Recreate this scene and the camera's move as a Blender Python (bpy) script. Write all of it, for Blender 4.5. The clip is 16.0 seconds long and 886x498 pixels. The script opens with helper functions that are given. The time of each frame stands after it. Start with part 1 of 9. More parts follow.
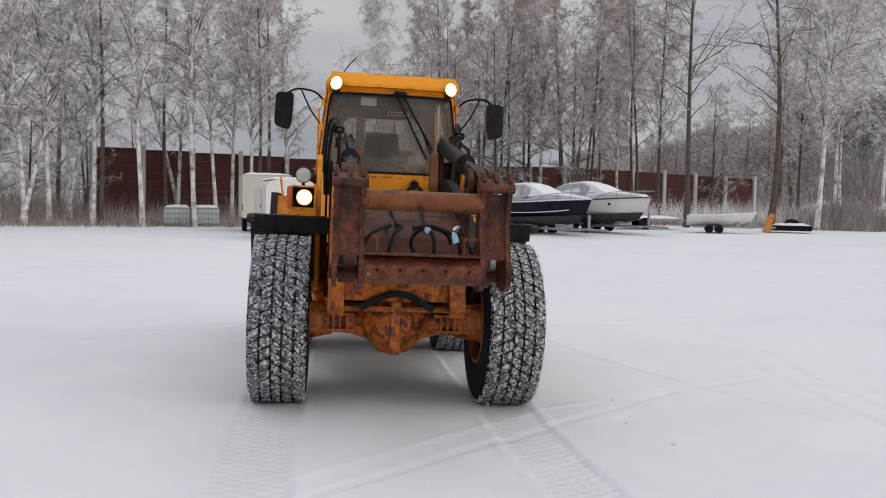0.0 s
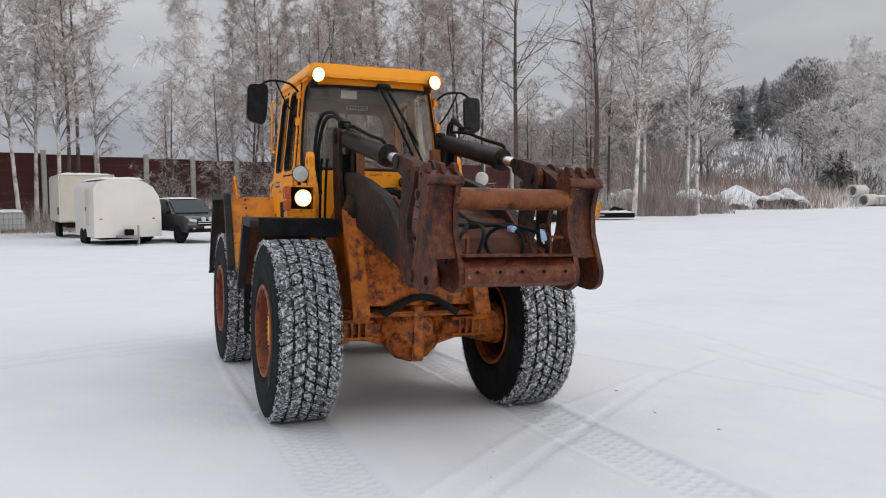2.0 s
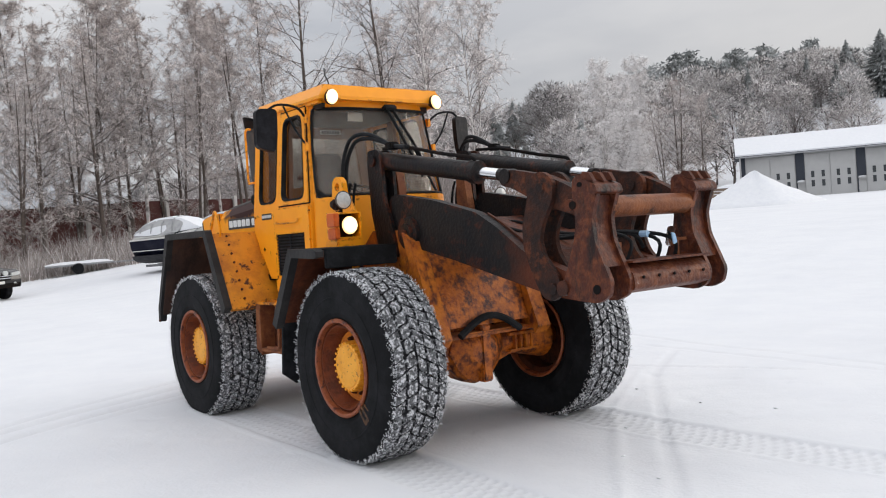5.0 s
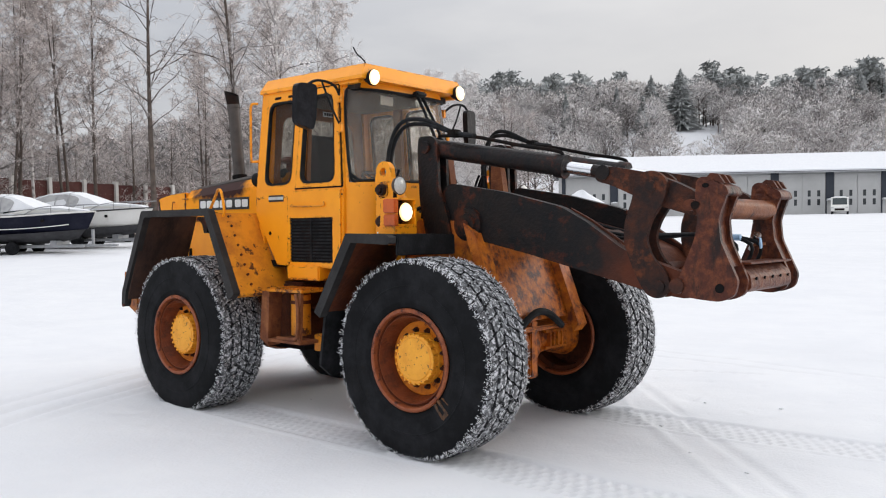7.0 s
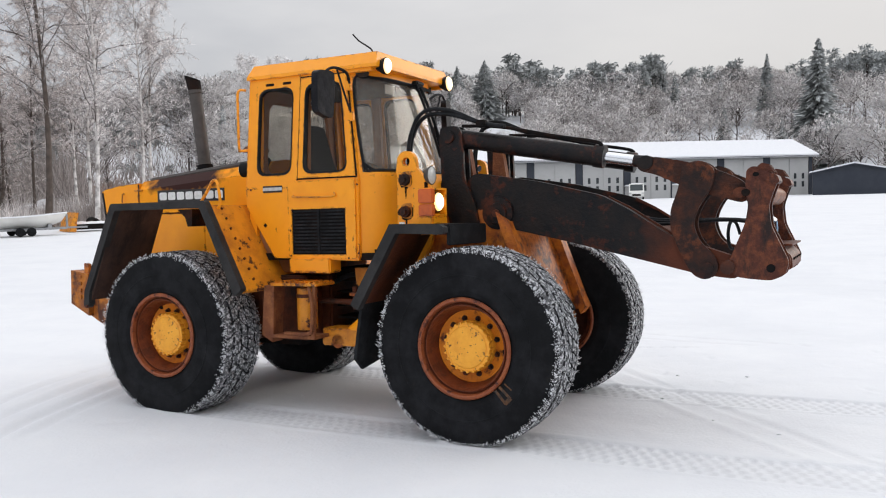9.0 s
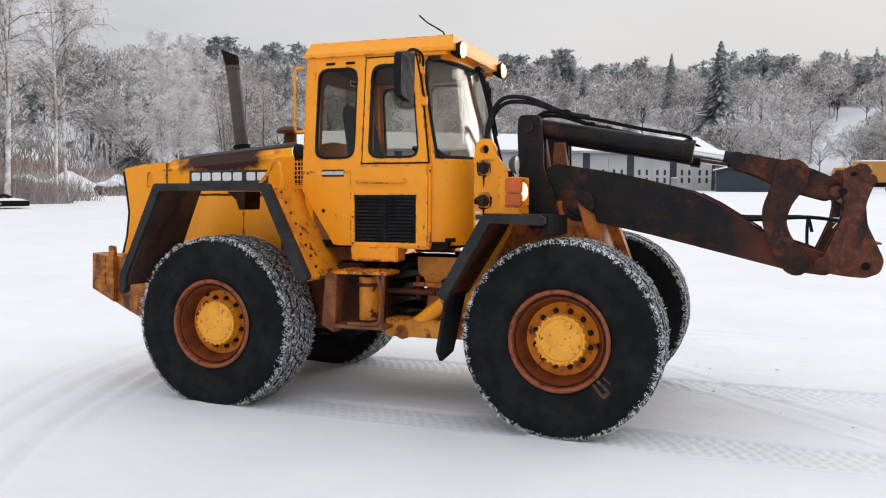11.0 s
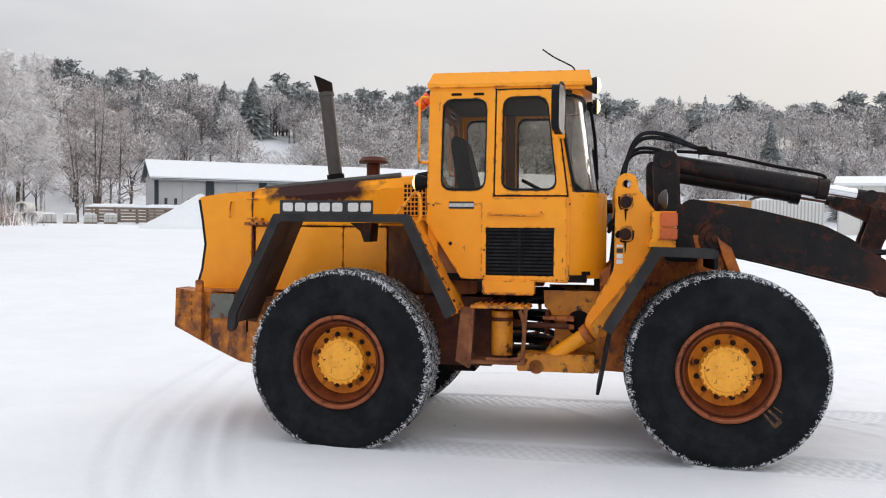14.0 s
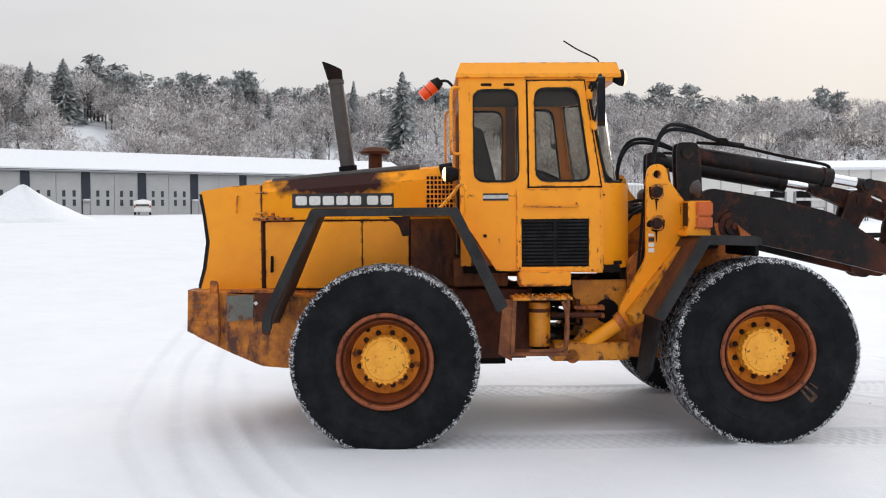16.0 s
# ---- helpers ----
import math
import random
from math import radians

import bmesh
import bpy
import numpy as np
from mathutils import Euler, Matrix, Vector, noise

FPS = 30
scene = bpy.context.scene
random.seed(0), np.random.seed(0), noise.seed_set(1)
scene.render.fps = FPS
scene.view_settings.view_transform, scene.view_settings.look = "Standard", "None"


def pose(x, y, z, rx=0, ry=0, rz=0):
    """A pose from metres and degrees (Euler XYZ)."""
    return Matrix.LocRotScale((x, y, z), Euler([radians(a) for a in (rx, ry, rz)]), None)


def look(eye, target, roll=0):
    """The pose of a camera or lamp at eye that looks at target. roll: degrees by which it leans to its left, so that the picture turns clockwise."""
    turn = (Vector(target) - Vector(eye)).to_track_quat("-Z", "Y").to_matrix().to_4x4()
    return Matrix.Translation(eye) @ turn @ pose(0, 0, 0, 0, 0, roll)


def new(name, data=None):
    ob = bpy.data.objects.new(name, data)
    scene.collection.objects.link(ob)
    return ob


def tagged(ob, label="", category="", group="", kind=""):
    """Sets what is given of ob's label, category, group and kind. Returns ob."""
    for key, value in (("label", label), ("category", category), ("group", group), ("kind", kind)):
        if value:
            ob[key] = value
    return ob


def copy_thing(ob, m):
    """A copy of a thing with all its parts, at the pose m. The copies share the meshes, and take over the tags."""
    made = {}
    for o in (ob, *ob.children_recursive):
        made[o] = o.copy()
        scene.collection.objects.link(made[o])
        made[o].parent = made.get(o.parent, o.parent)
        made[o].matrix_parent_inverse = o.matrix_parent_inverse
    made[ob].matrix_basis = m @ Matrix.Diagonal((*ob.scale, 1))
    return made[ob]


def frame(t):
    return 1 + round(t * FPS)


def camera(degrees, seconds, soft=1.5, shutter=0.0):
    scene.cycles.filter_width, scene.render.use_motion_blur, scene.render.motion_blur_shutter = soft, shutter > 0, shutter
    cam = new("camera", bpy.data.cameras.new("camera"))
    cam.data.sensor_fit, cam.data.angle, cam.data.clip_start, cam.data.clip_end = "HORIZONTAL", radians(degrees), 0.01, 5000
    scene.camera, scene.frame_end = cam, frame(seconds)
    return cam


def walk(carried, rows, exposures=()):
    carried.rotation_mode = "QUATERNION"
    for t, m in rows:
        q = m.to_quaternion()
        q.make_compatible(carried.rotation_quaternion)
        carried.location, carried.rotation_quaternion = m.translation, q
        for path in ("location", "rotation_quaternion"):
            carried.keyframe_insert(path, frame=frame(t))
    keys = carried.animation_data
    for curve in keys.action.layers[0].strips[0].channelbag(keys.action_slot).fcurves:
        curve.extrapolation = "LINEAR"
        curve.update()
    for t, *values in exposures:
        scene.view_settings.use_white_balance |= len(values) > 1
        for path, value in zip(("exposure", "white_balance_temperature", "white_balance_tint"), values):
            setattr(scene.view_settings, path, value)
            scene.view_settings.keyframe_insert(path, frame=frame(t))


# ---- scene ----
cam = camera(55.2, 16.0, 1.1)
# the yard falls slightly away under the machine: its own upright differs from plumb
TILT_X, TILT_Y = 1.5, 0.55
LEVEL = pose(0, 0, 0, -TILT_Y, TILT_X, 0)
PATH = [
    (0, (-0.65, -7.644, 1.731), (-0.371, -5.666, 1.643), 2.4),
    (0.5, (-1.007, -7.454, 1.696), (-0.616, -5.494, 1.617), 0.5),
    (1, (-1.52, -7.278, 1.689), (-1.046, -5.338, 1.597), 2.9),
    (1.5, (-1.983, -7.081, 1.696), (-1.382, -5.176, 1.599), 1.5),
    (2, (-2.369, -6.886, 1.707), (-1.646, -5.023, 1.619), 0.7),
    (2.5, (-2.921, -6.71, 1.689), (-2.026, -4.922, 1.638), 1.0),
    (3, (-3.328, -6.427, 1.666), (-2.369, -4.675, 1.568), 1.6),
    (3.5, (-3.718, -6.203, 1.653), (-2.662, -4.507, 1.565), 1.7),
    (4, (-3.994, -6.043, 1.674), (-2.916, -4.362, 1.583), -0),
    (4.2, (-4.049, -5.99, 1.677), (-2.976, -4.304, 1.611), -1.8),
    (6.3, (-5.391, -4.595, 1.691), (-3.943, -3.216, 1.665), -0.4),
    (6.5, (-5.502, -4.454, 1.667), (-4.03, -3.1, 1.645), 0.6),
    (7, (-5.77, -4.111, 1.654), (-4.238, -2.826, 1.613), -0.4),
    (7.5, (-6.126, -3.741, 1.646), (-4.519, -2.553, 1.590), -1.4),
    (8, (-6.373, -3.4, 1.651), (-4.728, -2.264, 1.604), -0.8),
    (8.5, (-6.579, -3.022, 1.694), (-4.86, -2.003, 1.639), 0.7),
    (9, (-6.804, -2.657, 1.688), (-5.022, -1.752, 1.613), -1.3),
    (9.5, (-6.971, -2.229, 1.675), (-5.171, -1.358, 1.638), -1.1),
    (9.7, (-6.959, -2.09, 1.702), (-5.161, -1.217, 1.639), -1.0),
    (11.8, (-7.458, -0.839, 1.715), (-5.554, -0.232, 1.648), -0.1),
    (12, (-7.497, -0.703, 1.692), (-5.594, -0.09, 1.652), -0.6),
    (12.5, (-7.528, -0.255, 1.599), (-5.624, 0.356, 1.566), 0.8),
    (13, (-7.642, 0.222, 1.659), (-5.71, 0.737, 1.605), 0.3),
    (13.5, (-7.678, 0.634, 1.687), (-5.722, 1.05, 1.667), -0.5),
    (14, (-7.743, 0.991, 1.691), (-5.775, 1.345, 1.666), 0.6),
    (14.5, (-7.791, 1.376, 1.667), (-5.809, 1.641, 1.615), 1.5),
    (15.0, (-7.777, 1.833, 1.605), (-5.782, 1.978, 1.616), -2.2),
    (15.5, (-7.839, 2.366, 1.712), (-5.84, 2.415, 1.675), 0.2),
    (16, (-7.745, 2.708, 1.737), (-5.746, 2.658, 1.682), -0.5),
]
walk(cam, [(t, LEVEL @ look(eye, target, roll)) for t, eye, target, roll in PATH], [(0.0, 0.05), (2.0, 0.17), (4.0, 0.33), (7.0, 0.5), (9.0, 0.48), (16.0, 0.52)])

# ---- light ----
world = bpy.data.worlds.new("overcast_sky")
scene.world = world
world.use_nodes = True
wn, wl = world.node_tree.nodes, world.node_tree.links
SUN_AZ, SUN_EL = 118.0, 13.0
sky = wn.new("ShaderNodeTexSky")
sky.sky_type = "NISHITA"
sky.sun_disc = False
sky.sun_elevation, sky.sun_rotation = radians(SUN_EL), radians(SUN_AZ)
sky.dust_density = 3.0
wcoord = wn.new("ShaderNodeTexCoord")
wmap = wn.new("ShaderNodeMapping")
wmap.inputs["Scale"].default_value = (1.0, 1.0, 3.2)
wl.new(wcoord.outputs["Generated"], wmap.inputs["Vector"])
cloud = wn.new("ShaderNodeTexNoise")
cloud.inputs["Scale"].default_value, cloud.inputs["Detail"].default_value = 2.2, 5
cloud.inputs["Roughness"].default_value = 0.55
wl.new(wmap.outputs["Vector"], cloud.inputs["Vector"])
cramp = wn.new("ShaderNodeValToRGB")
cramp.color_ramp.elements[0].position, cramp.color_ramp.elements[1].position = 0.36, 0.66
cramp.color_ramp.elements[0].color = (0.475, 0.503, 0.562, 1)
cramp.color_ramp.elements[1].color = (0.775, 0.78, 0.80, 1)
wl.new(cloud.outputs["Fac"], cramp.inputs["Fac"])
# the cloud layer is thinner and warmer towards the low sun
sunward = wn.new("ShaderNodeVectorMath")
sunward.operation = "DOT_PRODUCT"
sunward.inputs[1].default_value = (math.sin(radians(SUN_AZ)), math.cos(radians(SUN_AZ)), 0.05)
wl.new(wcoord.outputs["Generated"], sunward.inputs[0])
wramp = wn.new("ShaderNodeMapRange")
wramp.inputs["From Min"].default_value, wramp.inputs["From Max"].default_value = -0.1, 1.0
wl.new(sunward.outputs["Value"], wramp.inputs["Value"])
glow = wn.new("ShaderNodeMixRGB")
glow.inputs["Color2"].default_value = (0.79, 0.775, 0.768, 1)
wl.new(wramp.outputs["Result"], glow.inputs["Fac"])
wl.new(cramp.outputs["Color"], glow.inputs["Color1"])
skyscale = wn.new("ShaderNodeMixRGB")
skyscale.blend_type = "MULTIPLY"
skyscale.inputs["Fac"].default_value = 1.0
skyscale.inputs["Color2"].default_value = (0.06, 0.06, 0.06, 1)
wl.new(sky.outputs["Color"], skyscale.inputs["Color1"])
mixsky = wn.new("ShaderNodeMixRGB")
mixsky.inputs["Fac"].default_value = 0.965
wl.new(skyscale.outputs["Color"], mixsky.inputs["Color1"])
wl.new(glow.outputs["Color"], mixsky.inputs["Color2"])
# an overcast dome is brighter overhead than at the horizon
zen = wn.new("ShaderNodeSeparateXYZ")
wl.new(wcoord.outputs["Generated"], zen.inputs[0])
dome = wn.new("ShaderNodeFloatCurve")
dc = dome.mapping.curves[0]
dc.points[0].location, dc.points[1].location = (0.0, 0.325), (1.0, 0.80)
for z_, v_ in ((0.28, 0.43), (0.58, 0.72)):
    dc.points.new(z_, v_)
dome.mapping.update()
wl.new(zen.outputs["Z"], dome.inputs["Value"])
dome2 = wn.new("ShaderNodeMath")
dome2.operation = "MULTIPLY"
dome2.inputs[1].default_value = 1.9
wl.new(dome.outputs[0], dome2.inputs[0])
domed = wn.new("ShaderNodeVectorMath")
domed.operation = "SCALE"
wl.new(mixsky.outputs["Color"], domed.inputs[0])
wl.new(dome2.outputs[0], domed.inputs["Scale"])
wbg = wn["Background"]
wbg.inputs["Strength"].default_value = 1.0
wl.new(domed.outputs["Vector"], wbg.inputs["Color"])

sun = new("sun", bpy.data.lights.new("sun", "SUN"))
sun.data.energy, sun.data.angle, sun.data.color = 0.7, radians(25), (1.0, 0.93, 0.85)
sd = Vector((math.sin(radians(SUN_AZ)) * math.cos(radians(SUN_EL)), math.cos(radians(SUN_AZ)) * math.cos(radians(SUN_EL)), math.sin(radians(SUN_EL))))
sun.matrix_world = look(sd * 100, (0, 0, 0))


# ---- materials ----
def mat(name, color, rough=0.6, metal=0.0, second=None, scale=4.0, amount=0.5, bump=0.0, bump_scale=60.0,
        third=None, third_scale=1.2, third_lo=0.55, third_hi=0.7, spec=0.5, islands=0.0, coords="Object", chips=0.0, chip_scale=9.0, run=1.0):
    """A base colour, a second colour by fine noise, a third by large patches, and a fine relief."""
    m = bpy.data.materials.new(name)
    m.use_nodes = True
    n, l = m.node_tree.nodes, m.node_tree.links
    b = n["Principled BSDF"]
    b.inputs["Roughness"].default_value, b.inputs["Metallic"].default_value = rough, metal
    b.inputs["Specular IOR Level"].default_value = spec
    tc = n.new("ShaderNodeTexCoord")
    out = None
    col = n.new("ShaderNodeRGB")
    col.outputs[0].default_value = (*color, 1)
    out = col.outputs[0]
    if second:
        t = n.new("ShaderNodeTexNoise")
        t.inputs["Scale"].default_value, t.inputs["Detail"].default_value, t.inputs["Roughness"].default_value = scale, 6, 0.65
        l.new(tc.outputs[coords], t.inputs["Vector"])
        r = n.new("ShaderNodeMapRange")
        r.inputs["From Min"].default_value, r.inputs["From Max"].default_value = 0.65 - amount * 0.45, 0.85 - amount * 0.3
        l.new(t.outputs["Fac"], r.inputs["Value"])
        x = n.new("ShaderNodeMixRGB")
        x.inputs["Color2"].default_value = (*second, 1)
        l.new(r.outputs["Result"], x.inputs["Fac"])
        l.new(out, x.inputs["Color1"])
        out = x.outputs["Color"]
    if third:
        t = n.new("ShaderNodeTexNoise")
        t.inputs["Scale"].default_value, t.inputs["Detail"].default_value, t.inputs["Roughness"].default_value = third_scale, 9, 0.7
        # rust runs down: stains are drawn out along the upright
        mp = n.new("ShaderNodeMapping")
        mp.inputs["Scale"].default_value = (1, 1, 1 / run)
        l.new(tc.outputs[coords], mp.inputs["Vector"])
        l.new(mp.outputs["Vector"], t.inputs["Vector"])
        r = n.new("ShaderNodeMapRange")
        r.inputs["From Min"].default_value, r.inputs["From Max"].default_value = third_lo, third_hi
        l.new(t.outputs["Fac"], r.inputs["Value"])
        x = n.new("ShaderNodeMixRGB")
        x.inputs["Color2"].default_value = (*third, 1)
        l.new(r.outputs["Result"], x.inputs["Fac"])
        l.new(out, x.inputs["Color1"])
        out = x.outputs["Color"]
    if islands:
        g = n.new("ShaderNodeNewGeometry")
        r = n.new("ShaderNodeMapRange")
        r.inputs["To Min"].default_value, r.inputs["To Max"].default_value = 1 - islands, 1 + islands
        l.new(g.outputs["Random Per Island"], r.inputs["Value"])
        x = n.new("ShaderNodeVectorMath")
        x.operation = "SCALE"
        l.new(out, x.inputs[0])
        l.new(r.outputs["Result"], x.inputs["Scale"])
        out = x.outputs["Vector"]
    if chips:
        # paint chipped to rust along worn edges; inner corners get this shade-like darkening too
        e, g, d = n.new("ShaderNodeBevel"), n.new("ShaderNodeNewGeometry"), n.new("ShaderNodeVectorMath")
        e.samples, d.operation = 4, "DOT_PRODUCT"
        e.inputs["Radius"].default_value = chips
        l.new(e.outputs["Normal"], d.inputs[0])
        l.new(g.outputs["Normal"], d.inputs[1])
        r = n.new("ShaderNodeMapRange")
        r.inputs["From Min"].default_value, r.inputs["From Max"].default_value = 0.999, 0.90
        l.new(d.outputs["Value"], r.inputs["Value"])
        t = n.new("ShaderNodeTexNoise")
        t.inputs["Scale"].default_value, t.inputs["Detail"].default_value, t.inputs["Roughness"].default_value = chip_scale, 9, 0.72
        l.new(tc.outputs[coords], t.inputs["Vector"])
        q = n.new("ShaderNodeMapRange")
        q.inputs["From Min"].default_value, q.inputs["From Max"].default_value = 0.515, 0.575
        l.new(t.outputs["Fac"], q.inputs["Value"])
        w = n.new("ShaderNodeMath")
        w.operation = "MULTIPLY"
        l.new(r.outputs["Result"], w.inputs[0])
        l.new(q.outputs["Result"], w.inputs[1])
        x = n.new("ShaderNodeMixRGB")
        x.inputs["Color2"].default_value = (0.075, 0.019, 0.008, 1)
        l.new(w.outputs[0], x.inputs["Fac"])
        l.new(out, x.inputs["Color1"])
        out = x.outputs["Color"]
    l.new(out, b.inputs["Base Color"])
    if bump:
        t = n.new("ShaderNodeTexNoise")
        t.inputs["Scale"].default_value, t.inputs["Detail"].default_value = bump_scale, 4
        l.new(tc.outputs[coords], t.inputs["Vector"])
        u = n.new("ShaderNodeBump")
        u.inputs["Strength"].default_value, u.inputs["Distance"].default_value = bump, 0.02
        l.new(t.outputs["Fac"], u.inputs["Height"])
        l.new(u.outputs["Normal"], b.inputs["Normal"])
    return m


def lit(name, color, strength):
    m = mat(name, color, 0.3)
    b = m.node_tree.nodes["Principled BSDF"]
    b.inputs["Emission Color"].default_value, b.inputs["Emission Strength"].default_value = (*color, 1), strength
    return m


def lit_glass(name):
    """A burning lamp behind fluted glass: white at the middle, warmer and dimmer where the glass curves away."""
    m = lit(name, (1.0, 0.84, 0.54), 1.0)
    n, l = m.node_tree.nodes, m.node_tree.links
    tc, sep, mag, ramp = n.new("ShaderNodeTexCoord"), n.new("ShaderNodeSeparateXYZ"), n.new("ShaderNodeMath"), n.new("ShaderNodeValToRGB")
    mag.operation = "ABSOLUTE"
    l.new(tc.outputs["Normal"], sep.inputs[0])
    l.new(sep.outputs["Y"], mag.inputs[0])
    l.new(mag.outputs[0], ramp.inputs["Fac"])
    e = ramp.color_ramp.elements
    e[0].position, e[0].color = 0.35, (0.62, 0.30, 0.08, 1)
    e[1].position, e[1].color = 0.97, (1.0, 0.90, 0.68, 1)
    k = e.new(0.75)
    k.color = (1.0, 0.68, 0.30, 1)
    l.new(ramp.outputs["Color"], n["Principled BSDF"].inputs["Emission Color"])
    n["Principled BSDF"].inputs["Emission Strength"].default_value = 1.5
    return m


RUST = (0.070, 0.0175, 0.008)
RUST2 = (0.14, 0.038, 0.012)
YEL = (0.96, 0.352, 0.008)
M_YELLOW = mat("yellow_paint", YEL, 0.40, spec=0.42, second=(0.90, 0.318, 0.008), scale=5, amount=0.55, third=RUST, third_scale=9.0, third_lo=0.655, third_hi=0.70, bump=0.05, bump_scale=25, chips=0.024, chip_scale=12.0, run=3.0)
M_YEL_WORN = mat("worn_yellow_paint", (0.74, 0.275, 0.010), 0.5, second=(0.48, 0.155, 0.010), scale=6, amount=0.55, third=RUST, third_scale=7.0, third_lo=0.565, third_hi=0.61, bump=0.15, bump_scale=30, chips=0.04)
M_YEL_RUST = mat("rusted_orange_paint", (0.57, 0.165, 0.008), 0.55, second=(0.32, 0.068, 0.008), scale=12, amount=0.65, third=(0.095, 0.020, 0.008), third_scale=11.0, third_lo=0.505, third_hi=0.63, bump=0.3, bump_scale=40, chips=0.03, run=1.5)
M_HUB = mat("chipped_yellow_hub_paint", (0.90, 0.40, 0.030), 0.5, second=(0.74, 0.285, 0.015), scale=8, amount=0.5, third=RUST, third_scale=24.0, third_lo=0.605, third_hi=0.645, bump=0.15, bump_scale=40)
M_RUST = mat("brown_rust", RUST, 0.62, spec=0.28, second=RUST2, scale=7, amount=0.5, third=(0.025, 0.012, 0.009), third_scale=2.6, third_lo=0.5, third_hi=0.68, bump=0.35, bump_scale=50)
M_COUP = mat("pitted_dark_rust", (0.068, 0.0165, 0.0082), 0.50, spec=0.30, second=(0.180, 0.050, 0.017), scale=19, amount=0.46, third=(0.014, 0.006, 0.005), third_scale=6, third_lo=0.50, third_hi=0.62, bump=0.7, bump_scale=26, run=2.5)
M_BAR = mat("polished_rust_bar", (0.150, 0.046, 0.017), 0.5, spec=0.28, second=(0.250, 0.085, 0.028), scale=6, amount=0.5, third=(0.026, 0.0085, 0.006), third_scale=5, third_lo=0.50, third_hi=0.60, bump=0.3, bump_scale=50)
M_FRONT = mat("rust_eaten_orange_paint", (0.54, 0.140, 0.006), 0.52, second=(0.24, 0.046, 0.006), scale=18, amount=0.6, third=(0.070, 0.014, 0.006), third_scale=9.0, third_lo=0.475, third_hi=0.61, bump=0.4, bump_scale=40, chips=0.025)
M_LIP = mat("scuffed_rim_lip", (0.30, 0.082, 0.025), 0.45, spec=0.4, second=(0.20, 0.045, 0.016), scale=18, amount=0.6, third=(0.060, 0.014, 0.008), third_scale=12, third_lo=0.54, third_hi=0.62, bump=0.35, bump_scale=60)
M_RIM = mat("flaking_rim_rust", (0.060, 0.017, 0.009), 0.7, spec=0.2, second=(0.11, 0.030, 0.012), scale=9, amount=0.6, third=(0.035, 0.011, 0.007), third_scale=7.0, third_lo=0.53, third_hi=0.62, bump=0.4, bump_scale=45)
M_DISC = mat("orange_wheel_disc_paint", (0.68, 0.215, 0.012), 0.55, spec=0.25, second=(0.50, 0.140, 0.010), scale=6, amount=0.6, third=(0.10, 0.026, 0.009), third_scale=11.0, third_lo=0.55, third_hi=0.66, bump=0.2, bump_scale=45)
M_CONE = mat("rusty_orange_rim_paint", (0.19, 0.044, 0.012), 0.5, spec=0.3, second=(0.11, 0.024, 0.009), scale=8, amount=0.65, third=(0.085, 0.022, 0.008), third_scale=9.0, third_lo=0.52, third_hi=0.62, bump=0.3, bump_scale=45)
M_PLATE = mat("scraped_grey_green_plate", (0.12, 0.125, 0.105), 0.6, second=(0.20, 0.20, 0.17), scale=14, amount=0.5, third=(0.11, 0.032, 0.012), third_scale=7.0, third_lo=0.50, third_hi=0.58, bump=0.3, bump_scale=30)
M_BEAM = mat("scratched_rusty_beam", (0.078, 0.019, 0.009), 0.5, spec=0.30, second=(0.19, 0.060, 0.022), scale=13, amount=0.5, third=(0.33, 0.25, 0.205), third_scale=9, third_lo=0.63, third_hi=0.69, bump=0.6, bump_scale=26)
M_HEAT = mat("scorched_panel", (0.24, 0.075, 0.010), 0.65, second=(0.10, 0.028, 0.009), scale=4, amount=0.6, third=(0.045, 0.013, 0.008), third_scale=4.0, third_lo=0.47, third_hi=0.60, bump=0.3, bump_scale=40, run=3.0)
M_RUST_OR = mat("orange_rust", (0.17, 0.050, 0.016), 0.75, second=(0.30, 0.11, 0.035), scale=9, amount=0.5, third=RUST, third_scale=4, third_lo=0.5, third_hi=0.65, bump=0.3, bump_scale=60)
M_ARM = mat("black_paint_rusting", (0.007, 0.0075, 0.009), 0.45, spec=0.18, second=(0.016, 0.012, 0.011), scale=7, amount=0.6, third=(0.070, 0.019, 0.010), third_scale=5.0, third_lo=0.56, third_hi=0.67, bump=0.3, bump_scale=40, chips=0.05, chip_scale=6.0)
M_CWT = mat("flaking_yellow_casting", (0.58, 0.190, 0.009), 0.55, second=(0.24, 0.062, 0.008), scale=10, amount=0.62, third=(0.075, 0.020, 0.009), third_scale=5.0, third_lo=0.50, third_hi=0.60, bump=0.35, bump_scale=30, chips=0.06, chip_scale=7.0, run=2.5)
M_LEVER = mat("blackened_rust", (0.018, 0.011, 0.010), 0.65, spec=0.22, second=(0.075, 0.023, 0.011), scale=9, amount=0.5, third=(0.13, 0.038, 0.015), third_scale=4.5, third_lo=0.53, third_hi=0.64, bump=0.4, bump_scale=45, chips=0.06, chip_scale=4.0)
M_MUD = mat("dirty_brown_mudguard", (0.050, 0.030, 0.025), 0.75, spec=0.2, second=(0.085, 0.045, 0.032), scale=5, amount=0.5, third=(0.022, 0.016, 0.015), third_scale=3.5, third_lo=0.5, third_hi=0.65, bump=0.3, bump_scale=35, run=2.5)
M_BLACK = mat("black_rubber_trim", (0.007, 0.0075, 0.0085), 0.7, spec=0.16, second=(0.022, 0.023, 0.026), scale=8, amount=0.5, bump=0.15)
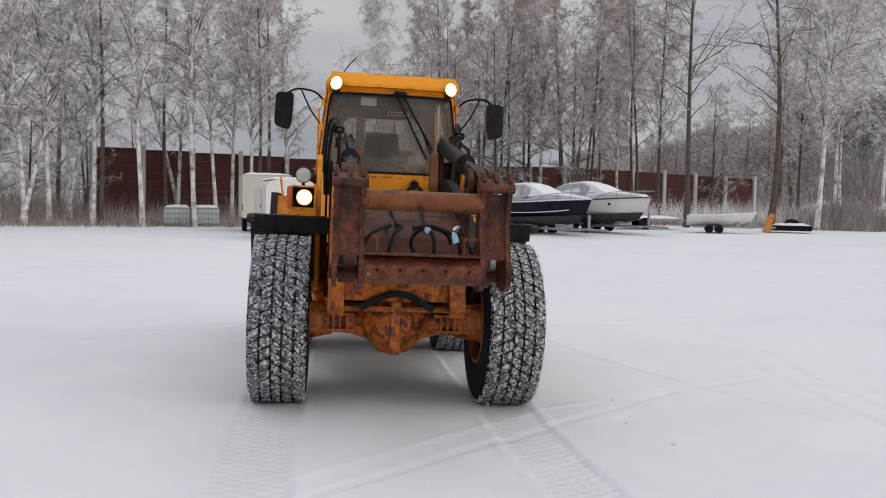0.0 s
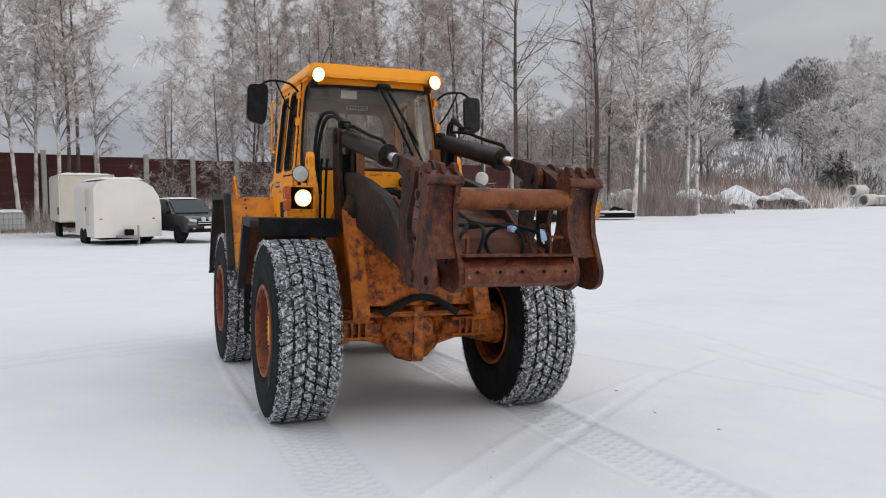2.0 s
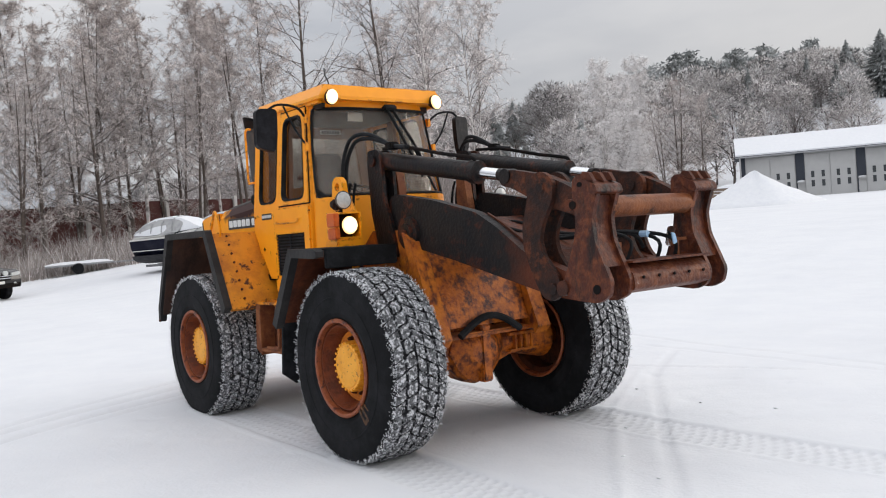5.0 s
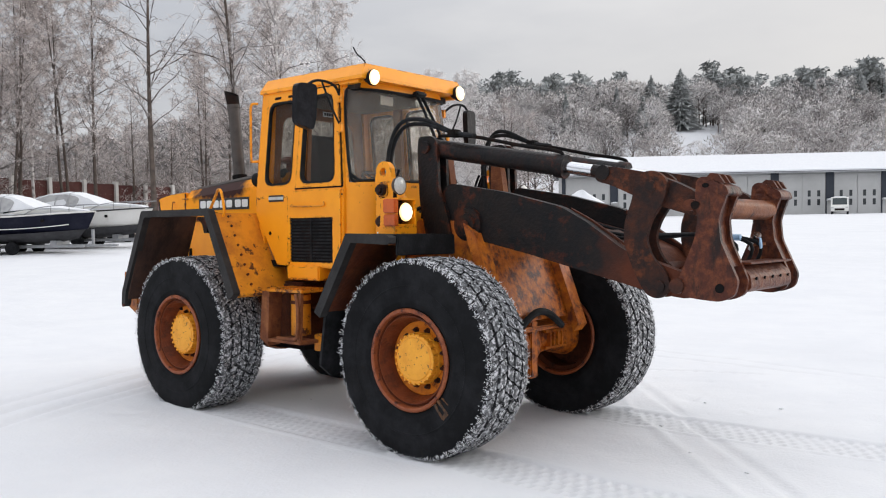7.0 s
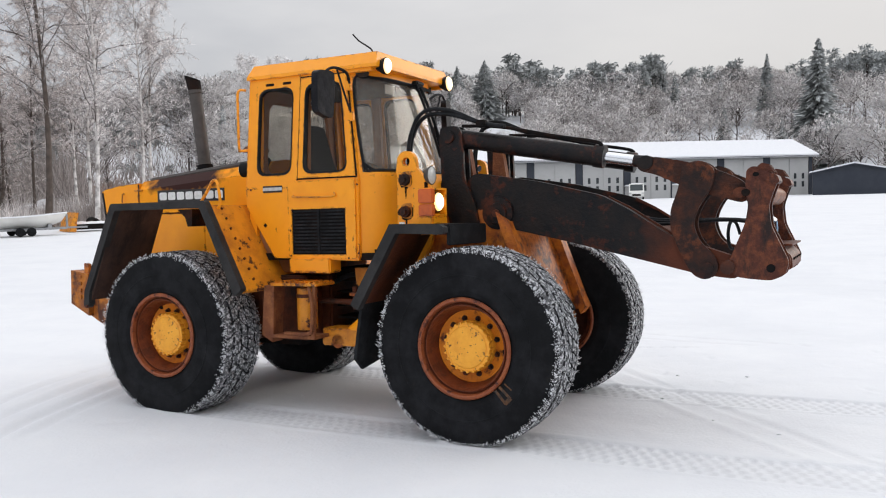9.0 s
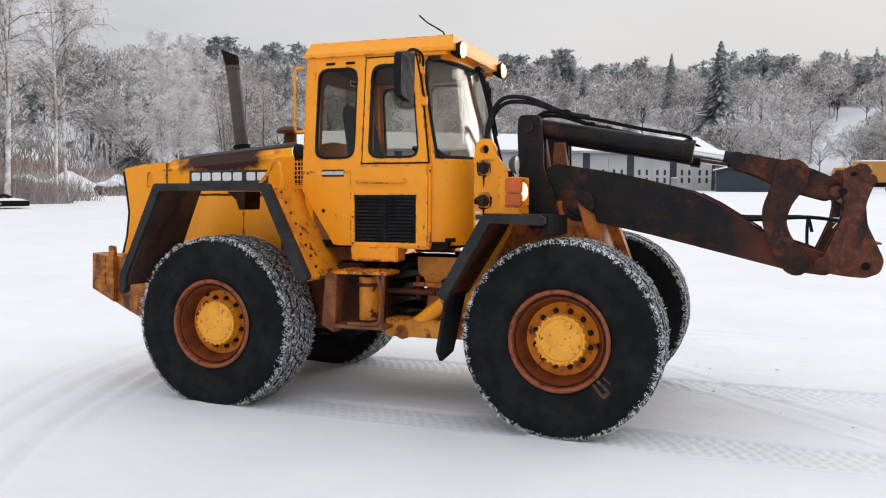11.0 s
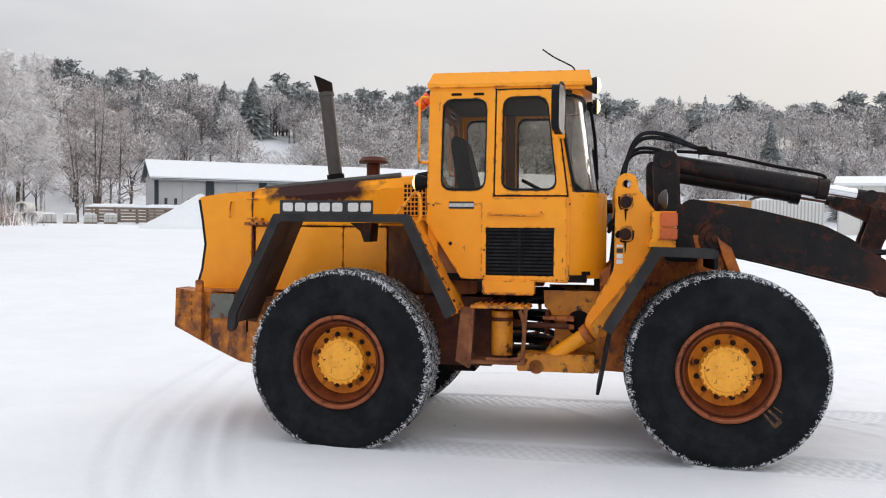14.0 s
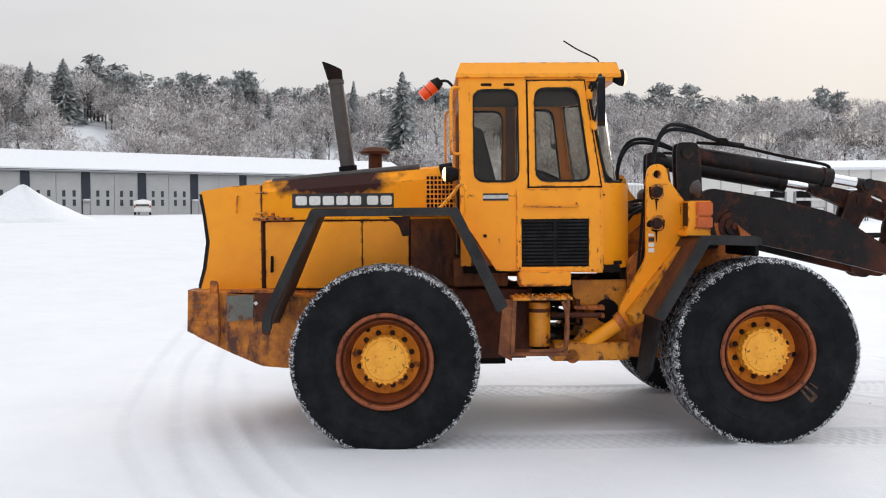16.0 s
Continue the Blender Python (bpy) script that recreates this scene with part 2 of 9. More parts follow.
M_EDGE = mat("grey_black_rubber_edging", (0.018, 0.0175, 0.018), 0.6, spec=0.25, second=(0.038, 0.036, 0.036), scale=5, amount=0.5, third=(0.012, 0.012, 0.013), third_scale=6, third_lo=0.55, third_hi=0.7, bump=0.2, bump_scale=30)
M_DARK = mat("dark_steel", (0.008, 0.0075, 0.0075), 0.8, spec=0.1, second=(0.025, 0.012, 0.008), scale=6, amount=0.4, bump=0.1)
M_RUBBER = mat("tyre_rubber", (0.0065, 0.007, 0.008), 0.8, spec=0.14, second=(0.017, 0.0175, 0.020), scale=6, amount=0.5, third=(0.030, 0.025, 0.021), third_scale=5, third_lo=0.62, third_hi=0.85, bump=0.12, bump_scale=90)
M_TREAD = mat("tyre_tread_rubber_dusted_with_snow", (0.035, 0.036, 0.038), 0.85, spec=0.14, second=(0.20, 0.205, 0.215), scale=22, amount=0.62, third=(0.62, 0.63, 0.65), third_scale=40, third_lo=0.505, third_hi=0.575, bump=0.2, bump_scale=90)
M_GROOVE = mat("tyre_grooves_caked_with_snow", (0.012, 0.012, 0.013), 0.9, spec=0.1, second=(0.10, 0.10, 0.11), scale=30, amount=0.55, third=(0.68, 0.69, 0.71), third_scale=26, third_lo=0.535, third_hi=0.575, bump=0.3, bump_scale=70)
M_PACK = mat("packed_snow", (0.86, 0.87, 0.89), 0.8, second=(0.70, 0.71, 0.73), scale=32, amount=0.5, bump=0.4, bump_scale=120)
M_SNOWCAP = mat("fresh_snow", (0.75, 0.76, 0.78), 0.85, second=(0.70, 0.713, 0.745), scale=3, amount=0.6, bump=0.3, bump_scale=30)
M_PLASTIC = mat("black_plastic", (0.007, 0.007, 0.009), 0.4, spec=0.14, second=(0.018, 0.018, 0.022), scale=10, amount=0.4, bump=0.35, bump_scale=14)
M_CHROME = mat("chrome_rod", (0.75, 0.76, 0.78), 0.16, 1.0)
M_SEAT = mat("dark_grey_seat_cloth", (0.035, 0.036, 0.040), 0.9, second=(0.055, 0.055, 0.06), scale=40, amount=0.5, bump=0.2, bump_scale=200)
M_INNER = mat("brown_cab_lining", (0.27, 0.115, 0.048), 0.7, second=(0.17, 0.075, 0.034), scale=6, amount=0.5)
M_CEIL = mat("dark_headliner", (0.028, 0.024, 0.022), 0.9, second=(0.05, 0.042, 0.036), scale=9, amount=0.5)
M_WHITE = mat("white_lettering", (0.78, 0.78, 0.76), 0.5, second=(0.6, 0.6, 0.58), scale=30, amount=0.4)
M_BADGE = mat("black_badge", (0.02, 0.018, 0.017), 0.5)
M_GREYST = mat("weathered_grey_steel", (0.060, 0.050, 0.044), 0.6, second=(0.034, 0.027, 0.023), scale=8, amount=0.5, third=RUST, third_scale=4, third_lo=0.6, third_hi=0.75, bump=0.1)
M_AMBER = mat("amber_lens", (0.62, 0.12, 0.02), 0.25, second=(0.5, 0.08, 0.02), scale=20, amount=0.4)
M_REDLENS = mat("red_lens", (0.38, 0.03, 0.02), 0.25)
M_LENS = mat("unlit_lamp_glass", (0.55, 0.56, 0.55), 0.15, second=(0.42, 0.42, 0.40), scale=30, amount=0.5)
M_LAMP = lit_glass("lit_lamp_lens")
M_BEACON = lit("lit_amber_beacon", (0.70, 0.070, 0.010), 0.18)
M_BLUETAG = mat("pale_blue_tag", (0.28, 0.46, 0.68), 0.5, second=(0.4, 0.55, 0.7), scale=20, amount=0.4)
M_MARK = mat("faded_orange_mark", (0.13, 0.055, 0.018), 0.8, second=(0.02, 0.018, 0.017), scale=30, amount=0.6)
M_MIRROR = mat("mirror_glass", (0.85, 0.86, 0.88), 0.03, 1.0)

M_GLASS = bpy.data.materials.new("cab_glass")
M_GLASS.use_nodes = True
gn, gl = M_GLASS.node_tree.nodes, M_GLASS.node_tree.links
gn.remove(gn["Principled BSDF"])
g_tr, g_gl, g_mx, g_fr = gn.new("ShaderNodeBsdfTransparent"), gn.new("ShaderNodeBsdfGlossy"), gn.new("ShaderNodeMixShader"), gn.new("ShaderNodeLayerWeight")
g_pw, g_ma = gn.new("ShaderNodeMath"), gn.new("ShaderNodeMath")
g_tr.inputs["Color"].default_value = (0.83, 0.82, 0.79, 1)
g_gl.inputs["Roughness"].default_value = 0.03
g_fr.inputs["Blend"].default_value = 0.5
g_pw.operation, g_ma.operation = "POWER", "MULTIPLY_ADD"
g_pw.inputs[1].default_value = 5.0
g_ma.inputs[1].default_value, g_ma.inputs[2].default_value = 0.9, 0.018
gl.new(g_fr.outputs["Facing"], g_pw.inputs[0])
gl.new(g_pw.outputs[0], g_ma.inputs[0])
gl.new(g_ma.outputs[0], g_mx.inputs[0])
gl.new(g_tr.outputs[0], g_mx.inputs[1])
gl.new(g_gl.outputs[0], g_mx.inputs[2])
gl.new(g_mx.outputs[0], gn["Material Output"].inputs["Surface"])


# a pale haze mixed into the windscreen, for light showing through it and dirt
M_SCREEN = M_GLASS.copy()
M_SCREEN.name = "dusty_windscreen_glass"
sn_, sk_ = M_SCREEN.node_tree.nodes, M_SCREEN.node_tree.links
s_mix, s_haze, s_noise, s_rng = sn_.new("ShaderNodeMixShader"), sn_.new("ShaderNodeBsdfTranslucent"), sn_.new("ShaderNodeTexNoise"), sn_.new("ShaderNodeMapRange")
s_dif, s_both = sn_.new("ShaderNodeBsdfDiffuse"), sn_.new("ShaderNodeMixShader")
s_haze.inputs["Color"].default_value = s_dif.inputs["Color"].default_value = (0.62, 0.58, 0.53, 1)
s_noise.inputs["Scale"].default_value, s_noise.inputs["Detail"].default_value = 3.0, 6
s_rng.inputs["From Min"].default_value, s_rng.inputs["From Max"].default_value = 0.35, 0.70
s_rng.inputs["To Min"].default_value, s_rng.inputs["To Max"].default_value = 0.07, 0.20
sk_.new(s_noise.outputs["Fac"], s_rng.inputs["Value"])
sk_.new(s_rng.outputs["Result"], s_mix.inputs["Fac"])
s_old = sn_["Material Output"].inputs["Surface"].links[0].from_socket
sk_.new(s_haze.outputs[0], s_both.inputs[1])
sk_.new(s_dif.outputs[0], s_both.inputs[2])
sk_.new(s_old, s_mix.inputs[1])
sk_.new(s_both.outputs[0], s_mix.inputs[2])
sk_.new(s_mix.outputs[0], sn_["Material Output"].inputs["Surface"])


# hood paint with a scorched rust stain spreading behind the exhaust


def stained(base, name, centre, size, color, lo, hi, rough, spec):
    """A copy of a material with one ragged stain of another colour round a place."""
    m = base.copy()
    m.name = name
    n, l = m.node_tree.nodes, m.node_tree.links
    b, tc, mp = n["Principled BSDF"], n.new("ShaderNodeTexCoord"), n.new("ShaderNodeMapping")
    mp.vector_type = "TEXTURE"
    mp.inputs["Location"].default_value, mp.inputs["Scale"].default_value = centre, size
    dist, t, add, r, x = n.new("ShaderNodeVectorMath"), n.new("ShaderNodeTexNoise"), n.new("ShaderNodeMath"), n.new("ShaderNodeMapRange"), n.new("ShaderNodeMixRGB")
    dist.operation, add.operation = "LENGTH", "ADD"
    t.inputs["Scale"].default_value, t.inputs["Detail"].default_value = 7.0, 8
    r.inputs["From Min"].default_value, r.inputs["From Max"].default_value = hi, lo
    b.inputs["Specular IOR Level"].default_value, b.inputs["Roughness"].default_value = spec, rough
    x.inputs["Color2"].default_value = (*color, 1)
    old = b.inputs["Base Color"].links[0].from_socket
    l.new(tc.outputs["Object"], mp.inputs["Vector"])
    l.new(mp.outputs["Vector"], dist.inputs[0])
    l.new(tc.outputs["Object"], t.inputs["Vector"])
    l.new(dist.outputs["Value"], add.inputs[0])
    l.new(t.outputs["Fac"], add.inputs[1])
    l.new(add.outputs[0], r.inputs["Value"])
    l.new(r.outputs["Result"], x.inputs["Fac"])
    l.new(old, x.inputs["Color1"])
    l.new(x.outputs["Color"], b.inputs["Base Color"])
    return m


M_HOOD = stained(M_YELLOW, "scorched_yellow_hood_paint", (0, 3.50, 2.155), (2.0, 0.56, 0.19), (0.036, 0.0095, 0.007), 1.28, 1.62, 0.6, 0.2)
M_ARMTIP = stained(M_ARM, "black_paint_worn_to_rust_at_the_tip", (0, -1.72, 1.36), (2.0, 0.55, 0.40), (0.095, 0.026, 0.012), 1.15, 1.75, 0.5, 0.18)


# ---- shapes ----
def part(name, bm, material, parent=None, label="", smooth=False, bevel=0.0):
    if bevel:
        sharp = [e for e in bm.edges if len(e.link_faces) == 2 and e.calc_face_angle(0) > 0.5]
        bmesh.ops.bevel(bm, geom=sharp, offset=bevel, segments=2, affect="EDGES", clamp_overlap=True)
    bmesh.ops.recalc_face_normals(bm, faces=bm.faces)
    me = bpy.data.meshes.new(name)
    bm.to_mesh(me)
    bm.free()
    me.materials.append(material)
    if smooth:
        me.shade_smooth()
        me.set_sharp_from_angle(angle=radians(38))
    ob = new(name, me)
    ob.parent = parent
    if label:
        ob["label"] = label
    return ob


def empty(name, m=Matrix(), **tags):
    ob = new(name)
    ob.matrix_world = m
    ob.empty_display_size = 0.2
    return tagged(ob, **tags)


def box(x0, x1, y0, y1, z0, z1, bm=None, m=None):
    bm = bm or bmesh.new()
    r = bmesh.ops.create_cube(bm, size=1.0)
    t = Matrix.Translation(((x0 + x1) / 2, (y0 + y1) / 2, (z0 + z1) / 2)) @ Matrix.Diagonal((abs(x1 - x0), abs(y1 - y0), abs(z1 - z0), 1))
    bmesh.ops.transform(bm, matrix=(m @ t) if m else t, verts=r["verts"])
    return bm


AXES = {"x": lambda a, u, v: (a, u, v), "y": lambda a, u, v: (u, a, v), "z": lambda a, u, v: (u, v, a)}


def prism(pts, axis, a, b, bm=None):
    """A flat outline pushed from a to b along an axis; pts are (y, z), (x, z) or (x, y)."""
    bm = bm or bmesh.new()
    f = AXES[axis]
    lo, hi = [bm.verts.new(f(a, *p)) for p in pts], [bm.verts.new(f(b, *p)) for p in pts]
    n = len(pts)
    bm.faces.new(lo)
    bm.faces.new(hi[::-1])
    for i in range(n):
        bm.faces.new((lo[i], hi[i], hi[(i + 1) % n], lo[(i + 1) % n]))
    return bm


def rounded(pts, r, k=4):
    """An outline with its corners rounded."""
    out, n = [], len(pts)
    for i in range(n):
        p, a, b = Vector(pts[i]), Vector(pts[i - 1]), Vector(pts[(i + 1) % n])
        d1, d2 = (a - p), (b - p)
        q = min(r, d1.length * 0.48, d2.length * 0.48)
        s, e = p + d1.normalized() * q, p + d2.normalized() * q
        for j in range(k + 1):
            t = j / k
            out.append(tuple((1 - t) ** 2 * s + 2 * t * (1 - t) * p + t * t * e))
    return out


def cast(poly, c, ang):
    """How far an outline lies from c in a direction."""
    d, best, n = Vector((math.cos(ang), math.sin(ang))), 0, len(poly)
    for i in range(n):
        p, q = Vector(poly[i]) - c, Vector(poly[(i + 1) % n]) - c
        e = q - p
        den = d.x * e.y - d.y * e.x
        if abs(den) < 1e-9:
            continue
        t = (p.x * e.y - p.y * e.x) / den
        s = (p.x * d.y - p.y * d.x) / den
        if t > 0 and -1e-6 <= s <= 1 + 1e-6:
            best = max(best, t)
    return c + d * best


def ring(outer, inner, axis, a, b, bm=None):
    """A plate with one opening."""
    bm = bm or bmesh.new()
    f = AXES[axis]
    c = sum((Vector(p) for p in inner), Vector((0, 0))) / len(inner)
    angs = sorted({round(math.atan2(p[1] - c.y, p[0] - c.x), 4) for p in list(outer) + list(inner)})
    o, i_ = [cast(outer, c, g) for g in angs], [cast(inner, c, g) for g in angs]
    rows = [[bm.verts.new(f(d, *p)) for p in loop] for d, loop in ((a, o), (b, o), (b, i_), (a, i_))]
    n = len(angs)
    for r in range(4):
        for k in range(n):
            bm.faces.new((rows[r][k], rows[r][(k + 1) % n], rows[(r + 1) % 4][(k + 1) % n], rows[(r + 1) % 4][k]))
    return bm


def tube(p0, p1, r0, r1=None, seg=16, bm=None, caps=True):
    bm = bm or bmesh.new()
    p0, p1 = Vector(p0), Vector(p1)
    r1 = r0 if r1 is None else r1
    d = p1 - p0
    m = Matrix.Translation((p0 + p1) / 2) @ d.to_track_quat("Z", "Y").to_matrix().to_4x4()
    bmesh.ops.create_cone(bm, cap_ends=caps, segments=seg, radius1=r0, radius2=r1, depth=d.length, matrix=m)
    return bm


def pipe(pts, r, seg=8, bm=None, steps=5):
    """A smooth round bar or hose through points."""
    bm = bm or bmesh.new()
    P = [Vector(p) for p in pts]
    path = []
    for i in range(len(P) - 1):
        a, b, c, d = P[max(i - 1, 0)], P[i], P[i + 1], P[min(i + 2, len(P) - 1)]
        for j in range(steps):
            t = j / steps
            path.append(0.5 * (2 * b + (c - a) * t + (2 * a - 5 * b + 4 * c - d) * t * t + (3 * b - a - 3 * c + d) * t ** 3))
    path.append(P[-1])
    rings, up = [], Vector((0.13, 0.21, 0.97))
    for i, p in enumerate(path):
        d = (path[min(i + 1, len(path) - 1)] - path[max(i - 1, 0)]).normalized()
        u = (up - d * up.dot(d)).normalized() if abs(up.dot(d)) < 0.99 else d.orthogonal().normalized()
        up = u
        v = d.cross(u)
        rings.append([bm.verts.new(p + r * (u * math.cos(k * math.tau / seg) + v * math.sin(k * math.tau / seg))) for k in range(seg)])
    for i in range(len(rings) - 1):
        for k in range(seg):
            bm.faces.new((rings[i][k], rings[i][(k + 1) % seg], rings[i + 1][(k + 1) % seg], rings[i + 1][k]))
    bm.faces.new(rings[0][::-1])
    bm.faces.new(rings[-1])
    return bm


def lathe(profile, axis="x", seg=48, centre=(0, 0, 0), bm=None, closed=False):
    """A profile of (along, radius) turned round an axis."""
    bm = bm or bmesh.new()
    c = Vector(centre)
    rows = []
    for a, r in profile:
        row = []
        for k in range(seg):
            u, v = r * math.cos(k * math.tau / seg), r * math.sin(k * math.tau / seg)
            row.append(bm.verts.new(c + Vector(AXES[axis](a, u, v))))
        rows.append(row)
    pairs = list(zip(rows, rows[1:])) + ([(rows[-1], rows[0])] if closed else [])
    for p, q in pairs:
        for k in range(seg):
            bm.faces.new((p[k], p[(k + 1) % seg], q[(k + 1) % seg], q[k]))
    if not closed:
        bm.faces.new(rows[0])
        bm.faces.new(rows[-1][::-1])
    return bm


def raw(name, verts, faces, material, parent=None):
    """A mesh straight from arrays; faces all have as many corners."""
    me = bpy.data.meshes.new(name)
    verts, faces = np.asarray(verts, dtype=np.float32), np.asarray(faces, dtype=np.int32)
    k = faces.shape[1]
    me.vertices.add(len(verts))
    me.vertices.foreach_set("co", verts.ravel())
    me.loops.add(faces.size)
    me.loops.foreach_set("vertex_index", faces.ravel())
    me.polygons.add(len(faces))
    me.polygons.foreach_set("loop_start", np.arange(0, faces.size, k, dtype=np.int32))
    me.update(calc_edges=True)
    me.validate()
    me.materials.append(material)
    ob = new(name, me)
    ob.parent = parent
    return ob


# ---- ground ----
SX, SY = math.tan(radians(TILT_X)), math.tan(radians(TILT_Y))


def smooth01(a, b, v):
    t = np.clip((v - a) / (b - a), 0, 1)
    return t * t * (3 - 2 * t)


HILL_AZ = [-180, -60, 0, 18, 28, 38, 42, 46, 55, 65, 80, 95, 110, 125, 150, 180]
HILL_R0 = [400, 300, 200, 150, 105, 72, 80, 92, 112, 122, 140, 140, 130, 130, 250, 400]
HILL_H = [3, 3, 4, 5, 8, 13, 18.5, 19, 22.5, 23.5, 24, 23.5, 19, 16, 6, 3]


def bumps(x, y, s, seed=0.0):
    """Cheap rolling unevenness."""
    return (np.sin(x * s + seed) * np.cos(y * s * 0.83 + seed * 1.7) + 0.6 * np.sin(x * s * 1.9 + y * s * 1.3 + seed * 2.3)
            + 0.4 * np.cos(y * s * 3.1 - x * s * 0.7 + seed)) / 2


def ground_z(x, y):
    x, y = np.asarray(x, dtype=float), np.asarray(y, dtype=float)
    w = 1 - smooth01(7.0, 22.0, np.hypot(x + 1.5, y - 0.5))
    z = (-SX * x - SY * y) * w
    r, az = np.hypot(x, y), np.degrees(np.arctan2(x, y))
    r0, h = np.interp(az, HILL_AZ, HILL_R0), np.interp(az, HILL_AZ, HILL_H)
    z = z + 0.55 * smooth01(13, 38, r) * smooth01(3, 18, az) * (1 - smooth01(130, 160, az))
    up = smooth01(r0, r0 + 120, r)
    z = z + h * up + up * (1 - up) * 4 * bumps(x, y, 0.09, 1.0) * 1.5
    far = smooth01(14, 40, r) * (1 - smooth01(300, 600, r))
    return z + 0.016 + far * 0.03 * bumps(x, y, 0.35, 3.0) + 0.006 * bumps(x, y, 1.7, 5.0)


# ruts: half width, depth, and points of the middle line
RUTS = [
    (0.25, 0.045, [(-1.03, 0.0), (-1.06, -1.6), (-1.02, -3.2), (-0.9, -5.0), (-0.7, -9.5)]),
    (0.25, 0.045, [(1.0, 0.0), (0.98, -1.5), (1.05, -3.0), (1.15, -5.0), (1.3, -9.5)]),
    (0.25, 0.04, [(-1.0, 3.0), (-1.03, 1.5), (-1.03, 0.0)]),
    (0.25, 0.04, [(1.0, 3.0), (1.0, 1.5), (1.0, 0.0)]),
    (0.07, 0.03, [(7.5, 6.9), (3.5, 6.2), (0.55, 5.58), (-0.72, 5.19), (-1.49, 4.85), (-2.6, 4.25), (-4.0, 3.3)]),
    (0.08, 0.034, [(7.5, 6.3), (4.0, 5.9), (2.06, 5.53), (1.12, 5.28), (-0.54, 4.81), (-1.69, 4.36), (-2.8, 3.85), (-4.2, 3.0)]),
    (0.09, 0.038, [(6.0, 5.8), (3.6, 5.45), (1.99, 5.13), (1.07, 4.92), (-0.35, 4.48), (-1.2, 4.17), (-2.4, 3.65), (-3.8, 2.8)]),
    (0.08, 0.022, [(2.6, 4.95), (0.4, 4.41), (-1.22, 3.91), (-2.6, 3.3)]),
    (0.06, 0.017, [(4.6, 1.4), (2.9, 0.4), (2.05, -0.3), (1.23, -0.99), (0.59, -1.53), (-0.03, -2.1), (-0.53, -2.52), (-1.4, -3.3)]),
    (0.06, -0.012, [(-0.72, 0.21), (-0.12, 0.66), (0.77, 1.31), (1.3, 1.75)]),
    (0.05, -0.011, [(-1.2, -2.7), (-0.58, -2.13), (-0.09, -1.67), (0.77, -0.89), (1.26, -0.45), (2.35, 0.26), (3.2, 0.8)]),
    (0.05, 0.02, [(5.2, 7.0), (5.35, 4.55), (5.35, 3.22), (4.96, 1.33), (4.76, -0.09), (4.4, -2.0)]),
    (0.045, 0.026, [(2.4, 4.2), (2.48, 3.44), (2.68, 2.36), (3.14, 1.03), (3.68, -0.21), (4.0, -1.0)]),
    (0.045, 0.024, [(4.6, 2.2), (4.43, 0.67), (4.31, -0.56), (4.2, -1.6)]),
]


def axis_steps(bands, far, grow=1.13):
    """Lines of the ground's grid: even in each band, then ever wider to the horizon."""
    inner = []
    for lo, hi, step in bands:
        inner += list(np.linspace(lo, hi, int(round((hi - lo) / step)), endpoint=False))
    inner.append(bands[-1][1])
    step, left, right = bands[0][2], [], []
    x, d = inner[0], step
    while x > -far:
        d *= grow
        x -= d
        left.append(x)
    x, d = inner[-1], step
    while x < far:
        d *= grow
        x += d
        right.append(x)
    return np.array(left[::-1] + inner + right)


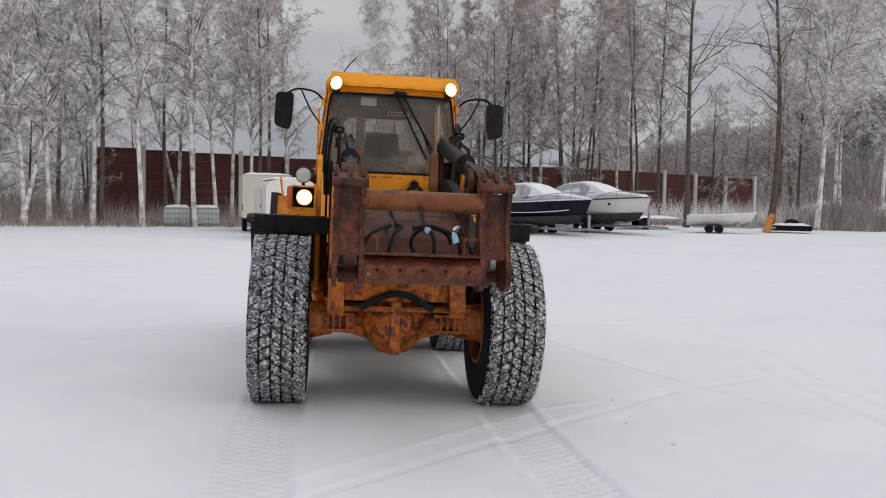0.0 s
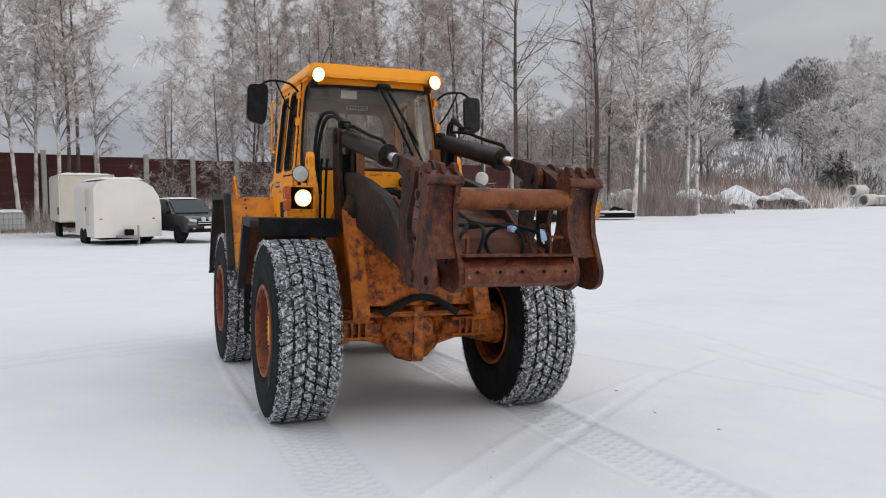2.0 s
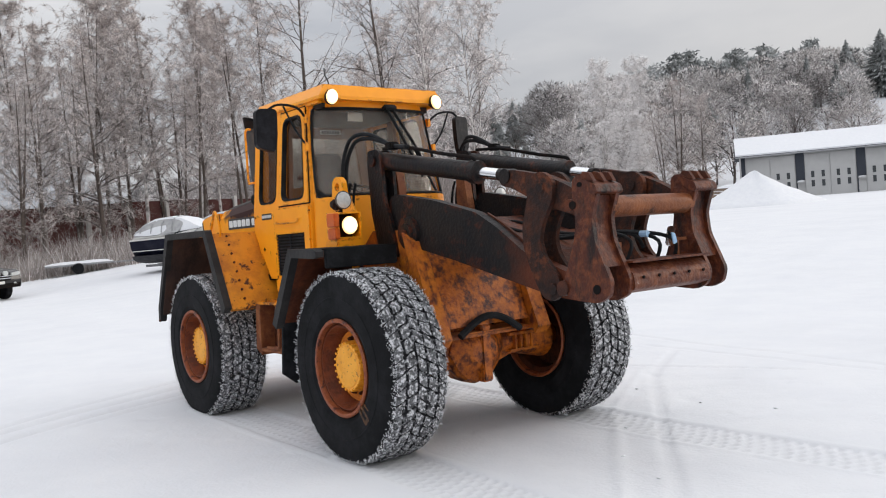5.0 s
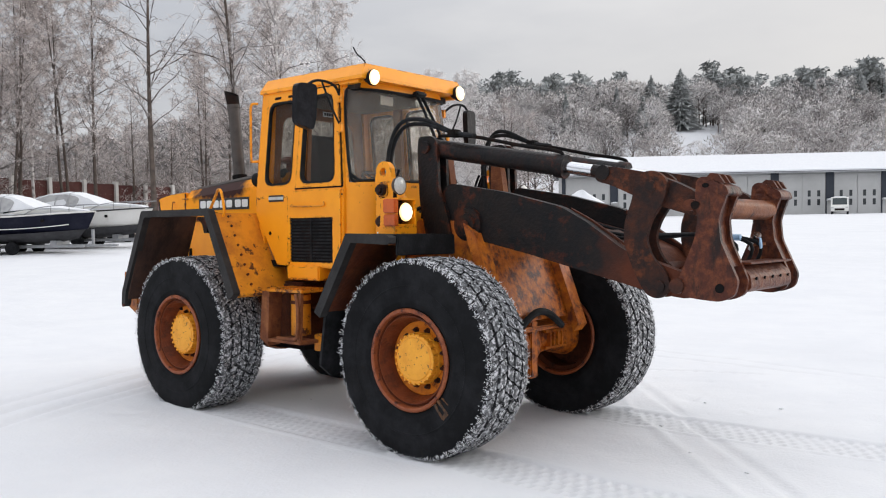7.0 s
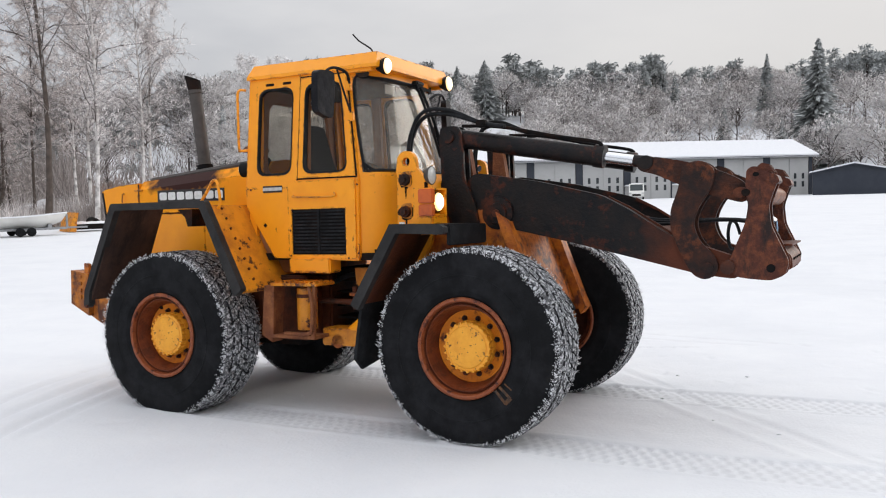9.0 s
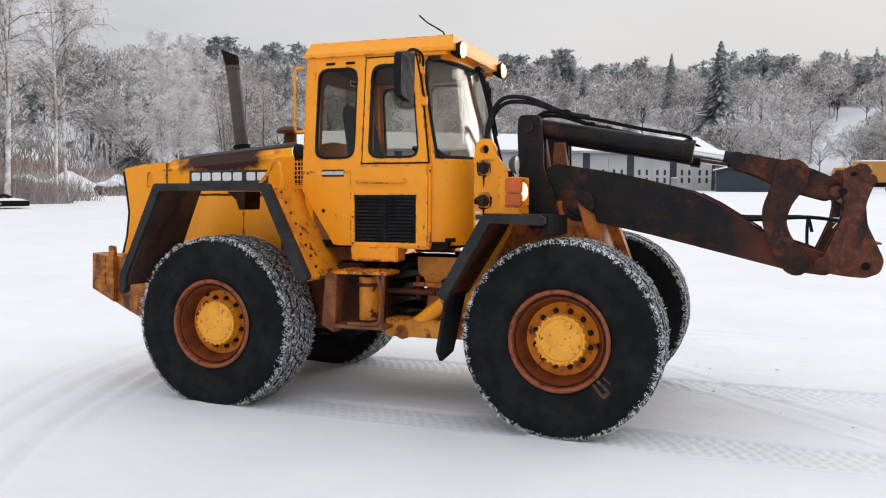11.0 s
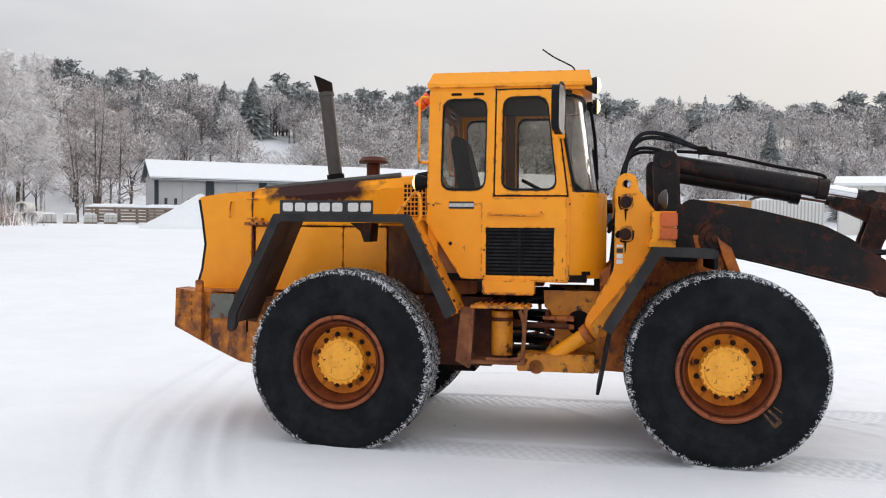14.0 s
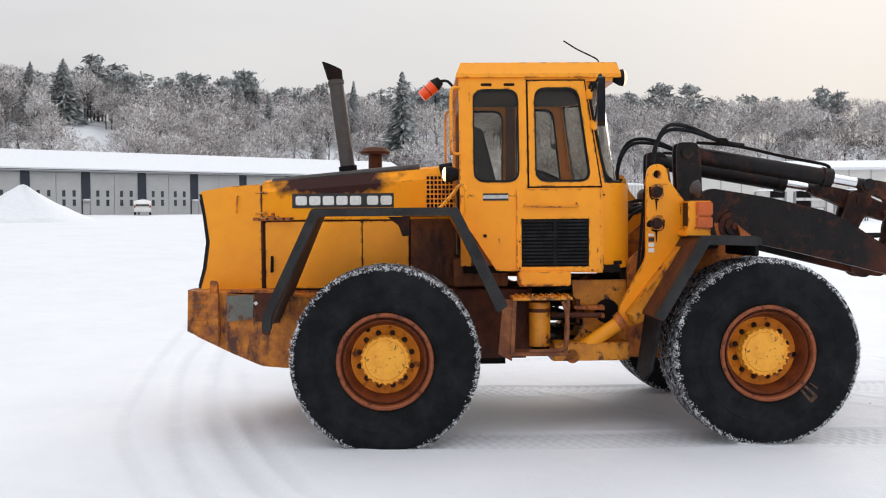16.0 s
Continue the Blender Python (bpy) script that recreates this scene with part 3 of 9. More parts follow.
gx = axis_steps([(-9.0, -1.45, 0.055), (-1.45, -0.40, 0.020), (-0.40, 0.60, 0.05), (0.60, 1.65, 0.020), (1.65, 7.0, 0.055)], 2500)
gy = axis_steps([(-9.5, -5.6, 0.055), (-5.6, 3.3, 0.021), (3.3, 8.0, 0.055)], 2500)
GX, GY = np.meshgrid(gx, gy)
GZ = ground_z(GX, GY)
PRESSED = np.zeros(GX.shape)
PRINTED = np.zeros(GX.shape, dtype=bool)
for half, depth, line in RUTS:
    pts = []
    for i in range(len(line) - 1):
        a, b = np.array(line[i]), np.array(line[i + 1])
        p, q = np.array(line[max(i - 1, 0)]), np.array(line[min(i + 2, len(line) - 1)])
        for j in range(6):
            t = j / 6
            pts.append(0.5 * (2 * a + (b - p) * t + (2 * p - 5 * a + 4 * b - q) * t * t + (3 * a - p - 3 * b + q) * t ** 3))
    pts.append(np.array(line[-1]))
    lo, hi = np.min(pts, axis=0) - 0.7, np.max(pts, axis=0) + 0.7
    sl = np.s_[np.searchsorted(gy, lo[1]):np.searchsorted(gy, hi[1]), np.searchsorted(gx, lo[0]):np.searchsorted(gx, hi[0])]
    PX, PY = GX[sl], GY[sl]
    best, along, across, run = np.full(PX.shape, 9.0), np.zeros(PX.shape), np.zeros(PX.shape), 0.0
    for a, b in zip(pts, pts[1:]):
        d = b - a
        L = float(np.hypot(*d))
        t = np.clip(((PX - a[0]) * d[0] + (PY - a[1]) * d[1]) / (L * L), 0, 1)
        dx, dy = PX - a[0] - t * d[0], PY - a[1] - t * d[1]
        dist = np.hypot(dx, dy)
        near = dist < best
        best = np.where(near, dist, best)
        along = np.where(near, run + t * L, along)
        across = np.where(near, dx * d[1] / L - dy * d[0] / L, across)
        run += L
    # the line fades out towards both ends
    fade = smooth01(0.0, 0.5, along) * (1 - smooth01(run - 0.5, run, along)) if half < 0.2 else 1.0
    if depth < 0:
        GZ[sl] += -depth * fade * np.exp(-(best / half) ** 2)
        continue
    if half >= 0.2:
        # a wheel track: pressed flat, with the print of the tread blocks standing up in it
        fresh = (best < half * 1.3) & ~PRINTED[sl]
        inside = 1 - smooth01(half * 0.86, half * 1.10, best + 0.022 * bumps(PX, PY, 4.5, 9.0))
        col = np.floor(across / 0.094 + 0.5)
        u = along / 0.1004 + 0.5 * (np.abs(col) % 2) + 0.9 * np.abs(across)
        bar = smooth01(0.25, 0.75, np.cos(u * math.tau) * 0.5 + 0.5)
        seam = smooth01(0.30, 0.46, np.abs(across / 0.094 - col))
        worn = 0.55 + 0.45 * np.clip(bumps(PX, PY, 2.3, 7.0), -1, 1)
        prof = inside * (-0.020 + 0.014 * worn * np.maximum(bar, 0.8 * seam)) + 0.004 * (1 + bumps(PX, PY, 3.1, 4.0)) * np.exp(-((best - half * 1.2) / 0.06) ** 2)
        GZ[sl] += np.where(fresh, prof, 0)
        # colour darkens the hollows between the bars, to set the print off
        PRESSED[sl] = np.where(fresh, inside * 0.45 * (1 - bar), PRESSED[sl])
        PRINTED[sl] |= fresh
    else:
        GZ[sl] += fade * (-0.55 * depth * (1 - smooth01(half * 0.5, half * 1.2, best)) + depth * 0.16 * np.exp(-((best - half * 1.4) / 0.06) ** 2))
        PRESSED[sl] = np.maximum(PRESSED[sl], fade * (1 - smooth01(half * 0.45, half * 1.15, best)) * 0.42 * min(1, depth / 0.04))
# scuffs and shallow footprints in the loose snow
print_rng = np.random.default_rng(12)
for k in range(120):
    cx_, cy_ = print_rng.uniform(-5.5, 4.5), print_rng.uniform(-6.5, 5.5)
    if k % 3:
        cx_, cy_ = print_rng.normal(2.2, 1.4), print_rng.normal(-2.4, 1.7)
    ang, ln, wd = print_rng.uniform(0, 3.14), print_rng.uniform(0.06, 0.16), print_rng.uniform(0.03, 0.06)
    sl = np.s_[np.searchsorted(gy, cy_ - 0.5):np.searchsorted(gy, cy_ + 0.5), np.searchsorted(gx, cx_ - 0.5):np.searchsorted(gx, cx_ + 0.5)]
    dx, dy = GX[sl] - cx_, GY[sl] - cy_
    e = ((dx * math.cos(ang) + dy * math.sin(ang)) / ln) ** 2 + ((dy * math.cos(ang) - dx * math.sin(ang)) / wd) ** 2
    GZ[sl] += print_rng.uniform(-0.018, 0.010) * np.exp(-e) * (~PRINTED[sl])
nx, ny = len(gx), len(gy)
idx = np.arange(nx * ny).reshape(ny, nx)
quads = np.stack([idx[:-1, :-1], idx[:-1, 1:], idx[1:, 1:], idx[1:, :-1]], axis=-1).reshape(-1, 4)

M_SNOW = mat("snow_cover", (0.725, 0.735, 0.755), 0.8, second=(0.69, 0.702, 0.73), scale=0.9, amount=0.6, third=(0.655, 0.668, 0.695), third_scale=0.25, third_lo=0.5, third_hi=0.75, spec=0.3)
n, l = M_SNOW.node_tree.nodes, M_SNOW.node_tree.links
ap = n.new("ShaderNodeAttribute")
ap.attribute_name = "pressed"


def node_math(n, l, op, a, b=None):
    k = n.new("ShaderNodeMath")
    k.operation = op
    for i, v in enumerate((a, b)):
        if v is None:
            continue
        if isinstance(v, (int, float)):
            k.inputs[i].default_value = v
        else:
            l.new(v, k.inputs[i])
    return k.outputs[0]


# pressed snow is greyer and broken up; print hollows also carry painted shade
p_noise, p_rng, p_mul, p_mix = n.new("ShaderNodeTexNoise"), n.new("ShaderNodeMapRange"), n.new("ShaderNodeMath"), n.new("ShaderNodeMixRGB")
p_tc = n.new("ShaderNodeTexCoord")
p_noise.inputs["Scale"].default_value, p_noise.inputs["Detail"].default_value = 2.2, 6
p_rng.inputs["From Min"].default_value, p_rng.inputs["From Max"].default_value = 0.20, 0.50
p_mul.operation = "MULTIPLY"
p_mix.inputs["Color2"].default_value = (0.56, 0.568, 0.588, 1)
l.new(p_tc.outputs["Object"], p_noise.inputs["Vector"])
l.new(p_noise.outputs["Fac"], p_rng.inputs["Value"])
l.new(p_rng.outputs["Result"], p_mul.inputs[0])
l.new(ap.outputs["Fac"], p_mul.inputs[1])
l.new(p_mul.outputs[0], p_mix.inputs["Fac"])
l.new(n["Principled BSDF"].inputs["Base Color"].links[0].from_socket, p_mix.inputs["Color1"])
l.new(p_mix.outputs["Color"], n["Principled BSDF"].inputs["Base Color"])

# loose grain everywhere
gtc = n.new("ShaderNodeTexCoord")
g1, g2 = n.new("ShaderNodeTexNoise"), n.new("ShaderNodeTexNoise")
g1.inputs["Scale"].default_value, g1.inputs["Detail"].default_value = 1.6, 8
g2.inputs["Scale"].default_value, g2.inputs["Detail"].default_value = 38.0, 3
l.new(gtc.outputs["Object"], g1.inputs["Vector"])
l.new(gtc.outputs["Object"], g2.inputs["Vector"])
hgt = node_math(n, l, "ADD", node_math(n, l, "ADD", node_math(n, l, "MULTIPLY", g1.outputs["Fac"], 0.035), node_math(n, l, "MULTIPLY", g2.outputs["Fac"], 0.005)), 0.0)
gb = n.new("ShaderNodeBump")
gb.inputs["Strength"].default_value, gb.inputs["Distance"].default_value = 0.8, 1.0
l.new(hgt, gb.inputs["Height"])
l.new(gb.outputs["Normal"], n["Principled BSDF"].inputs["Normal"])

ground = raw("ground", np.stack([GX, GY, GZ], axis=-1).reshape(-1, 3), quads, M_SNOW)
tagged(ground, label="flat yard covered in thin fresh snow with tyre ruts", category="ground", kind="structure")
ground.data.attributes.new("pressed", "FLOAT", "POINT").data.foreach_set("value", PRESSED.astype(np.float32).ravel())
ground.data.shade_smooth()


# loose clods thrown up by the wheels
crng = np.random.default_rng(31)
cv, cf = [], []
for i in range(16):
    if i < 12:
        x, y = crng.uniform(-0.9, 2.4), crng.uniform(-3.6, 0.4)
    else:
        x, y = crng.uniform(-3.2, 4.5), crng.uniform(-5.5, 6.0)
    q = crng.uniform(0.008, 0.028) * (1.6 if i % 17 == 0 else 1.0)
    z = float(ground_z(x, y)) + q * 0.1
    ico = [(0, 0, 1), (0.9, 0, 0.2), (0.28, 0.86, 0.2), (-0.73, 0.53, 0.2), (-0.73, -0.53, 0.2), (0.28, -0.86, 0.2), (0, 0, -0.8)]
    st = crng.uniform(0.6, 1.5, 3)
    base = len(cv)
    cv += [(x + q * a * st[0] * crng.uniform(0.8, 1.2), y + q * b * st[1] * crng.uniform(0.8, 1.2), z + q * c * 0.7) for a, b, c in ico]
    cf += [(base, base + 1 + k, base + 1 + (k + 1) % 5) for k in range(5)] + [(base + 6, base + 1 + (k + 1) % 5, base + 1 + k) for k in range(5)]
clods = raw("snow_clods", cv, cf, M_SNOWCAP)
clods.data.shade_smooth()
tagged(clods, label="small clods of snow scattered on the yard", category="snow", kind="stuff")


# ---- wheel loader ----
loader = empty("wheel_loader", LEVEL, label="yellow wheel loader with rusty black arms, standing on snow, lamps lit", category="wheel loader")


def both(name, make, material, parent=loader, label="", smooth=False, bevel=0.0):
    """The same part on both sides."""
    return [part(name, make(s), material, parent, label, smooth, bevel) for s in (-1, 1)]


# wheels
WR = 0.744


def tyre_mesh():
    half = [(0.190, 0.352), (0.222, 0.372), (0.236, 0.392), (0.244, 0.42), (0.2475, 0.424), (0.248, 0.432), (0.250, 0.47), (0.252, 0.53), (0.255, 0.533), (0.255, 0.541), (0.2515, 0.544), (0.250, 0.58), (0.247, 0.63), (0.242, 0.675), (0.230, 0.705), (0.200, 0.714)]
    return lathe([(-x, r) for x, r in half] + half[::-1], "x", 80, closed=True)


def tread_mesh(rng):
    bm = bmesh.new()
    rows = 46
    cols = [(-0.184, 0.040, 0.5), (-0.089, 0.040, 0.0), (0.0, 0.036, 0.5), (0.089, 0.040, 0.0), (0.184, 0.040, 0.5)]
    for k in range(rows):
        for cx, w, off in cols:
            a = (k + off) * math.tau / rows
            edge = abs(cx) > 0.15
            da = math.tau / rows * (0.42 if edge else 0.40)
            skew = (0.036 if edge else 0.026) * (1 if cx >= 0 else -1)
            top = WR - (0.005 if edge else 0) + rng.uniform(-0.003, 0.003)
            low = 0.685 if edge else 0.71
            lo, hi = [], []
            for dx, sgn in ((-w, -1), (-w * 0.2, -1.16), (w, -0.86), (w, 1), (w * 0.2, 1.16), (-w, 0.86)):
                ang = a + sgn * da + (dx / w) * skew
                outer = edge and dx * cx > 0 and abs(dx) > 0.5 * w
                for lst, r, sh in ((lo, low, 1.0), (hi, top - (0.007 if outer else 0), 0.92)):
                    x = cx + dx * sh + (math.copysign(0.010, cx) if outer and r == low else 0)
                    lst.append(bm.verts.new((x, r * math.cos(ang), r * math.sin(ang))))
            bm.faces.new(hi)
            for i in range(6):
                bm.faces.new((lo[i], lo[(i + 1) % 6], hi[(i + 1) % 6], hi[i]))
    return bm


def snow_spikes(seed):
    """Ragged crystals of snow standing out along both shoulders."""
    r = np.random.default_rng(seed)
    n = 3200
    s = np.where(r.random(n) < 0.5, -1.0, 1.0)
    clump = np.floor(r.random(n) ** 1.25 * 190) * 2.399
    a = clump + r.normal(0, 0.028, n)
    x, rad = s * r.uniform(0.215, 0.240, n), r.uniform(0.694, 0.738, n)
    out = np.stack([s * r.uniform(-0.3, 0.9, n), np.cos(a), np.sin(a)], axis=1) * np.where(r.random((n, 1)) < 0.55, -1.0, 1.0) + r.normal(0, 0.32, (n, 3))
    out = out / np.linalg.norm(out, axis=1, keepdims=True) * r.uniform(0.006, 0.025, (n, 1))
    base = np.stack([x, rad * np.cos(a), rad * np.sin(a)], axis=1)
    u = np.cross(out, r.normal(size=(n, 3)))
    u = u / np.linalg.norm(u, axis=1, keepdims=True)
    v = np.cross(out, u)
    v = v / np.linalg.norm(v, axis=1, keepdims=True)
    w = r.uniform(0.002, 0.005, (n, 1))
    corners = [base + w * (math.cos(q) * u + math.sin(q) * v) for q in (0, 2.09, 4.19)] + [base + out]
    verts = np.stack(corners, axis=1).reshape(-1, 3)
    faces = np.concatenate([np.arange(n)[:, None] * 4 + np.array(f) for f in ((0, 1, 3), (1, 2, 3), (2, 0, 3))])
    return verts, faces


def wheel(x, y, side):
    """side is the outward direction along x."""
    rng = random.Random(int(x * 7 + y * 13) + 50)
    s = side
    rim = lathe([(s * -0.20, 0.358), (s * -0.21, 0.345), (s * -0.12, 0.325), (s * 0.12, 0.330), (s * 0.17, 0.345), (s * 0.20, 0.360), (s * 0.206, 0.345),
                 (s * 0.19, 0.320), (s * 0.165, 0.309), (s * 0.09, 0.304), (s * 0.075, 0.298), (s * 0.04, 0.10), (s * -0.05, 0.10), (s * -0.05, 0.28), (s * -0.18, 0.30)], "x", 64, closed=True)
    w = part("wheel", rim, M_RIM, loader, "deep steel rim with flaking orange rust", smooth=True)
    hub_z = 0.723 if y < 1 else 0.693
    w.location = (x, y, hub_z)
    part("rim_lip", lathe([(s * 0.188, 0.352), (s * 0.228, 0.374), (s * 0.240, 0.378), (s * 0.250, 0.370), (s * 0.252, 0.356), (s * 0.246, 0.347), (s * 0.232, 0.344), (s * 0.20, 0.340), (s * 0.185, 0.342)], "x", 72, closed=True), M_LIP, w, "scuffed rusty rim lip", smooth=True)
    part("inner_lip", lathe([(s * -0.188, 0.352), (s * -0.228, 0.374), (s * -0.242, 0.376), (s * -0.251, 0.364), (s * -0.240, 0.347), (s * -0.20, 0.340)], "x", 48, closed=True), M_LIP, w, "rusty inner rim bead", smooth=True)
    part("rim_cone", lathe([(s * 0.226, 0.346), (s * 0.196, 0.336), (s * 0.198, 0.328), (s * 0.214, 0.322), (s * 0.216, 0.314), (s * 0.200, 0.308), (s * 0.140, 0.298), (s * 0.098, 0.272), (s * 0.085, 0.272), (s * 0.13, 0.312), (s * 0.195, 0.335), (s * 0.214, 0.352)], "x", 72, closed=True), M_CONE, w, "orange paint on the dished rim, rusting", smooth=True)
    tyre = part("tyre", tyre_mesh(), M_RUBBER, w, "worn black loader tyre with dusty sidewall", smooth=True)
    tyre.data.materials.append(M_GROOVE)
    for p in tyre.data.polygons:
        if abs(p.center.x) < 0.21 and math.hypot(p.center.y, p.center.z) > 0.70:
            p.material_index = 1
    td = part("tread", tread_mesh(rng), M_TREAD, w, "blocky tread sprinkled with snow")
    td.data.materials.append(M_GROOVE)
    for p in td.data.polygons:
        radial = Vector((0, p.center.y, p.center.z)).normalized()
        p.material_index = 0 if p.normal.dot(radial) > 0.7 else 1
    sp = raw("packed_snow", *snow_spikes(int(x * 7 + y * 13) + 50), M_PACK, w)
    tagged(sp, label="snow crystals on the tread shoulders", kind="stuff")
    disc = lathe([(s * 0.06, 0.302), (s * 0.088, 0.298), (s * 0.094, 0.285), (s * 0.094, 0.262), (s * 0.086, 0.252), (s * 0.080, 0.19), (s * 0.08, 0.12)], "x", 56)
    part("rim_disc", disc, M_DISC, w, "orange painted wheel disc", smooth=True)
    hub = lathe([(s * 0.07, 0.196), (s * 0.125, 0.194), (s * 0.132, 0.190), (s * 0.132, 0.186), (s * 0.165, 0.184), (s * 0.172, 0.178), (s * 0.172, 0.160), (s * 0.180, 0.152), (s * 0.186, 0.10), (s * 0.187, 0.0)], "x", 56)
    part("hub", hub, M_HUB, w, "yellow planetary hub cover", smooth=True)
    for k in range(24):
        a = k * math.tau / 24
        part("hub_bolt", tube((s * 0.125, 0.182 * math.cos(a), 0.182 * math.sin(a)), (s * 0.181, 0.182 * math.cos(a), 0.182 * math.sin(a)), 0.0125, 0.010, seg=6), M_HUB, w)
    for k in range(12):
        a = (k + 0.5) * math.tau / 12
        p = (0.213 * math.cos(a), 0.213 * math.sin(a))
        nut = tube((s * 0.082, *p), (s * 0.112, *p), 0.016, 0.014, seg=6)
        tube((s * 0.11, *p), (s * 0.122, *p), 0.009, seg=6, bm=nut)
        tube((s * 0.080, *p), (s * 0.087, *p), 0.022, seg=12, bm=nut)
        part("wheel_nut", nut, M_LEVER, w, "blackened wheel nut")
    va = -0.12 if y < 1 else 2.1
    pv = (-0.272 * math.cos(va), 0.272 * math.sin(va))
    # dark disc put where the open valve hole would be in shade
    part("valve", tube((s * 0.09, *pv), (s * 0.105, *pv), 0.022, 0.017, seg=12), M_DARK, w, "dark disc in place of the valve hole")
    # smeared paint marks on the sidewall
    if y < 1:
        for a0, r0_, r1_, wd in ((-2.42, 0.385, 0.505, 0.010), (-2.31, 0.385, 0.50, 0.010), (-2.365, 0.485, 0.515, 0.032), (-2.20, 0.40, 0.47, 0.004)):
            c_, s_ = math.cos(a0), math.sin(a0)
            pts_ = [(r0_ * s_ - wd * c_, r0_ * c_ + wd * s_), (r1_ * s_ - wd * c_, r1_ * c_ + wd * s_), (r1_ * s_ + wd * c_, r1_ * c_ - wd * s_), (r0_ * s_ + wd * c_, r0_ * c_ - wd * s_)]
            part("paint_mark", prism(pts_, "x", s * 0.235, s * 0.2525), M_MARK, w, "faded orange paint mark")
    # the tyre flattens where it stands
    for o in w.children:
        if o.name.split(".")[0] in ("tyre", "tread", "packed_snow"):
            for v in o.data.vertices:
                v.co.z = max(v.co.z, 0.009 - hub_z)
    return w


for wx, wy in ((-1.005, 0.02), (1.005, 0.02), (-1.005, 3.0), (1.005, 3.0)):
    wheel(wx, wy, -1 if wx < 0 else 1)

# axles
for ay in (0.02, 3.0):
    ax = tube((-0.80, ay, 0.72), (0.80, ay, 0.72), 0.115, seg=20)
    for s in (-1, 1):
        tube((s * 0.55, ay, 0.72), (s * 0.82, ay, 0.72), 0.13, 0.19, seg=20, bm=ax)
    part("axle", ax, M_FRONT, loader, "rusty orange axle tube", smooth=True)
    d = -1 if ay < 1 else 1
    prof = [(ay + d * -0.22, 0.16), (ay + d * -0.10, 0.27), (ay + d * 0.06, 0.285), (ay + d * 0.13, 0.26), (ay + d * 0.20, 0.17), (ay + d * 0.235, 0.12), (ay + d * 0.25, 0.07)]
    diff = lathe(prof, "y", 12, (0, 0, 0.70))
    diff.verts.ensure_lookup_table()
    for v in diff.verts:
        v.co.x *= 1.12
        if v.co.z < 0.62:
            v.co.x *= 0.86
    part("differential", diff, M_FRONT, loader, "bulging rusty orange differential housing")
    box_rib = box(-0.05, 0.05, ay + d * 0.17, ay + d * 0.262, 0.45, 0.92)
    part("differential_rib", box_rib, M_FRONT, loader, bevel=0.012)
    for s in (-1, 1):
        part("axle_clamp", box(s * 0.36, s * 0.70, ay + d * 0.02, ay + d * 0.14, 0.635, 0.655), M_YEL_RUST, loader, "axle pad")
        part("axle_clamp", box(s * 0.36, s * 0.70, ay + d * 0.02, ay + d * 0.14, 0.775, 0.80), M_YEL_RUST, loader, "axle pad")
        for k in range(5):
            u = 0.42 + 0.062 * k
            part("clamp_bolt", box(s * (u - 0.010), s * (u + 0.010), ay + d * 0.085, ay + d * 0.15, 0.655, 0.775), M_YEL_RUST, loader)
        # dark box puts the shade of the gap behind the bolts
        part("clamp_gap", box(s * 0.385, s * 0.70, ay + d * 0.06, ay + d * 0.085, 0.655, 0.775), M_DARK, loader)
        web = prism([(s * 0.20, 0.55), (s * 0.40, 0.61), (s * 0.72, 0.63), (s * 0.72, 0.80), (s * 0.40, 0.82), (s * 0.2, 0.90)], "y", ay - 0.05, ay + d * 0.07)
        part("axle_web", web, M_FRONT, loader, bevel=0.01)

# front frame
plate = [(0.95, 1.42), (0.55, 1.75), (0.12, 1.74), (-0.08, 1.62), (-0.365, 0.885), (-0.345, 0.845), (0.40, 0.83), (0.55, 0.58), (0.95, 0.60)]
both("frame_plate", lambda s: prism(plate, "x", s * 0.47, s * 0.53), M_YEL_RUST, label="thick yellow front frame plate with rust", bevel=0.008)
flange = [(0.02, 1.72), (-0.09, 1.64), (-0.38, 0.86), (-0.33, 0.80), (-0.02, 1.58)]
both("frame_flange", lambda s: prism(flange, "x", s * 0.46, s * 0.60), M_YEL_RUST, bevel=0.008)
part("front_panel", prism([(0.02, 1.60), (-0.02, 1.60), (-0.27, 0.93), (-0.22, 0.93)], "x", -0.46, 0.46), M_FRONT, loader, "sloping front panel, rusty orange")
part("front_cross_member", box(-0.62, 0.62, -0.27, 0.05, 0.835, 0.875), M_YEL_RUST, loader, bevel=0.015)
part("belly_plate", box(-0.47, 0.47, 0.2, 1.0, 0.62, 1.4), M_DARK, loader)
arch = [(-0.32 + 0.64 * k / 8, -0.30, 0.86 + 0.14 * math.sin(math.pi * k / 8)) for k in range(9)]
part("hose_arch", pipe(arch, 0.030), M_BLACK, loader, "black hose over the differential", smooth=True)

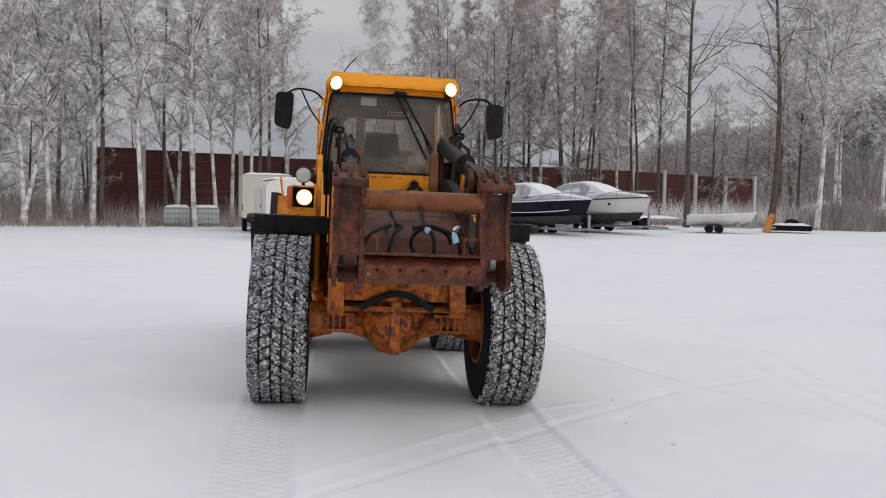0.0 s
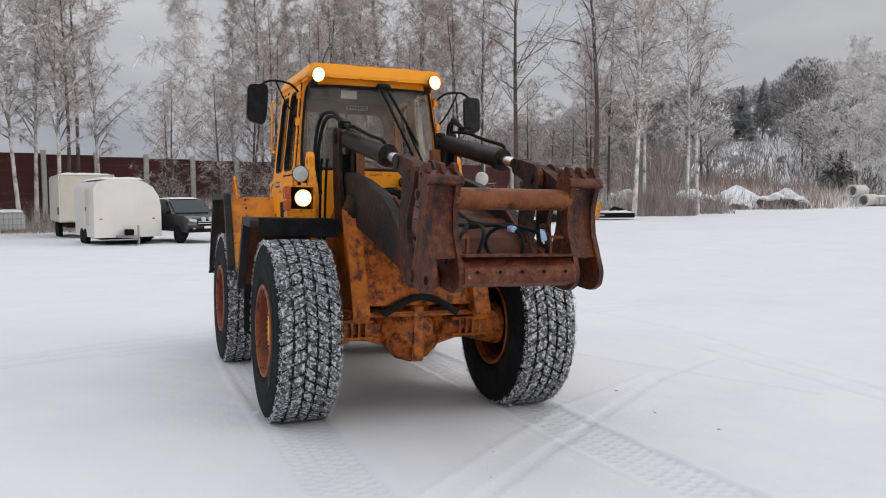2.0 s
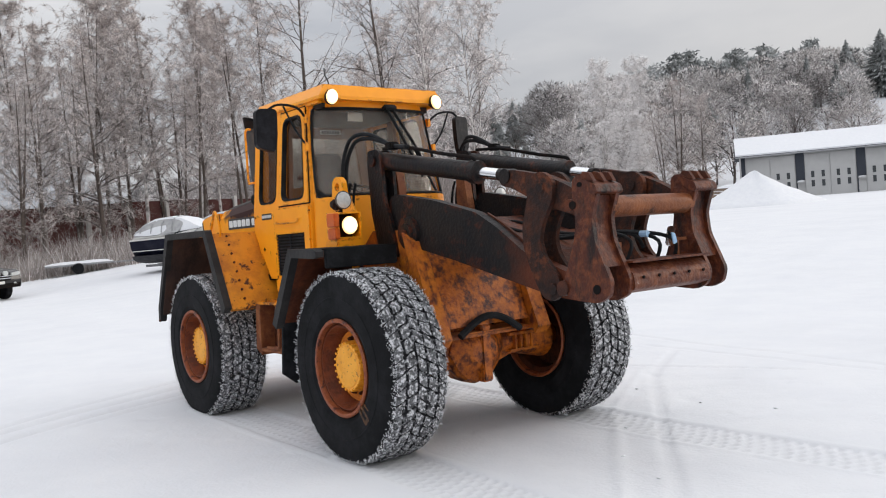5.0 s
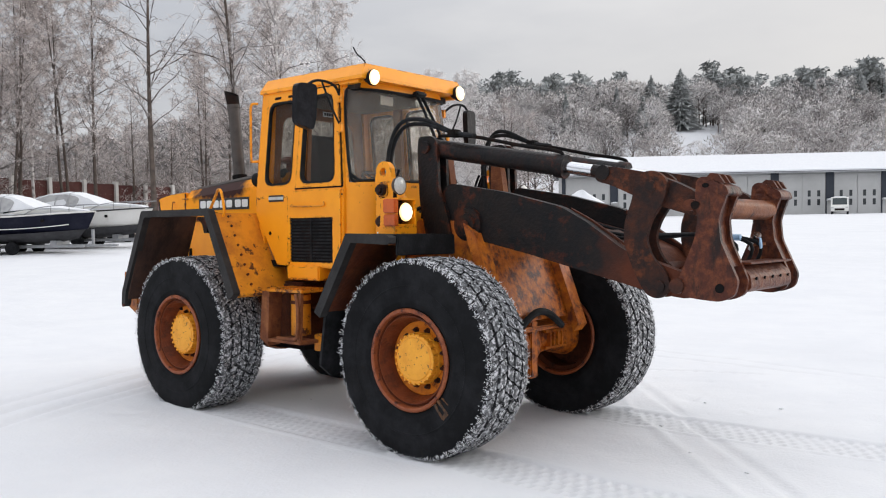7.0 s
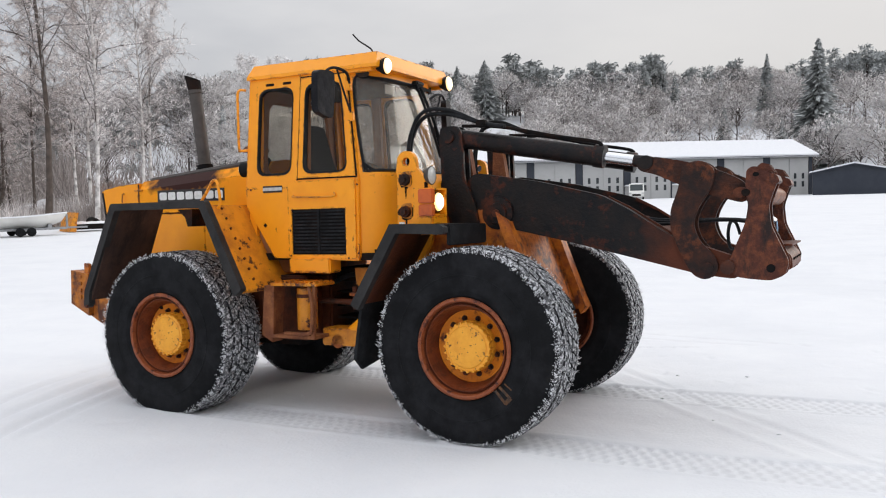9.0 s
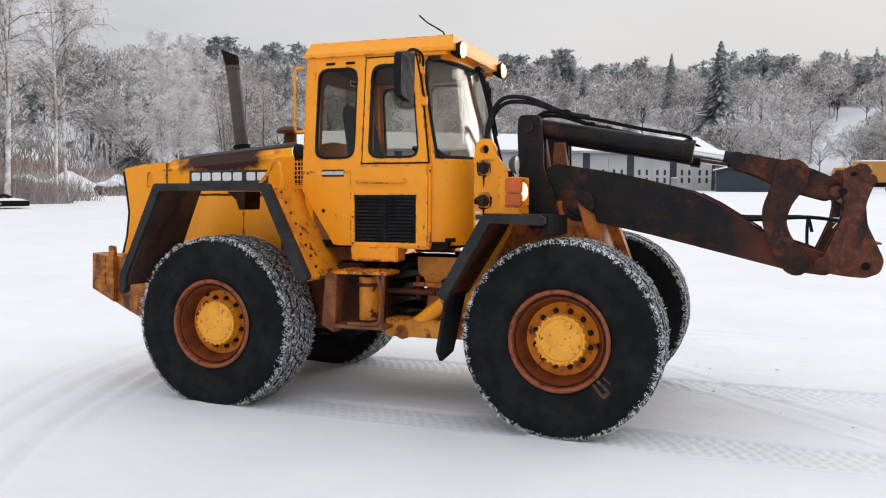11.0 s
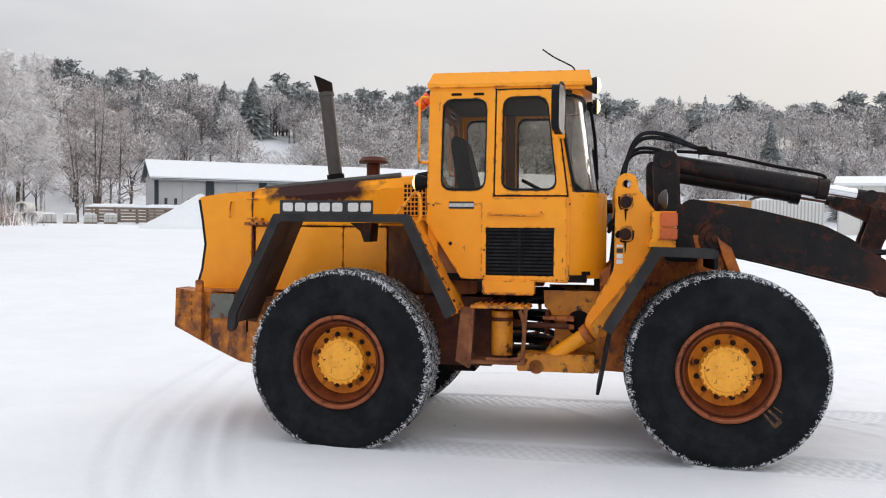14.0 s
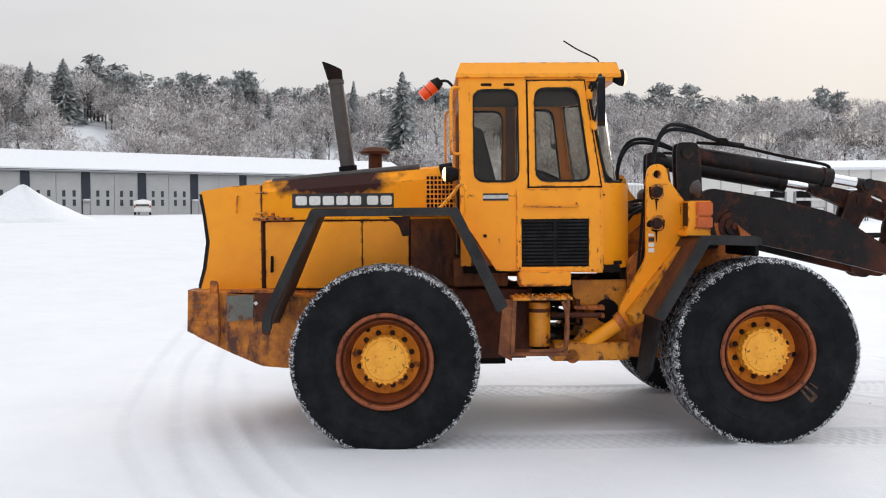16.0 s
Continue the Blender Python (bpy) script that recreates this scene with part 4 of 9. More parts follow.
# towers beside the cab and the posts of the tilt cylinders
tower = rounded([(0.655, 2.105), (0.835, 2.105), (0.84, 1.45), (1.08, 1.02), (1.02, 0.88), (0.86, 0.92), (0.52, 1.50), (0.47, 1.72), (0.50, 1.90), (0.62, 2.06)], 0.05)
for s in (-1, 1):
    eye = [(0.745 + 0.034 * math.cos(k * math.tau / 12), 2.15 + 0.034 * math.sin(k * math.tau / 12)) for k in range(12)]
    tw = part("tower_plate", prism([p for p in tower], "x", s * 0.69, s * 0.735), M_YELLOW, loader, "yellow side plate with bolt bosses and rust streaks", bevel=0.004)
    part("lifting_eye", ring([(0.745 + 0.085 * math.cos(k * math.pi / 10), 2.15 + 0.085 * math.sin(k * math.pi / 10)) for k in range(11)] + [(0.648, 2.06), (0.842, 2.06)], eye, "x", s * 0.687, s * 0.738), M_YELLOW, tw, "yellow lifting eye")
    for z in (2.0, 1.74):
        bb = tube((s * 0.73, 0.755, z), (s * 0.775, 0.755, z), 0.052, 0.046, seg=14)
        tube((s * 0.77, 0.755, z), (s * 0.80, 0.755, z), 0.03, seg=6, bm=bb)
        part("bolt_boss", bb, M_LEVER, tw, "greasy black bolt boss")
        blot = random.Random(int(z * 100))
        edge_ = [(0.755 + q * math.cos(a_), z + 0.9 * q * math.sin(a_)) for a_, q in ((k * math.tau / 18, blot.uniform(0.058, 0.088)) for k in range(18))]
        part("grease_blot", prism(edge_, "x", s * 0.734, s * 0.7365), M_DARK, tw, "black grease round the bolt")
        part("boss_plate", prism(rounded([(0.70, z + 0.075), (0.80, z + 0.06), (0.80, z - 0.05), (0.70, z - 0.06)], 0.03), "x", s * 0.734, s * 0.742), M_YEL_WORN, tw)
        part("grease_run", prism([(0.765, z - 0.05), (0.745, z - 0.05), (0.748, z - 0.13), (0.757, z - 0.16)], "x", s * 0.7335, s * 0.7365), M_DARK, tw, "dark run of grease")
    for z0, z1, m_ in ((1.500, 1.535, M_WHITE), (1.545, 1.580, M_WHITE), (1.590, 1.625, M_BADGE), (1.635, 1.655, M_WHITE)):
        part("warning_label", box(s * 0.734, s * 0.738, 0.772, 0.822, z0, z1), m_, tw)
    rib = prism([(0.50, 1.60), (0.56, 1.60), (1.02, 1.0), (0.98, 0.92)], "x", s * 0.735, s * 0.90)
    part("fender_brace", rib, M_YEL_WORN, loader, "sloping yellow fender brace", bevel=0.006)
    post = rounded([(0.52, 2.43), (0.36, 2.43), (0.32, 2.36), (0.31, 2.0), (0.22, 1.80), (0.16, 1.52), (0.42, 1.52), (0.51, 1.9), (0.53, 2.3)], 0.04)
    for u in (0.46, 0.58):
        part("cylinder_post", prism(post, "x", s * u, s * (u + 0.035)), M_ARM, loader, "black steel post that carries the tilt cylinder", bevel=0.004)
    part("post_web", box(s * 0.49, s * 0.585, 0.40, 0.47, 1.5, 2.2), M_ARM, loader)
    part("post_pin", tube((s * 0.44, 0.44, 2.34), (s * 0.64, 0.44, 2.34), 0.05, seg=16), M_ARM, loader, smooth=True)

# lift arms
arm = [(0.30, 2.0), (0.22, 2.04), (-0.30, 1.955), (-0.81, 1.83), (-1.02, 1.72), (-1.32, 1.52), (-1.76, 1.37), (-1.86, 1.30), (-1.80, 1.20), (-1.55, 1.23), (-0.54, 1.48), (0.10, 1.62), (0.20, 1.68), (0.28, 1.80)]
for s in (-1, 1):
    a = part("lift_arm", prism(rounded(arm, 0.05, 3), "x", s * 0.475, s * 0.565), M_ARMTIP, loader, "heavy black lift arm, rust showing towards the tip", bevel=0.008)
    part("arm_boss", lathe([(s * 0.565, 0.135), (s * 0.60, 0.13), (s * 0.602, 0.085), (s * 0.625, 0.08), (s * 0.625, 0.0)], "x", 28, (0, 0.03, 1.71)), M_ARM, a, "round pivot boss", smooth=True)
    part("arm_pin", tube((s * 0.6, 0.03, 1.71), (s * 0.645, 0.03, 1.71), 0.032, seg=8), M_RUST, a)
    part("arm_edge", prism([(-0.85, 1.822), (-1.02, 1.735), (-1.34, 1.53), (-1.36, 1.50), (-1.04, 1.70), (-0.86, 1.79)], "x", s * 0.455, s * 0.475), M_RUST, a, "rusty weld edge")
    cyl = tube((s * 0.52, 0.40, 2.335), (s * 0.52, -0.80, 2.125), 0.075, seg=24)
    tube((s * 0.52, 0.46, 2.345), (s * 0.52, 0.36, 2.33), 0.06, seg=16, bm=cyl)
    c = part("tilt_cylinder", cyl, M_ARM, loader, "black hydraulic tilt cylinder", smooth=True)
    part("gland", tube((s * 0.52, -0.76, 2.132), (s * 0.52, -0.84, 2.118), 0.088, seg=16), M_ARM, c, smooth=True)
    part("piston_rod", tube((s * 0.52, -0.82, 2.122), (s * 0.52, -1.10, 2.073), 0.042, seg=20), M_CHROME, c, "bright chromed piston rod", smooth=True)
    eyeb = tube((s * 0.465, -1.16, 2.06), (s * 0.575, -1.16, 2.06), 0.052, seg=18)
    tube((s * 0.52, -1.06, 2.08), (s * 0.52, -1.16, 2.06), 0.045, 0.05, seg=12, bm=eyeb)
    part("rod_eye", eyeb, M_ARM, c, "blackened rod eye")
    part("cylinder_line", pipe([(s * 0.56, 0.34, 2.43), (s * 0.56, 0.0, 2.40), (s * 0.555, -0.45, 2.30), (s * 0.55, -0.78, 2.235), (s * 0.54, -0.82, 2.19)], 0.014), M_DARK, c, "thin steel oil line", smooth=True)
    bar = [(-1.08, 2.09), (-1.22, 2.10), (-1.55, 2.03), (-1.72, 1.96), (-1.84, 1.90), (-1.90, 1.80), (-1.84, 1.74), (-1.70, 1.78), (-1.5, 1.84), (-1.22, 1.97), (-1.10, 2.00)]
    part("push_link", prism(rounded(bar, 0.04, 3), "x", s * 0.475, s * 0.56), M_LEVER, loader, "rusty push link to the coupler", bevel=0.008)
    lever = [(-1.43, 2.03), (-1.56, 2.06), (-1.66, 1.99), (-1.64, 1.86), (-1.54, 1.72), (-1.50, 1.60), (-1.54, 1.48), (-1.66, 1.36), (-1.68, 1.26), (-1.60, 1.19), (-1.50, 1.22), (-1.42, 1.36), (-1.34, 1.56), (-1.34, 1.70), (-1.40, 1.86)]
    part("bell_crank", prism(rounded(lever, 0.05, 3), "x", s * 0.565, s * 0.605), M_LEVER, loader, "curved lever plate, blackened and rusting", bevel=0.006)
    part("bell_crank", prism(rounded(lever, 0.05, 3), "x", s * 0.405, s * 0.445), M_LEVER, loader, "curved lever plate, blackened and rusting", bevel=0.006)
    part("lever_pin", tube((s * 0.39, -1.60, 1.28), (s * 0.62, -1.60, 1.28), 0.04, seg=14), M_LEVER, loader, smooth=True)
    part("lever_pin", tube((s * 0.39, -1.54, 1.95), (s * 0.612, -1.54, 1.95), 0.038, seg=14), M_LEVER, loader, smooth=True)
xt = prism([(-0.95, 1.66), (-1.28, 1.52), (-1.40, 1.42), (-1.30, 1.36), (-1.0, 1.46), (-0.85, 1.55)], "x", -0.475, 0.475)
part("arm_cross_tube", xt, M_RUST, loader, "rusty box beam between the arms", bevel=0.02)
part("arm_cross_plate", prism([(-0.30, 1.80), (-0.95, 1.63), (-0.96, 1.60), (-0.30, 1.77)], "x", -0.475, 0.475), M_COUP, loader, "rust-brown plate between the arms")
both("stop_bracket", lambda s: prism([(0.43, 2.27), (0.34, 2.27), (0.27, 1.84), (0.45, 1.84)], "x", s * 0.36, s * 0.44), M_RUST_OR, label="small rusty bracket", bevel=0.006)

# quick coupler
side = [(-1.895, 2.03), (-1.93, 2.07), (-2.0, 2.05), (-2.06, 1.99), (-2.11, 1.94), (-2.09, 1.84), (-2.055, 1.72), (-2.075, 1.58), (-2.15, 1.43), (-2.20, 1.33), (-2.18, 1.24), (-2.09, 1.20), (-1.95, 1.21), (-1.85, 1.225), (-1.80, 1.32), (-1.85, 1.45), (-1.905, 1.60), (-1.92, 1.72), (-1.895, 1.83)]
coupler = part("quick_coupler", tube((-0.43, -2.0, 1.80), (0.43, -2.0, 1.80), 0.078, seg=24), M_BAR, loader, "rusty brown implement coupler with round cross bar", smooth=True)
for s in (-1, 1):
    for u in (0.405, 0.59):
        part("coupler_plate", prism(rounded(side, 0.03, 3), "x", s * u, s * (u + 0.035)), M_COUP, coupler, "scalloped rusty side plate", bevel=0.005)
    for y, z, r in ((-1.90, 1.815, 0.030), (-1.96, 1.985, 0.022), (-2.085, 1.285, 0.030)):
        # flat dark discs stand in for the shade in open pin holes
        part("coupler_hole", tube((s * 0.622, y, z), (s * 0.629, y, z), r, seg=14), M_DARK, coupler, "dark disc in place of a pin hole")
    part("coupler_pin", tube((s * 0.40, -1.86, 1.82), (s * 0.62, -1.86, 1.82), 0.045, seg=14), M_RUST, coupler, smooth=True)
    part("coupler_pin", tube((s * 0.40, -1.80, 1.29), (s * 0.64, -1.80, 1.29), 0.05, seg=16), M_RUST, coupler, smooth=True)
    part("coupler_cap", prism(rounded([(-2.0, 2.03), (-2.10, 1.97), (-2.12, 1.90), (-2.08, 1.88), (-1.99, 1.96)], 0.02), "x", s * 0.39, s * 0.64), M_COUP, coupler, "flame-cut hook bar", bevel=0.006)
    for u in (0.41, 0.50, 0.60):
        part("hook_tooth", prism([(-1.95, 2.04), (-1.99, 2.095), (-2.04, 2.08), (-2.08, 2.0)], "x", s * u, s * (u + 0.03)), M_RUST, coupler)
    part("front_web", prism([(-2.03, 1.88), (-2.05, 1.88), (-2.03, 1.70), (-2.05, 1.58), (-2.13, 1.42), (-2.10, 1.42), (-2.02, 1.58), (-2.0, 1.70)], "x", s * 0.44, s * 0.59), M_COUP, coupler, "pitted rusty face plate")
    loop = ring([(s * 0.43, 1.56), (s * 0.30, 1.56), (s * 0.30, 1.42), (s * 0.43, 1.42)], [(s * 0.41, 1.54), (s * 0.32, 1.54), (s * 0.32, 1.44), (s * 0.41, 1.44)], "y", -2.02, -2.0)
    part("hose_loop", loop, M_RUST_OR, coupler)
low = rounded([(-2.02, 1.44), (-2.12, 1.43), (-2.20, 1.36), (-2.21, 1.27), (-2.10, 1.235), (-1.95, 1.24), (-1.95, 1.42)], 0.03)
part("lower_beam", prism(low, "x", -0.405, 0.405), M_BEAM, coupler, "dented lower beam with bright scratches", bevel=0.006)
part("beam_lip", box(-0.41, 0.41, -2.20, -2.03, 1.432, 1.445), M_COUP, coupler)
for k in range(5):
    part("beam_hole", tube((-0.32 + 0.16 * k, -2.204, 1.34), (-0.32 + 0.16 * k, -2.214, 1.338), 0.010, seg=8), M_DARK, coupler)

# hoses
for s in (-1, 1):
    for d in (0.0, 0.05, 0.09):
        part("upright_hose", pipe([(s * (0.54 + d), 0.88, 1.15), (s * (0.55 + d), 0.84 - d * 0.4, 1.6), (s * (0.55 + d), 0.80, 2.02), (s * (0.55 + d), 0.74, 2.18)], 0.012), M_BLACK, loader, "black rubber hydraulic hose", smooth=True)
    for d in (0, 0.035):
        pts = [(s * (0.62 + d), 0.72, 1.85), (s * (0.63 + d), 0.76, 2.25), (s * (0.60 + d), 0.66, 2.50 + d), (s * 0.57, 0.45, 2.53 + d), (s * 0.55, 0.15, 2.44), (s * (0.52 + d), -0.05, 2.40)]
        part("hydraulic_hose", pipe(pts, 0.017), M_BLACK, loader, "black rubber hydraulic hose", smooth=True)
    part("hose_clamp", box(s * 0.50, s * 0.60, 0.10, 0.18, 2.40, 2.46), M_DARK, loader, bevel=0.01)
for k, (xa, z0) in enumerate(((-0.22, 1.70), (-0.12, 1.72), (0.05, 1.70), (0.15, 1.73))):
    part("hydraulic_hose", pipe([(xa, 0.1, 1.75), (xa, -0.5, z0 + 0.02), (xa * 0.8, -1.1, z0 - 0.1), (xa * 0.9, -1.7, 1.62), (xa * 1.6, -1.98, 1.55), (xa * 1.9, -1.92, 1.38)], 0.013), M_BLACK, loader, "black rubber hydraulic hose", smooth=True)
part("coiled_hose", pipe([(0.1 + 0.14 * math.cos(a), -1.72 + 0.05 * math.sin(a * 0.5), 1.50 + 0.11 * math.sin(a)) for a in [k * 0.6 for k in range(9)]], 0.013), M_BLACK, loader, "looped black hose with couplings", smooth=True)
part("hose_coupling", tube((0.30, -1.90, 1.52), (0.24, -1.97, 1.62), 0.03, seg=10), M_CHROME, loader, "bright steel hose coupling")
part("blue_tag", prism(rounded([(0.20, 1.60), (0.235, 1.59), (0.255, 1.53), (0.215, 1.515)], 0.012), "y", -2.0, -1.992), M_BLUETAG, loader, "pale blue plastic tag")
part("blue_cap", tube((0.05, -1.86, 1.60), (0.05, -1.92, 1.60), 0.022, seg=10), M_BLUETAG, loader, "blue dust cap")

# a tangle of hoses and couplings on the frame before the cab
for k, (xa, za, xb) in enumerate(((0.18, 1.90, -0.30), (0.26, 1.86, -0.18), (0.34, 1.92, 0.02), (-0.10, 1.88, 0.30), (-0.22, 1.86, 0.16))):
    part("valve_hose", pipe([(xa, 0.88, za - 0.10), (xa - 0.03, 0.78, za), (xa * 0.5 + xb * 0.5, 0.62 - 0.03 * k, za + 0.02 * (k % 3)), (xb, 0.45, 1.78), (xb, 0.25, 1.72)], 0.016), M_BLACK, loader, "black rubber hydraulic hose", smooth=True)
    part("valve_coupling", tube((xa - 0.02, 0.80, za - 0.02), (xa * 0.8 + xb * 0.2, 0.70, za + 0.012), 0.023, seg=8), M_GREYST, loader, "dull steel hose coupling")
part("valve_block", box(-0.28, 0.30, 0.40, 0.62, 1.56, 1.74), M_FRONT, loader, "rusty orange valve block", bevel=0.015)
for k in range(5):
    part("valve_spool", tube((-0.22 + 0.11 * k, 0.41, 1.68), (-0.22 + 0.11 * k, 0.34, 1.69), 0.030, seg=12), M_DARK, loader, "black valve cap")

# the arms and the coupler are a little narrower than the frame
NARROW = ("cylinder_post", "post_web", "post_pin", "lift_arm", "tilt_cylinder", "push_link", "bell_crank", "lever_pin", "arm_cross_tube", "arm_cross_plate", "stop_bracket", "quick_coupler")
for ob in list(loader.children):
    if ob.name.split(".")[0] in NARROW:
        for o in (ob, *ob.children_recursive):
            o.data.transform(Matrix.Diagonal((0.95 if ob is coupler else 0.9, 1, 1, 1)))
            if ob is coupler:
                for v in o.data.vertices:
                    v.co.y += 0.055 - 0.035 * (v.co.z - 1.28) / 0.75
                    v.co.z -= 0.30 * max(0.0, v.co.z - 1.82)

# front fenders
for s in (-1, 1):
    top = [(0.55, 1.63), (0.17, 1.62), (0.13, 1.585), (0.13, 1.56), (0.52, 1.575), (0.88, 0.99), (0.92, 1.02)]
    f = part("front_fender", prism(top, "x", s * 0.62, s * 1.30), M_RUST, loader, "front mudguard, rusty inside")
    edge = [(0.565, 1.645), (0.15, 1.638), (0.11, 1.615), (0.11, 1.575), (0.15, 1.562), (0.515, 1.575), (0.865, 0.99), (0.93, 1.03)]
    part("fender_edge", prism(edge, "x", s * 1.27, s * 1.34), M_EDGE, f, "black rubber edging", bevel=0.008)
    part("fender_lip", box(s * 0.60, s * 1.26, 0.10, 0.13, 1.48, 1.633), M_BLACK, f, "black front lip", bevel=0.008)
    part("fender_top", prism([(0.57, 1.642), (0.15, 1.636), (0.15, 1.624), (0.57, 1.630)], "x", s * 0.64, s * 1.27), M_BLACK, f)
    flap = part("mud_flap", prism([(s * 0.85, 1.03), (s * 1.28, 1.03), (s * 1.27, 0.60), (s * 1.14, 0.50), (s * 0.90, 0.54)], "y", 0.86, 0.885), M_BLACK, f, "hanging black mud flap")
    for v in flap.data.vertices:
        v.co.y += (1.0 - v.co.z) * 0.18

# lamps beside the cab
for s in (-1, 1):
    lb = part("headlamp_box", ring([(s * 0.74, 1.70), (s * 0.97, 1.70), (s * 0.97, 1.92), (s * 0.74, 1.92)], [(s * 0.755, 1.715), (s * 0.955, 1.715), (s * 0.955, 1.905), (s * 0.755, 1.905)], "y", 0.38, 0.56), M_YELLOW, loader, "open steel lamp box, orange rust")
    part("lamp_back", box(s * 0.755, s * 0.955, 0.52, 0.54, 1.715, 1.905), M_RUST, lb)
    part("lamp_foot", box(s * 0.73, s * 0.98, 0.38, 0.58, 1.63, 1.70), M_YELLOW, lb, bevel=0.01)
    part("headlamp", lathe([(0.50, 0.045), (0.43, 0.075), (0.405, 0.083), (0.40, 0.080)], "y", 28, (s * 0.845, 0, 1.81)), M_DARK, lb, "round headlamp", smooth=True)
    part("headlamp_lens", lathe([(0.404, 0.075), (0.392, 0.070), (0.380, 0.058), (0.372, 0.040), (0.367, 0.020), (0.366, 0.002)], "y", 28, (s * 0.845, 0, 1.81)), M_LAMP, lb, "lit warm white lamp glass", smooth=True)
    part("indicator", box(s * 0.955, s * 1.005, 0.37, 0.50, 1.80, 1.91), M_AMBER, lb, "amber indicator lens", bevel=0.008)
    part("indicator", box(s * 0.955, s * 1.0, 0.37, 0.50, 1.70, 1.79), M_AMBER, lb, "amber indicator lens", bevel=0.008)
    pl = part("position_lamp", lathe([(0.505, 0.03), (0.48, 0.062), (0.45, 0.076), (0.445, 0.075)], "y", 28, (s * 0.86, 0, 2.02)), M_GREYST, loader, "small unlit round lamp", smooth=True)
    part("position_lens", lathe([(0.447, 0.072), (0.438, 0.05), (0.435, 0.004)], "y", 28, (s * 0.86, 0, 2.02)), M_LENS, pl, "dull white lamp glass", smooth=True)
    part("lamp_stalk", tube((s * 0.86, 0.50, 1.91), (s * 0.86, 0.50, 1.97), 0.015, seg=8), M_DARK, pl)

# cab
CX = 0.76
cab = part("cab", box(-CX + 0.03, CX - 0.03, 1.06, 2.36, 1.34, 1.40), M_DARK, loader, "yellow steel cab with rounded windows")
w_rear = rounded([(2.275, 2.09), (2.275, 2.87), (1.895, 2.87), (1.895, 2.09)], 0.10, 5)
w_door = rounded([(1.765, 2.09), (1.765, 2.88), (1.395, 2.88), (1.30, 2.09)], 0.10, 5)
for s in (-1, 1):
    xo, xi = s * CX, s * (CX - 0.05)
    part("cab_side", ring([(2.39, 1.98), (2.39, 2.97), (1.83, 2.97), (1.83, 1.98)], w_rear, "x", xi, xo), M_YELLOW, cab, bevel=0)
    dr = part("cab_door", ring([(1.815, 2.055), (1.815, 2.935), (1.345, 2.935), (1.225, 2.055)], w_door, "x", xi, s * (CX + 0.012)), M_YELLOW, cab, "yellow cab door with rounded window")
    for win, nm in ((w_rear, "side_window"), (w_door, "door_window")):
        c = sum((Vector(p) for p in win), Vector((0, 0))) / len(win)
        small = [tuple(c + (Vector(p) - c) * (1 - 0.020 / max((Vector(p) - c).length, 0.05))) for p in win]
        par = dr if nm == "door_window" else cab
        xa = s * (CX + (0.016 if nm == "door_window" else 0.005))
        part("window_seal", ring(win, small, "x", s * (CX - 0.035), xa), M_BLACK, par, "black rubber window seal")
        g = part(nm, prism(win, "x", s * (CX - 0.026), s * (CX - 0.021)), M_GLASS, par, "clear cab glass")
        g.visible_shadow = False
    part("door_gap", ring([(1.828, 2.042), (1.828, 2.948), (1.335, 2.948), (1.21, 2.042)], [(1.812, 2.058), (1.812, 2.932), (1.347, 2.932), (1.228, 2.058)], "x", xi, s * (CX + 0.002)), M_DARK, cab)
    part("side_header", box(xi, xo, 1.10, 1.83, 2.935, 2.97), M_YELLOW, cab)
    low = [(2.39, 1.98), (2.39, 1.82), (2.09, 1.36), (1.21, 1.335), (1.21, 2.05), (1.83, 2.05), (1.83, 1.98)]
    part("cab_skirt", prism(low, "x", xi, xo), M_YELLOW, cab)
    pn = part("service_panel", ring(rounded([(1.925, 2.03), (1.225, 2.03), (1.225, 1.355), (1.925, 1.355)], 0.03), [(1.885, 1.785), (1.325, 1.785), (1.325, 1.39), (1.885, 1.39)], "x", xi, s * (CX + 0.014)), M_YELLOW, cab, "yellow service panel with air grille")
    part("grille_back", box(s * (CX - 0.04), s * (CX + 0.002), 1.325, 1.885, 1.39, 1.785), M_DARK, pn)
    part("grille_bar", box(s * CX, s * (CX + 0.016), 1.595, 1.615, 1.39, 1.785), M_BLACK, pn)
    for k in range(13):
        z = 1.405 + 0.0295 * k
        part("grille_slat", box(s * (CX + 0.001), s * (CX + 0.013), 1.33, 1.88, z, z + 0.016), M_BLACK, pn)
    part("panel_handle", pipe([(s * (CX + 0.015), 1.85, 1.905), (s * (CX + 0.035), 1.83, 1.89), (s * (CX + 0.035), 1.45, 1.885), (s * (CX + 0.015), 1.43, 1.92)], 0.008, 6), M_YEL_WORN, pn, smooth=True)
    part("type_plate", box(s * (CX + 0.001), s * (CX + 0.004), 1.99, 2.20, 1.94, 2.0), M_BADGE, cab, "small black and silver type plate")
    part("type_plate_band", box(s * (CX + 0.004), s * (CX + 0.006), 1.99, 2.20, 1.957, 1.985), M_LENS, cab)
    for yy in (2.16, 1.97):
        part("vent_slot", prism(rounded([(yy - 0.045, 2.895), (yy + 0.045, 2.895), (yy + 0.045, 2.918), (yy - 0.045, 2.918)], 0.01), "x", s * (CX - 0.002), s * (CX + 0.003)), M_DARK, cab)
    part("panel_bolt", tube((s * CX, 2.185, 1.65), (s * (CX + 0.008), 2.185, 1.65), 0.018, seg=4), M_DARK, cab)
